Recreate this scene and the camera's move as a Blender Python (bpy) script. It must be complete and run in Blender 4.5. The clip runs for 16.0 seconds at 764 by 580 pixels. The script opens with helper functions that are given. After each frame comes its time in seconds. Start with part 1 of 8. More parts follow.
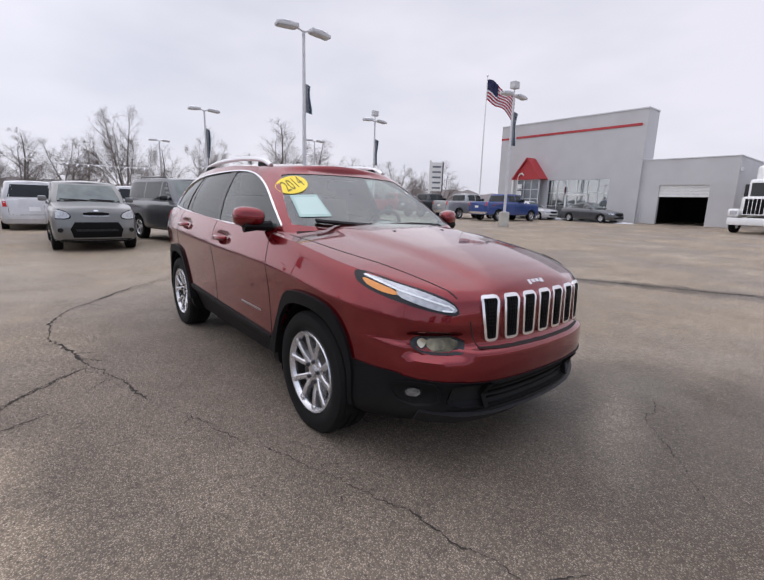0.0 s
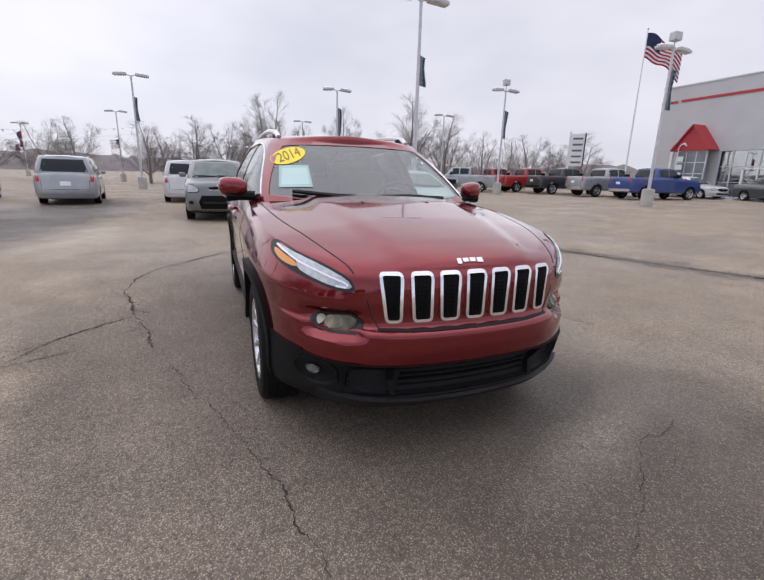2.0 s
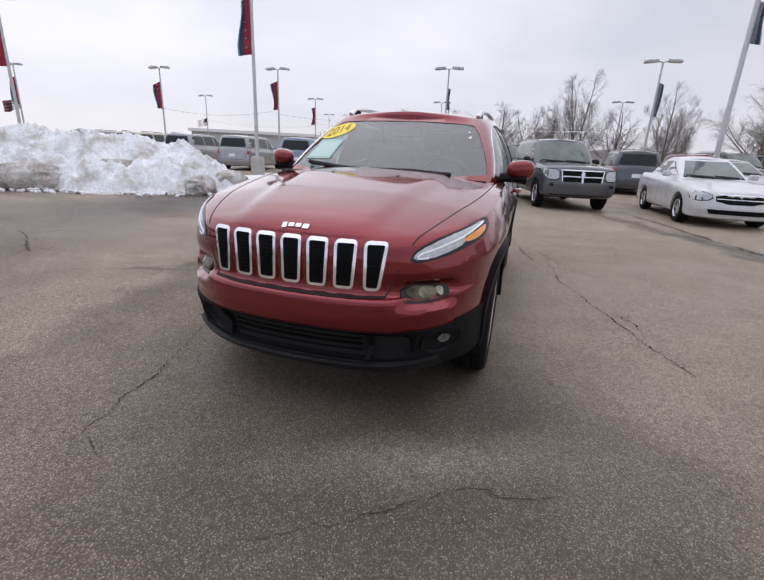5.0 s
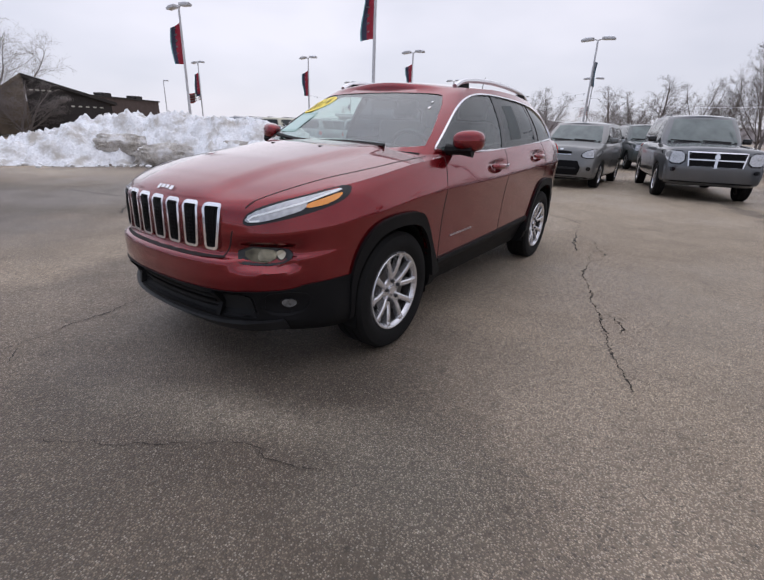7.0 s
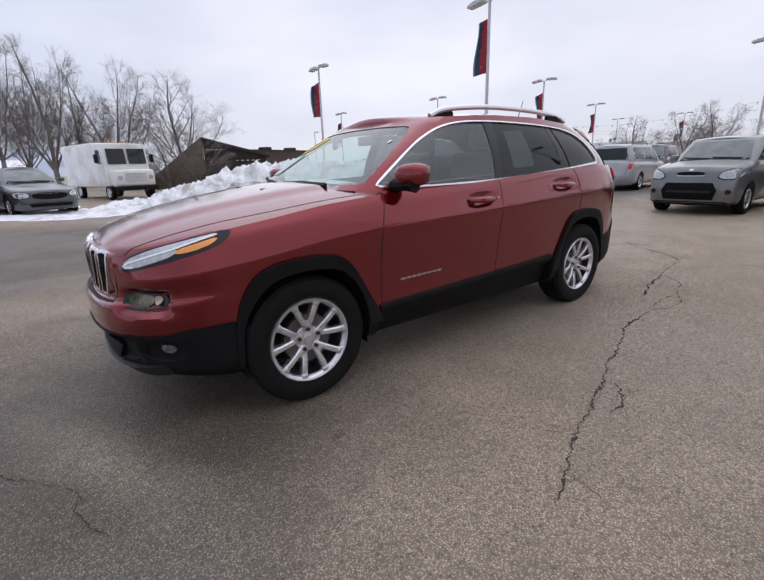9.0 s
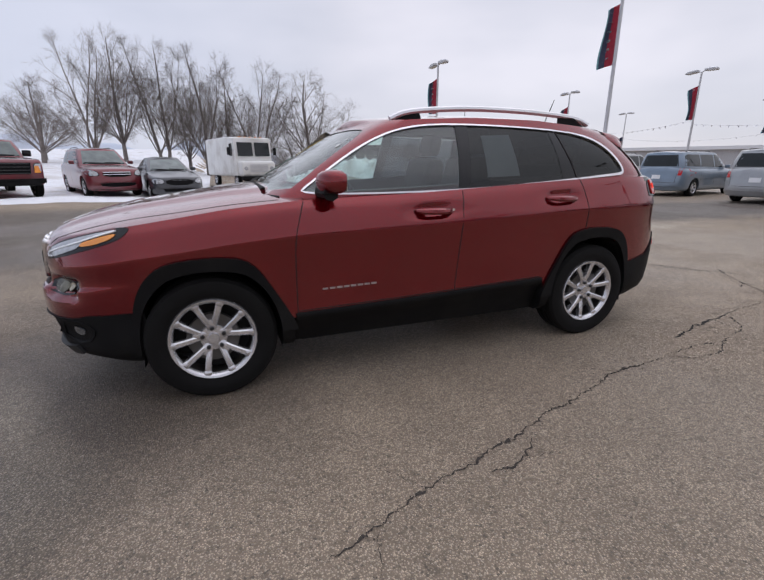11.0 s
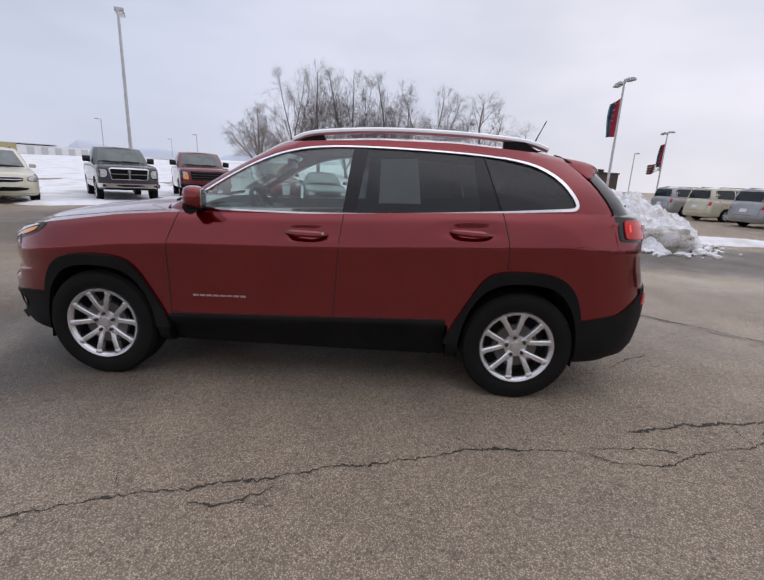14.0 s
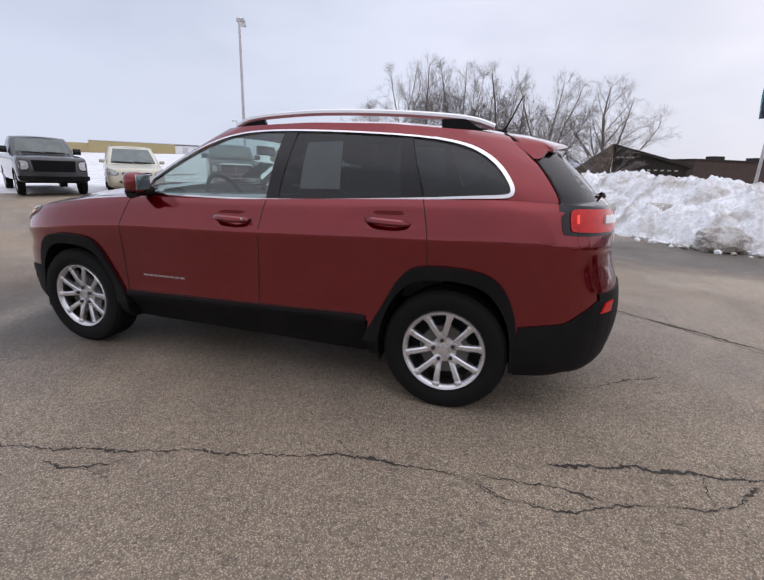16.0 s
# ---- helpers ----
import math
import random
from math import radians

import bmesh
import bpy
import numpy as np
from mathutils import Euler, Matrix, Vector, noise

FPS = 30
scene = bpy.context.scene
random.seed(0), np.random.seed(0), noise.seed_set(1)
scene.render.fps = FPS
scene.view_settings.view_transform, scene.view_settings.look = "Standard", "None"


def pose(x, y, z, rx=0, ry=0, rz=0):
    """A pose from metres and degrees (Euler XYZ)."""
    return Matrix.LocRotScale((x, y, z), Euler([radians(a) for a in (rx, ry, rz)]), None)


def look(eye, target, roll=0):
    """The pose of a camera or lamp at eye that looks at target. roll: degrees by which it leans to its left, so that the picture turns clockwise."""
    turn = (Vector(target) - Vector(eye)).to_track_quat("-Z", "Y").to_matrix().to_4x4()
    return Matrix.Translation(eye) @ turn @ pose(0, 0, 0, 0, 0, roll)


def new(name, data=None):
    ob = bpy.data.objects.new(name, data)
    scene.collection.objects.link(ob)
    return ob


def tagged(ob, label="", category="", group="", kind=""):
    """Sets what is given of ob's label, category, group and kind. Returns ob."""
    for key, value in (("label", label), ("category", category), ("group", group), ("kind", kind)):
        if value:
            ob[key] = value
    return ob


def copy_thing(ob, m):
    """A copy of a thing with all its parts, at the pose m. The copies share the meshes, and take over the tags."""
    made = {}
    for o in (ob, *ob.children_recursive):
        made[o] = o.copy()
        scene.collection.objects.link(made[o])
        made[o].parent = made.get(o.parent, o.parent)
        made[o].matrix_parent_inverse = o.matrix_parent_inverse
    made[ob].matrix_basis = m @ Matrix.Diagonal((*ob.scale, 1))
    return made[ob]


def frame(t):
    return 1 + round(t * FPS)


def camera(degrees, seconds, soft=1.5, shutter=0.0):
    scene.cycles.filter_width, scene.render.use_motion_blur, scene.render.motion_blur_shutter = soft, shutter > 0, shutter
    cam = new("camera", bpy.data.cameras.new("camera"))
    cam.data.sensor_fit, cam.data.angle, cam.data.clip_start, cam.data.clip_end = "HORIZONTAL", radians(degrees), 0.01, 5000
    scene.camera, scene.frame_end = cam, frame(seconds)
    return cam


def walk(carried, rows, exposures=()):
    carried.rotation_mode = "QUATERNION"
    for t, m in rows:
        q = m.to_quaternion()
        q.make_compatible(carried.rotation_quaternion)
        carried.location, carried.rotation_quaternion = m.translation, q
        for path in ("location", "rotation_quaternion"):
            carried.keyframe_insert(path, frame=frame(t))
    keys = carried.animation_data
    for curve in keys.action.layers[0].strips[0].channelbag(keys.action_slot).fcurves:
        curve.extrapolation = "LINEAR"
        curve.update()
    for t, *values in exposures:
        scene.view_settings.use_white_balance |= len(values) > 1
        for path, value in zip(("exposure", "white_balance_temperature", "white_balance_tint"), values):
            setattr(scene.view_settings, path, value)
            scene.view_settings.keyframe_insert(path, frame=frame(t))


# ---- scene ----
cam = camera(82.8, 16.0)
PATH = [
    (0, (3.424, -2.043, 1.309), (1.898, -0.811, 0.917), 1.70),
    (0.5, (3.560, -1.872, 1.308), (1.947, -0.768, 0.884), 1.75),
    (1, (3.608, -1.682, 1.296), (1.931, -0.680, 0.868), 2.63),
    (1.5, (3.681, -1.413, 1.293), (1.955, -0.510, 0.838), 0.64),
    (2, (3.843, -1.089, 1.292), (2.043, -0.378, 0.785), 1.54),
    (2.5, (3.901, -0.776, 1.279), (2.052, -0.247, 0.727), 0.72),
    (3, (3.940, -0.452, 1.290), (2.042, -0.084, 0.779), -0.75),
    (3.5, (4.048, -0.109, 1.292), (2.123, 0.016, 0.765), 1.10),
    (4, (4.033, 0.221, 1.251), (2.113, 0.086, 0.708), 1.58),
    (4.2, (4.015, 0.370, 1.268), (2.107, 0.163, 0.707), 1.28),
    (4.72, (3.993, 0.772, 1.279), (2.138, 0.325, 0.682), 2.41),
    (5.25, (3.927, 1.169, 1.275), (2.140, 0.518, 0.657), 2.70),
    (5.78, (3.816, 1.523, 1.269), (2.103, 0.710, 0.632), 3.01),
    (6.3, (3.672, 1.884, 1.265), (2.056, 0.899, 0.618), 3.46),
    (6.5, (3.600, 1.979, 1.263), (2.005, 0.959, 0.619), 2.19),
    (7, (3.380, 2.210, 1.249), (1.844, 1.134, 0.554), 2.20),
    (7.5, (3.149, 2.417, 1.239), (1.711, 1.195, 0.577), 1.66),
    (8, (2.927, 2.638, 1.247), (1.629, 1.260, 0.601), 1.11),
    (8.5, (2.635, 2.774, 1.250), (1.401, 1.322, 0.643), -0.90),
    (9, (2.337, 2.900, 1.260), (1.200, 1.351, 0.705), -1.84),
    (9.2, (2.219, 2.965, 1.282), (1.149, 1.363, 0.743), 1.83),
    (9.72, (1.935, 3.067, 1.269), (0.951, 1.409, 0.735), -0.28),
    (10.25, (1.650, 3.188, 1.284), (0.789, 1.465, 0.742), -0.30),
    (10.78, (1.379, 3.284, 1.288), (0.637, 1.510, 0.739), -0.10),
    (11.3, (1.087, 3.382, 1.306), (0.490, 1.561, 0.734), 0.26),
    (11.5, (0.945, 3.399, 1.301), (0.390, 1.563, 0.735), 0.73),
    (12, (0.678, 3.404, 1.320), (0.245, 1.531, 0.768), 0.11),
    (12.5, (0.333, 3.500, 1.323), (0.077, 1.594, 0.775), 2.41),
    (13, (0.037, 3.529, 1.323), (-0.166, 1.606, 0.813), 0.22),
    (13.5, (-0.267, 3.500, 1.328), (-0.472, 1.585, 0.792), 1.25),
    (14, (-0.569, 3.509, 1.346), (-0.501, 1.572, 0.854), 2.68),
    (14.5, (-0.841, 3.476, 1.347), (-0.642, 1.542, 0.876), 2.08),
    (15, (-1.088, 3.352, 1.318), (-0.836, 1.445, 0.768), 2.87),
    (15.5, (-1.389, 3.234, 1.334), (-0.979, 1.353, 0.792), 0.80),
    (16, (-1.673, 3.167, 1.332), (-1.111, 1.324, 0.796), 2.12),
]
EXPOSURES = [(0, 0.25, 6500, 10), (4.2, 0.20, 6500, 10), (6.3, 0.04, 6430, 10), (9.2, 0.08, 6310, 10), (11.3, -0.08, 6460, 10), (14, -0.03, 6500, 10), (16, 0.12, 6500, 10)]
walk(cam, [(t, look(eye, target, roll)) for t, eye, target, roll in PATH], EXPOSURES)

# ---- light and sky: flat winter overcast ----
world = bpy.data.worlds.new("overcast_sky")
scene.world = world
world.use_nodes = True
wn, wl = world.node_tree.nodes, world.node_tree.links
wn.clear()
w_out = wn.new("ShaderNodeOutputWorld")
w_bg = wn.new("ShaderNodeBackground")
w_sky = wn.new("ShaderNodeTexSky")
w_sky.sky_type, w_sky.sun_disc = "NISHITA", False
w_sky.sun_elevation, w_sky.sun_rotation = radians(37), radians(236)
w_scale = wn.new("ShaderNodeMixRGB")
w_scale.blend_type = "MULTIPLY"
w_scale.inputs[0].default_value = 1.0
w_scale.inputs[2].default_value = (0.10, 0.10, 0.10, 1)
w_co = wn.new("ShaderNodeTexCoord")
w_map = wn.new("ShaderNodeMapping")
w_map.inputs["Scale"].default_value = (1.0, 1.0, 2.6)
w_noise = wn.new("ShaderNodeTexNoise")
w_noise.inputs["Scale"].default_value = 1.55
w_noise.inputs["Detail"].default_value = 4.0
w_noise.inputs["Roughness"].default_value = 0.5
w_ramp = wn.new("ShaderNodeValToRGB")
w_ramp.color_ramp.elements[0].position, w_ramp.color_ramp.elements[0].color = 0.32, (0.60, 0.612, 0.705, 1)
w_ramp.color_ramp.elements[1].position, w_ramp.color_ramp.elements[1].color = 0.60, (0.79, 0.775, 0.862, 1)
w_mix = wn.new("ShaderNodeMixRGB")
w_mix.inputs[0].default_value = 0.93
wl.new(w_co.outputs["Generated"], w_map.inputs["Vector"])
wl.new(w_map.outputs["Vector"], w_noise.inputs["Vector"])
wl.new(w_noise.outputs["Fac"], w_ramp.inputs["Fac"])
wl.new(w_sky.outputs["Color"], w_scale.inputs[1])
wl.new(w_scale.outputs["Color"], w_mix.inputs[1])
wl.new(w_ramp.outputs["Color"], w_mix.inputs[2])
w_dot = wn.new("ShaderNodeVectorMath")
w_dot.operation = "DOT_PRODUCT"
w_dot.inputs[1].default_value = (-0.55, -0.75, 0.30)
w_glow = wn.new("ShaderNodeMapRange")
for key, val in zip(("From Min", "From Max", "To Min", "To Max"), (0.3, 1.0, 0.93, 1.12)):
    w_glow.inputs[key].default_value = val
wl.new(w_co.outputs["Generated"], w_dot.inputs[0])
wl.new(w_dot.outputs["Value"], w_glow.inputs["Value"])
# an overcast sky is brighter overhead
w_sep = wn.new("ShaderNodeSeparateXYZ")
w_zen = wn.new("ShaderNodeMapRange")
w_zen.interpolation_type = "SMOOTHSTEP"
for key, val in zip(("From Min", "From Max", "To Min", "To Max"), (0.42, 1.0, 1.0, 1.85)):
    w_zen.inputs[key].default_value = val
w_mul = wn.new("ShaderNodeMath")
w_mul.operation = "MULTIPLY"
wl.new(w_co.outputs["Generated"], w_sep.inputs[0])
wl.new(w_sep.outputs["Z"], w_zen.inputs["Value"])
wl.new(w_glow.outputs[0], w_mul.inputs[0])
wl.new(w_zen.outputs[0], w_mul.inputs[1])
wl.new(w_mul.outputs[0], w_bg.inputs["Strength"])
# the far side of the sky is a bluer grey
w_cool = wn.new("ShaderNodeMapRange")
for key, val in zip(("From Min", "From Max", "To Min", "To Max"), (0.3, 1.0, 0.0, 0.9)):
    w_cool.inputs[key].default_value = val
w_tint = wn.new("ShaderNodeMixRGB")
w_tint.blend_type = "MULTIPLY"
w_tint.inputs[2].default_value = (0.87, 0.96, 1.06, 1)
w_side = wn.new("ShaderNodeVectorMath")
w_side.operation = "DOT_PRODUCT"
w_side.inputs[1].default_value = (0.83, -0.52, 0.20)
wl.new(w_co.outputs["Generated"], w_side.inputs[0])
wl.new(w_side.outputs["Value"], w_cool.inputs["Value"])
wl.new(w_cool.outputs[0], w_tint.inputs[0])
wl.new(w_mix.outputs["Color"], w_tint.inputs[1])
wl.new(w_tint.outputs["Color"], w_bg.inputs["Color"])
wl.new(w_bg.outputs["Background"], w_out.inputs["Surface"])

sun = new("sun", bpy.data.lights.new("sun", "SUN"))
sun.data.energy, sun.data.angle, sun.data.color = 0.5, radians(150), (1.0, 0.97, 0.93)
sun.matrix_world = look((-24, -16, 22), (0, 0, 0))


# ---- materials ----
MATS = {}


def paint_node(nt, kind, **values):
    n = nt.nodes.new(kind)
    for k, v in values.items():
        n.inputs[k].default_value = v
    return n


def material(name, color, rough=0.6, metal=0.0, var=0.15, scale=6.0, grain=0.0, grain_scale=80.0, bump=0.0, bump_scale=60.0, coat=0.0, spec=0.5, stain=None, stain_scale=0.8, per_object=0.0, emit=0.0):
    """A surface with two scales of colour variation, fine relief and an optional stain colour."""
    if name in MATS:
        return MATS[name]
    m = bpy.data.materials.new(name)
    m.use_nodes = True
    nt = m.node_tree
    nt.nodes.clear()
    out = nt.nodes.new("ShaderNodeOutputMaterial")
    p = paint_node(nt, "ShaderNodeBsdfPrincipled", Roughness=rough, Metallic=metal)
    p.inputs["Coat Weight"].default_value = coat
    p.inputs["Coat Roughness"].default_value = 0.04
    p.inputs["Coat IOR"].default_value = 1.58
    p.inputs["Specular IOR Level"].default_value = spec
    nt.links.new(p.outputs[0], out.inputs["Surface"])
    tc = nt.nodes.new("ShaderNodeTexCoord")
    n1 = paint_node(nt, "ShaderNodeTexNoise", Scale=scale, Detail=4.0)
    nt.links.new(tc.outputs["Object"], n1.inputs["Vector"])
    r1 = nt.nodes.new("ShaderNodeMapRange")
    r1.inputs["From Min"].default_value, r1.inputs["From Max"].default_value = 0.3, 0.7
    r1.inputs["To Min"].default_value, r1.inputs["To Max"].default_value = 1 - var, 1 + var
    nt.links.new(n1.outputs["Fac"], r1.inputs["Value"])
    value = r1.outputs[0]
    if grain:
        n2 = paint_node(nt, "ShaderNodeTexNoise", Scale=grain_scale, Detail=3.0)
        nt.links.new(tc.outputs["Object"], n2.inputs["Vector"])
        r2 = nt.nodes.new("ShaderNodeMapRange")
        r2.inputs["From Min"].default_value, r2.inputs["From Max"].default_value = 0.3, 0.7
        r2.inputs["To Min"].default_value, r2.inputs["To Max"].default_value = 1 - grain, 1 + grain
        nt.links.new(n2.outputs["Fac"], r2.inputs["Value"])
        mu = nt.nodes.new("ShaderNodeMath")
        mu.operation = "MULTIPLY"
        nt.links.new(value, mu.inputs[0])
        nt.links.new(r2.outputs[0], mu.inputs[1])
        value = mu.outputs[0]
    if per_object:
        oi = nt.nodes.new("ShaderNodeObjectInfo")
        r3 = nt.nodes.new("ShaderNodeMapRange")
        r3.inputs["To Min"].default_value, r3.inputs["To Max"].default_value = 1 - per_object, 1 + per_object
        nt.links.new(oi.outputs["Random"], r3.inputs["Value"])
        mu = nt.nodes.new("ShaderNodeMath")
        mu.operation = "MULTIPLY"
        nt.links.new(value, mu.inputs[0])
        nt.links.new(r3.outputs[0], mu.inputs[1])
        value = mu.outputs[0]
    col = nt.nodes.new("ShaderNodeVectorMath")
    col.operation = "SCALE"
    col.inputs[0].default_value = color[:3]
    nt.links.new(value, col.inputs["Scale"])
    color_out = col.outputs[0]
    if stain:
        n4 = paint_node(nt, "ShaderNodeTexNoise", Scale=stain_scale, Detail=6.0, Roughness=0.62)
        nt.links.new(tc.outputs["Object"], n4.inputs["Vector"])
        r4 = nt.nodes.new("ShaderNodeMapRange")
        r4.inputs["From Min"].default_value, r4.inputs["From Max"].default_value = 0.48, 0.66
        nt.links.new(n4.outputs["Fac"], r4.inputs["Value"])
        mx = nt.nodes.new("ShaderNodeMixRGB")
        mx.inputs[2].default_value = (*stain[:3], 1)
        nt.links.new(r4.outputs[0], mx.inputs[0])
        nt.links.new(color_out, mx.inputs[1])
        color_out = mx.outputs[0]
    nt.links.new(color_out, p.inputs["Base Color"])
    if emit:
        p.inputs["Emission Strength"].default_value = emit
        p.inputs["Emission Color"].default_value = (*color[:3], 1)
    if bump:
        nb = paint_node(nt, "ShaderNodeTexNoise", Scale=bump_scale, Detail=5.0)
        nt.links.new(tc.outputs["Object"], nb.inputs["Vector"])
        b = paint_node(nt, "ShaderNodeBump", Strength=bump, Distance=0.02)
        nt.links.new(nb.outputs["Fac"], b.inputs["Height"])
        nt.links.new(b.outputs[0], p.inputs["Normal"])
    MATS[name] = m
    return m


def glass(name, tint, rough=0.015, mirror=0.0):
    """A thin pane: tinted see-through with Fresnel gloss."""
    if name in MATS:
        return MATS[name]
    m = bpy.data.materials.new(name)
    m.use_nodes = True
    nt = m.node_tree
    nt.nodes.clear()
    out = nt.nodes.new("ShaderNodeOutputMaterial")
    tr = paint_node(nt, "ShaderNodeBsdfTransparent", Color=(*tint, 1))
    gl = paint_node(nt, "ShaderNodeBsdfGlossy", Roughness=rough, Color=(0.9, 0.92, 0.92, 1))
    lw = paint_node(nt, "ShaderNodeLayerWeight", Blend=0.5)
    pw = nt.nodes.new("ShaderNodeMath")
    pw.operation = "POWER"
    pw.inputs[1].default_value = 5.0
    nt.links.new(lw.outputs["Facing"], pw.inputs[0])
    fr = nt.nodes.new("ShaderNodeMath")
    fr.operation = "MULTIPLY_ADD"
    fr.inputs[1].default_value, fr.inputs[2].default_value = 0.92, 0.075
    nt.links.new(pw.outputs[0], fr.inputs[0])
    ad = nt.nodes.new("ShaderNodeMath")
    ad.operation = "ADD"
    ad.use_clamp = True
    ad.inputs[1].default_value = mirror
    mix = nt.nodes.new("ShaderNodeMixShader")
    nt.links.new(fr.outputs[0], ad.inputs[0])
    nt.links.new(ad.outputs[0], mix.inputs[0])
    nt.links.new(tr.outputs[0], mix.inputs[1])
    nt.links.new(gl.outputs[0], mix.inputs[2])
    nt.links.new(mix.outputs[0], out.inputs["Surface"])
    MATS[name] = m
    return m


def asphalt():
    """Worn grey lot asphalt: light stone chips in dark binder, tan dry areas, dark damp areas, shade painted under the
    crossover.
    """
    m = bpy.data.materials.new("asphalt")
    m.use_nodes = True
    nt = m.node_tree
    L = nt.links
    nt.nodes.clear()
    out = nt.nodes.new("ShaderNodeOutputMaterial")
    p = paint_node(nt, "ShaderNodeBsdfPrincipled", Roughness=0.7)
    p.inputs["Specular IOR Level"].default_value = 0.38
    L.new(p.outputs[0], out.inputs["Surface"])
    tc = nt.nodes.new("ShaderNodeTexCoord")
    vec = tc.outputs["Object"]

    def noise_fac(scale, detail=3.0, rough=0.5, lo=0.3, hi=0.7, a=0.0, b=1.0):
        n = paint_node(nt, "ShaderNodeTexNoise", Scale=scale, Detail=detail, Roughness=rough)
        L.new(vec, n.inputs["Vector"])
        r = nt.nodes.new("ShaderNodeMapRange")
        for k, v in zip(("From Min", "From Max", "To Min", "To Max"), (lo, hi, a, b)):
            r.inputs[k].default_value = v
        L.new(n.outputs["Fac"], r.inputs["Value"])
        return r.outputs[0], n.outputs["Fac"]

    def mix(fac, one, two, mode="MIX"):
        x = nt.nodes.new("ShaderNodeMixRGB")
        x.blend_type = mode
        for i, s in enumerate((fac, one, two)):
            if isinstance(s, (int, float)):
                x.inputs[i].default_value = s if i == 0 else (s, s, s, 1)
            elif isinstance(s, tuple):
                x.inputs[i].default_value = (*s, 1)
            else:
                L.new(s, x.inputs[i])
        return x.outputs[0]

    damp, _ = noise_fac(0.22, 5.0, 0.6, 0.44, 0.58)
    tan, _ = noise_fac(0.55, 4.0, 0.55, 0.46, 0.66)
    blotch, _ = noise_fac(2.3, 5.0, 0.6, 0.3, 0.7, 0.86, 1.12)
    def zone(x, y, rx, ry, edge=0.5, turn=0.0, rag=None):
        """A patch with a ragged edge round a spot of the lot, for stains and painted shade: 1 inside, 0 outside."""
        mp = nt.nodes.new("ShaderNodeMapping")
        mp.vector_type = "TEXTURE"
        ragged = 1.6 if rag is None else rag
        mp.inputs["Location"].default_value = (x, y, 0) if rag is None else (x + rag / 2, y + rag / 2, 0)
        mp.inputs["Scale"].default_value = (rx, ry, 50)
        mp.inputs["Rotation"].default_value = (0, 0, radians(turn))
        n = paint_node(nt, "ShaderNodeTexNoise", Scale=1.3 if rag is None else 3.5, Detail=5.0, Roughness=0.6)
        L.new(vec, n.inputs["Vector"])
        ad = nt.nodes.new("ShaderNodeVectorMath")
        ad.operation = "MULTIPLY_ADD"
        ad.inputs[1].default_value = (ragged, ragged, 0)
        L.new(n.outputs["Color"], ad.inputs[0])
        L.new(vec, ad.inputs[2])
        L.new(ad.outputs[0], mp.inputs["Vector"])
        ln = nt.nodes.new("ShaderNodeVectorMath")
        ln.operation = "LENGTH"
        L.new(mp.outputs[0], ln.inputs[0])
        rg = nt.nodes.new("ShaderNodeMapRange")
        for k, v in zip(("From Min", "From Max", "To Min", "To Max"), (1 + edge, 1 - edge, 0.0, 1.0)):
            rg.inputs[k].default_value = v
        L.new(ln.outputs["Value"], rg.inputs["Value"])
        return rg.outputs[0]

    base = mix(damp, (0.224, 0.184, 0.141), (0.295, 0.246, 0.185))
    base = mix(tan, base, (0.345, 0.285, 0.210))
    base = mix(zone(-1.6, 3.4, 4.6, 2.6), base, (0.253, 0.209, 0.155))
    base = mix(zone(-6.5, 3.0, 3.0, 5.5, 0.6), base, (0.308, 0.258, 0.193))
    base = mix(zone(-6.5, -3.4, 3.2, 1.2, 0.3, 12), base, (0.379, 0.328, 0.253))
    base = mix(zone(-8.6, -4.9, 9.5, 2.0, 0.25, -5), base, (0.118, 0.103, 0.087))
    base = mix(zone(5.4, -6.2, 5.4, 4.1, 0.25, -6), base, (0.129, 0.110, 0.090))
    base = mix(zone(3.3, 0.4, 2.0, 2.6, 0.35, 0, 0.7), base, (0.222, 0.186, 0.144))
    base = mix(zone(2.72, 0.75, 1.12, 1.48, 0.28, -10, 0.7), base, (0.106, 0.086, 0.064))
    # below the nose: damp ground, with the bumper's occlusion shade painted in
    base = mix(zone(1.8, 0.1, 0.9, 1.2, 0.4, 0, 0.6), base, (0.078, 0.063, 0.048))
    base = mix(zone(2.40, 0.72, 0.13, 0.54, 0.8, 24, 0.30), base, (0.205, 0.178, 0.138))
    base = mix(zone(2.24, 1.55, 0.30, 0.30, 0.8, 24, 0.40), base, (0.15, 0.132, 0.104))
    # shade beneath the crossover, painted as darker asphalt
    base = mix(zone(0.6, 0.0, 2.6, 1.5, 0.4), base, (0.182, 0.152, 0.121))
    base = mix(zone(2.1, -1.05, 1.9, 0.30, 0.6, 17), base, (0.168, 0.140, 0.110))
    base = mix(zone(-1.6, 6.0, 9.0, 0.28, 0.6, 22), base, (0.121, 0.102, 0.081))
    base = mix(1.0, base, blotch, "MULTIPLY")
    base = mix(1.0, base, (1.43, 1.395, 1.375), "MULTIPLY")
    # stone chips of many tones in a darker binder, some of them pale
    vo = paint_node(nt, "ShaderNodeTexVoronoi", Scale=135.0)
    L.new(vec, vo.inputs["Vector"])
    chip = nt.nodes.new("ShaderNodeSeparateColor")
    L.new(vo.outputs["Color"], chip.inputs[0])

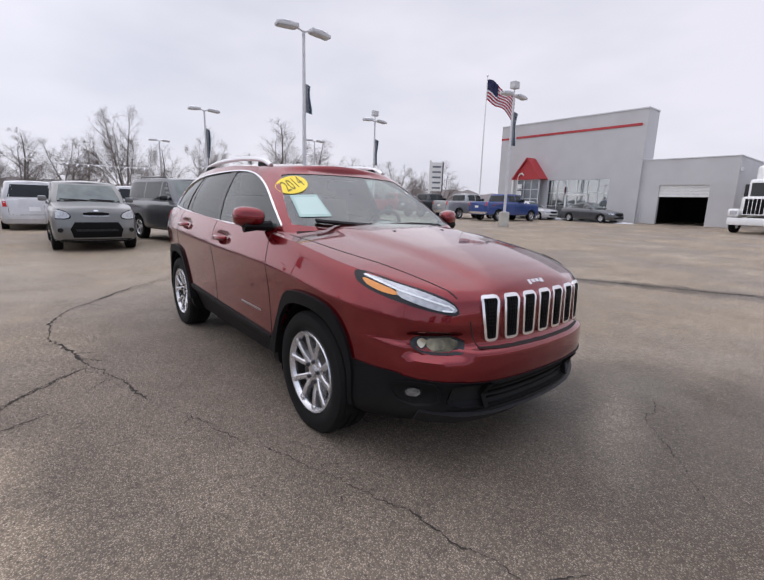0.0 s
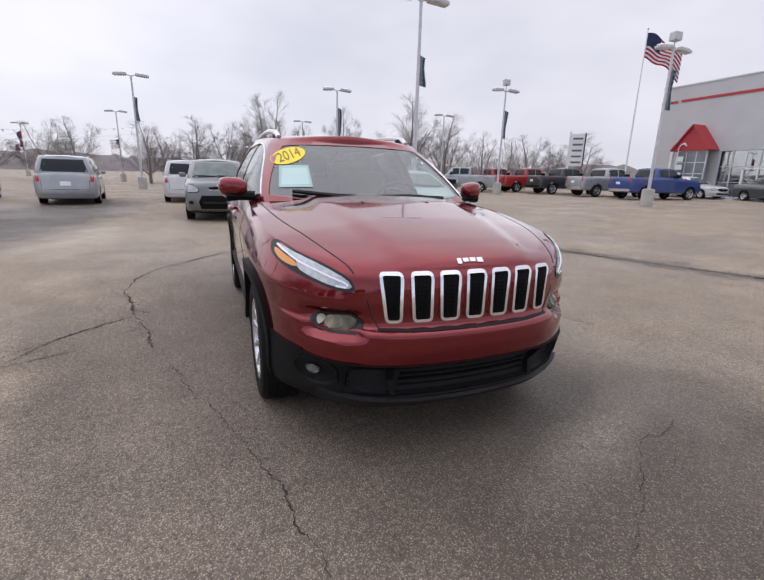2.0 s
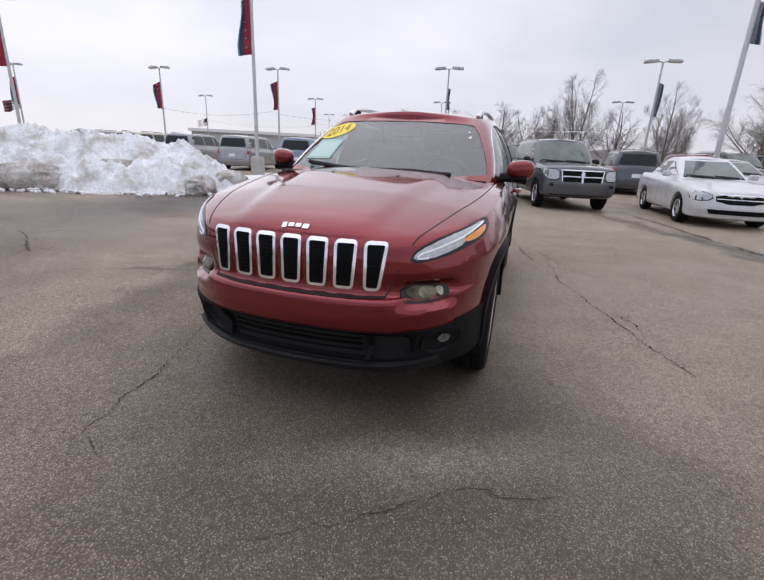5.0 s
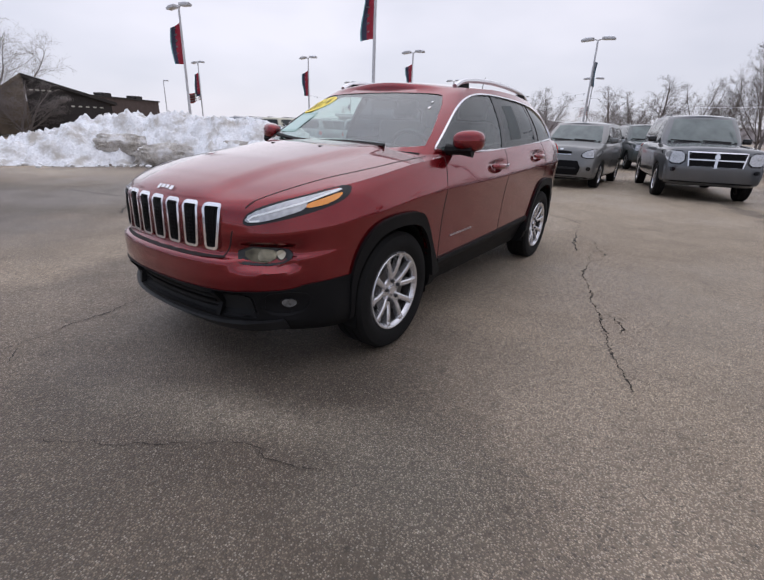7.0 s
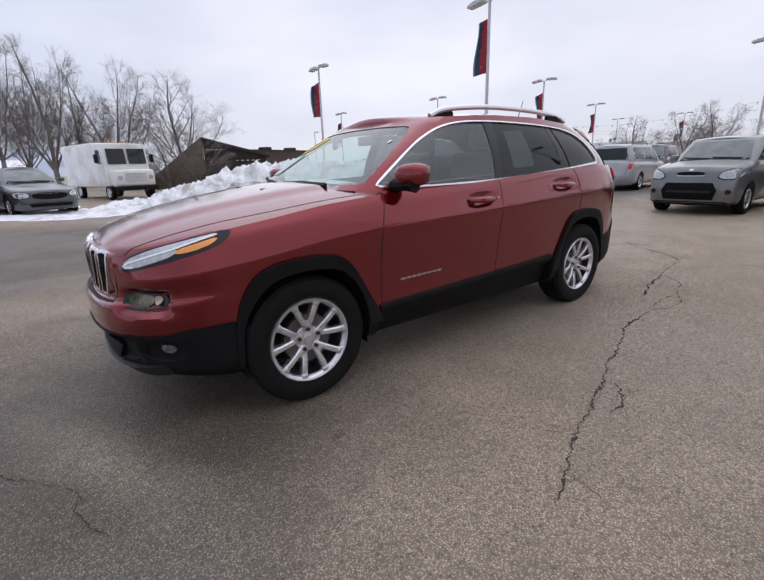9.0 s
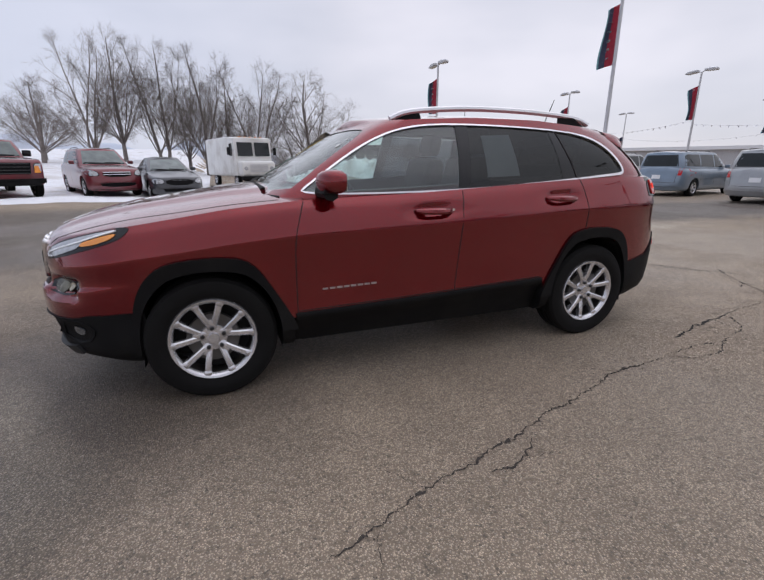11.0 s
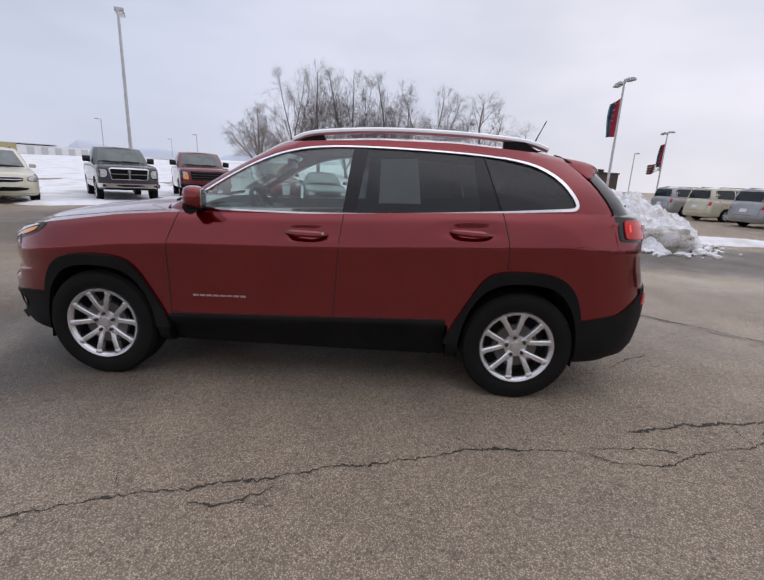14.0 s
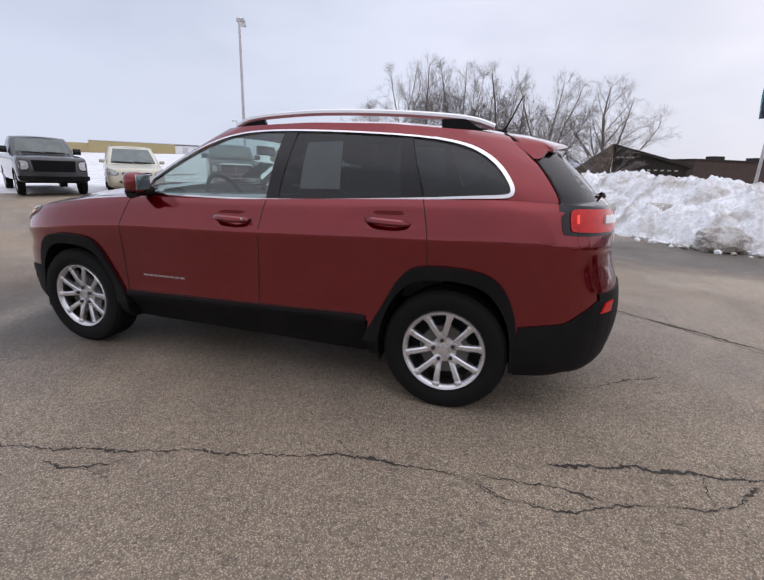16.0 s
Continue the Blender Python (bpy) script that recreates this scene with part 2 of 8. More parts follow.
    def ranged(value, a, b, c, d, soft=False):
        g = nt.nodes.new("ShaderNodeMapRange")
        if soft:
            g.interpolation_type = "SMOOTHSTEP"
        for key, val in zip(("From Min", "From Max", "To Min", "To Max"), (a, b, c, d)):
            g.inputs[key].default_value = val
        L.new(value, g.inputs["Value"])
        return g.outputs[0]

    stone = ranged(vo.outputs["Distance"], 0.55, 0.30, 0.0, 1.0, True)
    tone = mix(1.0, base, ranged(chip.outputs[0], 0.0, 1.0, 0.72, 1.54), "MULTIPLY")
    binder = mix(1.0, base, (0.56, 0.55, 0.545), "MULTIPLY")
    base = mix(stone, binder, tone)
    pale_stone = nt.nodes.new("ShaderNodeMath")
    pale_stone.operation = "MULTIPLY"
    L.new(stone, pale_stone.inputs[0])
    L.new(ranged(chip.outputs[1], 0.74, 0.90, 0.0, 0.44), pale_stone.inputs[1])
    base = mix(pale_stone.outputs[0], base, (0.46, 0.42, 0.36))
    fleck, _ = noise_fac(34.0, 3.0, 0.6, 0.3, 0.7, 0.80, 1.20)
    base = mix(1.0, base, fleck, "MULTIPLY")
    # small dark damp spots
    spots, _ = noise_fac(8.0, 4.0, 0.65, 0.60, 0.72, 1.0, 0.66)
    base = mix(1.0, base, spots, "MULTIPLY")
    # dark pits where stones have come out
    vo3 = paint_node(nt, "ShaderNodeTexVoronoi", Scale=105.0)
    L.new(vec, vo3.inputs["Vector"])
    chip3 = nt.nodes.new("ShaderNodeSeparateColor")
    L.new(vo3.outputs["Color"], chip3.inputs[0])
    r3 = nt.nodes.new("ShaderNodeMapRange")
    for k, v in zip(("From Min", "From Max", "To Min", "To Max"), (0.90, 0.98, 0.0, 0.60)):
        r3.inputs[k].default_value = v
    L.new(chip3.outputs[2], r3.inputs["Value"])
    base = mix(r3.outputs[0], base, (0.06, 0.05, 0.04))
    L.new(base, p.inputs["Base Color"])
    rr, _ = noise_fac(0.22, 5.0, 0.6, 0.44, 0.58, 0.48, 0.78)
    L.new(rr, p.inputs["Roughness"])
    b = paint_node(nt, "ShaderNodeBump", Strength=0.75, Distance=0.006)
    L.new(vo.outputs["Distance"], b.inputs["Height"])
    L.new(b.outputs[0], p.inputs["Normal"])
    return m


ASPHALT = asphalt()
CRACK = material("crack_filler", (0.040, 0.033, 0.027), 0.85, var=0.3, scale=9, grain=0.4, grain_scale=120)
SNOW = material("old_snow", (0.80, 0.81, 0.84), 0.75, var=0.05, scale=3, grain=0.06, grain_scale=30, bump=0.5, bump_scale=14, stain=(0.62, 0.60, 0.58), stain_scale=0.7)
SNOW_DIRTY = material("dirty_snow", (0.80, 0.81, 0.83), 0.8, var=0.08, scale=2.2, grain=0.14, grain_scale=16, bump=0.8, bump_scale=13, stain=(0.47, 0.44, 0.40), stain_scale=1.9)
CONCRETE = material("weathered_concrete", (0.42, 0.40, 0.36), 0.85, var=0.15, scale=3, grain=0.1, grain_scale=60, bump=0.3, bump_scale=50, stain=(0.30, 0.28, 0.25))
POLE = material("galvanised_pole", (0.55, 0.55, 0.57), 0.45, metal=0.3, var=0.08, scale=4)
LAMPHEAD = material("lamp_housing", (0.50, 0.50, 0.51), 0.55, var=0.08, scale=6)
BARK = material("winter_bark", (0.205, 0.178, 0.165), 0.9, var=0.25, scale=5, per_object=0.2)
RED_PAINT = material("deep_cherry_red_paint", (0.186, 0.0030, 0.0070), 0.19, metal=0.74, var=0.05, scale=3, coat=1.0, bump=0.008, bump_scale=7, spec=0.06)
BLACK_PLASTIC = material("black_plastic_cladding", (0.0065, 0.0065, 0.0073), 0.60, var=0.15, scale=8, bump=0.1, bump_scale=200, spec=0.16, stain=(0.012, 0.0115, 0.011), stain_scale=2.5)
GREY_PLASTIC = material("worn_grey_plastic", (0.013, 0.013, 0.014), 0.5, var=0.25, scale=8, spec=0.3)
GLOSS_BLACK = material("gloss_black", (0.009, 0.0095, 0.011), 0.12, var=0.05, spec=0.42)
MESH_BLACK = material("black_mesh", (0.004, 0.004, 0.0045), 0.55, var=0.1, spec=0.12)
CHROME = material("chrome_trim", (0.80, 0.80, 0.82), 0.16, metal=1.0, var=0.03)
SATIN = material("satin_silver", (0.74, 0.74, 0.76), 0.30, metal=0.85, var=0.04)
RIM = material("silver_alloy", (0.66, 0.66, 0.68), 0.27, metal=0.80, var=0.05, scale=12)
RUBBER = material("tyre_rubber", (0.0045, 0.0044, 0.0045), 0.8, var=0.2, scale=9, bump=0.15, bump_scale=90, spec=0.25)
DISC = material("brake_disc", (0.11, 0.105, 0.10), 0.5, metal=0.7, var=0.15)
DARK = material("dark_inside", (0.006, 0.006, 0.0065), 0.8, var=0.2)
SEAM = material("panel_gap", (0.012, 0.006, 0.006), 0.7, var=0.1)
AMBER = material("amber_lens", (0.85, 0.30, 0.03), 0.15, var=0.1, coat=1.0)
LENS = material("clear_lens", (0.46, 0.47, 0.49), 0.15, metal=0.35, var=0.22, scale=40, coat=1.0)
LED = material("white_light_bar", (0.85, 0.88, 0.9), 0.25, var=0.03, coat=0.5)
TAIL = material("red_tail_lens", (0.52, 0.010, 0.010), 0.16, var=0.15, scale=30, coat=0.4, spec=0.2)
TAIL_LIT = material("lit_tail_lens", (1.0, 0.08, 0.05), 0.2, var=0.05, emit=0.5)
PANE_FRONT = glass("front_pane", (0.70, 0.83, 0.79), mirror=0.04)
PANE_TINT = glass("privacy_pane", (0.075, 0.083, 0.092), mirror=-0.022)
PANE_REAR = glass("rear_pane", (0.10, 0.105, 0.11), mirror=0.0)
LINING = material("dark_lining", (0.10, 0.105, 0.105), 0.85, var=0.1)
SCREEN = glass("windscreen_pane", (0.70, 0.82, 0.79), mirror=0.08)
# opaque windscreen; its pale base colour stands in for reflected sky
SKYPANE = material("sky_pale_screen", (0.120, 0.145, 0.140), 0.05, var=0.25, scale=2.5, spec=0.55)
DARKPANE = material("dark_window", (0.014, 0.018, 0.019), 0.05, var=0.1, spec=0.45, coat=0.0)
SEAT = material("grey_cloth", (0.085, 0.085, 0.09), 0.9, var=0.15, scale=20, grain=0.2)
DASH = material("dash_plastic", (0.030, 0.030, 0.032), 0.6, var=0.15)
PAPER = material("window_paper", (0.40, 0.55, 0.51), 0.7, var=0.05)
PAPER2 = material("paper_panel", (0.52, 0.66, 0.62), 0.7, var=0.03)
YELLOW = material("yellow_sticker", (0.86, 0.66, 0.02), 0.4, var=0.04)
INK = material("dark_ink", (0.16, 0.10, 0.01), 0.6, var=0.05)
WHITE = material("white_paint", (0.78, 0.78, 0.78), 0.4, var=0.06, scale=3, coat=0.5)


# ---- mesh helpers ----
def part(name, bm, mat, parent, label="", m=None, smooth=True):
    """Links a bmesh (or a finished mesh) as one mesh object under parent."""
    if isinstance(bm, bpy.types.Mesh):
        me = bm
    else:
        me = bpy.data.meshes.new(name)
        bm.to_mesh(me)
        bm.free()
        me.materials.append(mat)
        if smooth:
            me.polygons.foreach_set("use_smooth", [True] * len(me.polygons))
            me.set_sharp_from_angle(angle=radians(38))
    ob = new(name, me)
    if parent:
        ob.parent = parent
    if m is not None:
        ob.matrix_basis = m
    if label:
        ob["label"] = label
    return ob


def thing(name, label, category, group="", m=None, kind=""):
    ob = new(name)
    ob.empty_display_size = 0.2
    if m is not None:
        ob.matrix_basis = m
    return tagged(ob, label, category, group, kind)


def box(x0, x1, y0, y1, z0, z1, bevel=0.0, seg=1):
    bm = bmesh.new()
    bmesh.ops.create_cube(bm, size=1.0, matrix=Matrix.Translation(((x0 + x1) / 2, (y0 + y1) / 2, (z0 + z1) / 2)) @ Matrix.Diagonal((x1 - x0, y1 - y0, z1 - z0, 1)))
    if bevel:
        bmesh.ops.bevel(bm, geom=bm.edges[:], offset=bevel, segments=seg, profile=0.5, affect="EDGES")
    return bm


def join(*bms):
    a = bms[0]
    for b in bms[1:]:
        me = bpy.data.meshes.new("t")
        b.to_mesh(me)
        b.free()
        a.from_mesh(me)
        bpy.data.meshes.remove(me)
    return a


def moved(bm, m):
    bmesh.ops.transform(bm, matrix=m, verts=bm.verts)
    return bm


def mirrored(bm):
    """A copy of bm on the other side of the plane y = 0."""
    b = bm.copy()
    for v in b.verts:
        v.co.y = -v.co.y
    bmesh.ops.reverse_faces(b, faces=b.faces[:])
    return b


def tube(points, radii, sides=6, cap=True):
    """A tapered tube along points."""
    bm = bmesh.new()
    rings = []
    up = Vector((0.13, 0.21, 0.97))
    for i, p in enumerate(points):
        p = Vector(p)
        d = Vector(points[min(i + 1, len(points) - 1)]) - Vector(points[max(i - 1, 0)])
        a = d.cross(up)
        if a.length < 1e-4:
            a = d.cross(Vector((1, 0, 0)))
        a.normalize()
        b = d.cross(a).normalized()
        r = radii[i] if isinstance(radii, (list, tuple)) else radii
        rings.append([bm.verts.new(p + (a * math.cos(2 * math.pi * k / sides) + b * math.sin(2 * math.pi * k / sides)) * r) for k in range(sides)])
    for r0, r1 in zip(rings, rings[1:]):
        for k in range(sides):
            bm.faces.new((r0[k], r0[(k + 1) % sides], r1[(k + 1) % sides], r1[k]))
    if cap:
        bm.faces.new(rings[0][::-1])
        bm.faces.new(rings[-1])
    bmesh.ops.recalc_face_normals(bm, faces=bm.faces[:])
    return bm


def lathe(profile, n=32, closed=True):
    """Turns (radius, y) pairs round the y axis."""
    bm = bmesh.new()
    rings = [[bm.verts.new((r * math.cos(2 * math.pi * k / n), y, r * math.sin(2 * math.pi * k / n))) for k in range(n)] for r, y in profile]
    pairs = list(zip(rings, rings[1:] + ([rings[0]] if closed else [])))[: len(rings) if closed else len(rings) - 1]
    for a, b in pairs:
        for k in range(n):
            bm.faces.new((a[k], b[k], b[(k + 1) % n], a[(k + 1) % n]))
    if not closed:
        bm.faces.new(rings[0])
        bm.faces.new(rings[-1][::-1])
    bmesh.ops.recalc_face_normals(bm, faces=bm.faces[:])
    return bm


def spline(pts, n):
    """n points of a smooth curve through pts."""
    p = np.array(pts, float)
    p = np.vstack([2 * p[0] - p[1], p, 2 * p[-1] - p[-2]])
    k = len(p) - 3
    out_pts = []
    for u in np.linspace(0, k, n):
        i = min(int(u), k - 1)
        t = u - i
        a, b, c, d = p[i:i + 4]
        out_pts.append(0.5 * (2 * b + (c - a) * t + (2 * a - 5 * b + 4 * c - d) * t * t + (3 * b - a - 3 * c + d) * t ** 3))
    return np.array(out_pts)


def rounded(pts, times=2, closed=True):
    """Corner cutting, to round an outline."""
    p = [Vector(q) for q in pts]
    for _ in range(times):
        q = []
        n = len(p)
        for i in range(n if closed else n - 1):
            a, b = p[i], p[(i + 1) % n]
            q += [a.lerp(b, 0.25), a.lerp(b, 0.75)]
        p = q if closed else [p[0]] + q + [p[-1]]
    return [tuple(v) for v in p]


def table(pairs):
    xs, zs = zip(*sorted(pairs))
    return lambda x: float(np.interp(x, xs, zs))


def smooth01(t):
    t = min(1.0, max(0.0, t))
    return t * t * (3 - 2 * t)


# ---- vehicle shells ----
def stack(rows, bm=None, flip=False):
    """Joins closed rings of vertices."""
    bm = bm or bmesh.new()
    vr = [[bm.verts.new(p) for p in r] for r in rows]
    for a, b in zip(vr, vr[1:]):
        n = len(a)
        for k in range(n):
            f = (a[k], a[(k + 1) % n], b[(k + 1) % n], b[k])
            bm.faces.new(f[::-1] if flip else f)
    return bm, vr


def cap_rows(bm, ring, n, zfun, across=16, flip=False):
    """Closes a mirrored ring (front to rear on one side and back on the other) by rows across it."""
    half, other = ring[:n], [ring[0]] + ring[:n - 1:-1] + [ring[n - 1]]
    rows = []
    for a, b in zip(half, other):
        if a is b:
            rows.append([a])
            continue
        row = [a]
        for k in range(1, across):
            t = 1 - 2 * k / across
            p = a.co.lerp(b.co, k / across)
            row.append(bm.verts.new((p.x, p.y, zfun(p.x, t, abs(a.co.y), p.z))))
        rows.append(row + [b])
    for r0, r1 in zip(rows, rows[1:]):
        if len(r0) == 1 and len(r1) == 1:
            continue
        if len(r0) == 1 or len(r1) == 1:
            one, many = (r0[0], r1) if len(r0) == 1 else (r1[0], r0)
            for k in range(across):
                bm.faces.new((one, many[k], many[k + 1]))
            continue
        for k in range(across):
            bm.faces.new((r0[k], r0[k + 1], r1[k + 1], r1[k]))


def both(half):
    """A closed ring from its half with y >= 0, from the front's middle to the rear's."""
    return [tuple(p) for p in half] + [(p[0], -p[1], p[2]) for p in half[-2:0:-1]]


def lower_shell(s, n=56):
    ring = spline(s["plan"], n)
    ring[0][1] = ring[-1][1] = 0.0
    xf, xr, wmax = ring[0][0], ring[-1][0], ring[:, 1].max()
    sh = table(s["shoulder"])
    lv = spline(s["levels"], s.get("rows", 22))
    rows = []
    for v, inset, df, dr in lv:
        half = []
        for x, y in ring:
            wf, wr = smooth01((x - xf + 0.75) / 0.75), smooth01((xr + 0.75 - x) / 0.75)
            px = x - df * wf + dr * wr
            half.append((px, y * (1 - inset / wmax), s["zb"] + v * (sh(px) - s["zb"])))
        rows.append(both(half))
    bm, vr = stack(rows)
    crown = s.get("crown", 0.06)
    tubs = s.get("tubs", ())

    def top(x, t, yi, z):
        for a, b, lim, tz in tubs:
            if a < x < b and abs(t) < lim:
                return tz
        dome = 0.0
        if "dome" in s and x > 0.9:
            edge = 0.50 - 0.14 * (x - 1.0)
            dome = s["dome"] * smooth01((edge + 0.05 - abs(t) * yi) / 0.10) * smooth01((xf - 0.04 - x) / 0.25)
        return z + crown * (1 - abs(t) ** 2.4) * smooth01(yi / 0.8) + dome

    cap_rows(bm, vr[-1], n, top, s.get("across", 16))
    cap_rows(bm, vr[0], n, lambda x, t, yi, z: z)
    bmesh.ops.recalc_face_normals(bm, faces=bm.faces[:])
    return bm


def cabin_rows(s, n, inset=0.0, levels=10):
    base, top = spline(s["cab_base"], n), spline(s["cab_top"], n)
    for r in (base, top):
        r[0][1] = r[-1][1] = 0.0
    sh, rz = table(s["shoulder"]), table(s["roof"])
    rows = []
    for k in range(levels + 1):
        w = k / levels
        half = []
        for (xb, yb), (xt, yt) in zip(base, top):
            zb = sh(xb) - s.get("sink", 0.02)
            x, y, z = xb + (xt - xb) * w, yb + (yt - yb) * w, zb + (rz(xt) - zb) * w
            y *= 1 + s.get("bulge", 0.035) * math.sin(math.pi * w)
            x += (0.02 if x > 0 else -0.02) * math.sin(math.pi * w)
            if inset:
                cx = (base[0][0] + base[-1][0]) / 2
                y *= 1 - inset / 0.75
                x = cx + (x - cx) * (1 - inset / 1.2)
                z -= inset * 0.8 * w
            half.append((x, y, z))
        rows.append(both(half))
    return rows


def cabin_shell(s, n=48, hollow=False):
    crown = s.get("roof_crown", 0.045)
    bm, vr = stack(cabin_rows(s, n))
    roof = lambda x, t, yi, z: z + crown * (1 - abs(t) ** 2.2) * min(1.0, yi / 0.35)
    cap_rows(bm, vr[-1], n, roof, 12)
    if hollow:
        _, vi = stack(cabin_rows(s, n, 0.045), bm)
        cap_rows(bm, vi[-1], n, roof, 12)
        for k in range(len(vr[0])):
            j = (k + 1) % len(vr[0])
            bm.faces.new((vr[0][k], vr[0][j], vi[0][j], vi[0][k]))
    else:
        cap_rows(bm, vr[0], n, lambda x, t, yi, z: z, 12)
    bmesh.ops.recalc_face_normals(bm, faces=bm.faces[:])
    return bm


def tree_of(bm):
    from mathutils.bvhtree import BVHTree
    return BVHTree.FromBMesh(bm)


def prism(poly, axis, a, b):
    """A closed prism over an outline: axis side (x, z along y), front (y, z along x), top (x, y along z)."""
    bm = bmesh.new()
    place = {"side": lambda p, d: (p[0], d, p[1]), "front": lambda p, d: (d, p[0], p[1]), "top": lambda p, d: (p[0], p[1], d)}[axis]
    r0 = [bm.verts.new(place(p, a)) for p in poly]
    r1 = [bm.verts.new(place(p, b)) for p in poly]
    n = len(poly)
    for k in range(n):
        bm.faces.new((r0[k], r0[(k + 1) % n], r1[(k + 1) % n], r1[k]))
    bm.faces.new(r0[::-1])
    bm.faces.new(r1)
    bmesh.ops.recalc_face_normals(bm, faces=bm.faces[:])
    return bm


def cut(bm, *tools):
    """bm less the closed meshes of tools."""
    me = bpy.data.meshes.new("t")
    bm.to_mesh(me)
    bm.free()
    ob = new("t", me)
    cutters = []
    for t in tools:
        m2 = bpy.data.meshes.new("t")
        t.to_mesh(m2)
        t.free()
        o2 = new("t", m2)
        md = ob.modifiers.new("cut", "BOOLEAN")
        md.operation, md.object, md.solver = "DIFFERENCE", o2, "EXACT"
        cutters.append(o2)
    dg = bpy.context.evaluated_depsgraph_get()
    res = bmesh.new()
    ev = bpy.data.meshes.new_from_object(ob.evaluated_get(dg))
    res.from_mesh(ev)
    for o in [ob] + cutters:
        d = o.data
        bpy.data.objects.remove(o)
        bpy.data.meshes.remove(d)
    bpy.data.meshes.remove(ev)
    return res


H = math.sqrt(0.5)
RAYS = {
    "corner": (lambda a, b: (-a * H + 4 * H, a * H + 4 * H, b), (-H, -H, 0)),
    "side": (lambda a, b: (a, 4.0, b), (0, -1, 0)),
    "front": (lambda a, b: (6.0, a, b), (-1, 0, 0)),
    "rear": (lambda a, b: (-6.0, a, b), (1, 0, 0)),
    "top": (lambda a, b: (a, b, 5.0), (0, 0, -1)),
}


def project(bm, bvh, axis, lift, thick):
    """Lays a flat bmesh, drawn in x and y, onto a surface seen along axis, and gives it thickness."""
    org, way = RAYS[axis]
    way = Vector(way)
    spots = []
    for v in bm.verts:
        o = Vector(org(v.co.x, v.co.y))
        loc, nor, _, _ = bvh.ray_cast(o, way)
        if loc is None:
            loc, nor, _, _ = bvh.find_nearest(o + way * (2.2 if axis == "side" else 4.0))
        if nor.dot(way) > 0:
            nor = -nor
        spots.append((loc, nor))
    bm.verts.index_update()
    res = bmesh.new()
    up = [res.verts.new(l + n * lift) for l, n in spots]
    if not thick:
        for f in bm.faces:
            res.faces.new([up[v.index] for v in f.verts])
        bm.free()
        return res
    dn = [res.verts.new(l + n * (lift - thick)) for l, n in spots]
    for f in bm.faces:
        i = [v.index for v in f.verts]
        res.faces.new([up[k] for k in i])
        res.faces.new([dn[k] for k in i[::-1]])
    for e in bm.edges:
        if len(e.link_faces) == 1:
            i, j = e.verts[0].index, e.verts[1].index
            res.faces.new((up[i], up[j], dn[j], dn[i]))
    bm.free()
    bmesh.ops.recalc_face_normals(res, faces=res.faces[:])
    return res


def skin(bvh, outline, axis, lift=0.004, thick=0.008, step=0.06):
    """A plate of the given outline that follows the surface."""
    bm = bmesh.new()
    bm.faces.new([bm.verts.new((a, b, 0)) for a, b in outline])
    for i in (0, 1):
        lo, hi = min(p[i] for p in outline), max(p[i] for p in outline)
        k = max(1, int((hi - lo) / step))
        for j in range(1, k):
            no = Vector((1, 0, 0)) if i == 0 else Vector((0, 1, 0))
            bmesh.ops.bisect_plane(bm, geom=bm.verts[:] + bm.edges[:] + bm.faces[:], plane_co=no * (lo + (hi - lo) * j / k), plane_no=no)
    bmesh.ops.triangulate(bm, faces=[f for f in bm.faces if len(f.verts) > 4])
    return project(bm, bvh, axis, lift, thick)


def offset_line(pts, d, closed):
    """The polyline pts moved sideways by d."""
    q = []
    n = len(pts)
    for i in range(n):
        a = Vector(pts[i - 1] if (i or closed) else pts[0])
        b = Vector(pts[(i + 1) % n] if (i < n - 1 or closed) else pts[-1])
        t = (b - a).normalized()
        q.append((pts[i][0] - t.y * d, pts[i][1] + t.x * d))
    return q


def dense(pts, step, closed=False):
    q = []
    n = len(pts)
    for i in range(n if closed else n - 1):
        a, b = Vector(pts[i]), Vector(pts[(i + 1) % n])
        k = max(1, int((b - a).length / step))
        q += [tuple(a.lerp(b, j / k)) for j in range(k)]
    return q if closed else q + [tuple(pts[-1])]


def strip(bvh, pts, width, axis, lift=0.004, thick=0.008, closed=False, step=0.05, inner=None):
    """A band along a polyline, or between it and a second one with as many points, laid on the surface."""
    if inner is None:
        pts = dense(pts, step, closed)
        a, b = offset_line(pts, width / 2, closed), offset_line(pts, -width / 2, closed)
    else:
        a, b = pts, inner
    bm = bmesh.new()
    va = [bm.verts.new((*p, 0)) for p in a]
    vb = [bm.verts.new((*p, 0)) for p in b]
    n = len(a)
    for k in range(n if closed else n - 1):
        j = (k + 1) % n
        bm.faces.new((va[k], va[j], vb[j], vb[k]))
    return project(bm, bvh, axis, lift, thick)


# ---- wheels ----
def tyre_bm(r, width, rim_r, n=40):
    h = width / 2
    return lathe([(rim_r, -h * 0.85), (rim_r + 0.02, -h * 0.98), (r - 0.05, -h), (r - 0.018, -h * 0.93), (r, -h * 0.72), (r, -h * 0.3), (r - 0.006, -h * 0.27), (r - 0.006, -h * 0.2), (r, -h * 0.17), (r, h * 0.17), (r - 0.006, h * 0.2), (r - 0.006, h * 0.27), (r, h * 0.3), (r, h * 0.72), (r - 0.018, h * 0.93), (r - 0.05, h), (rim_r + 0.035, h * 0.99), (rim_r + 0.015, h * 0.9), (rim_r, h * 0.82)], n)


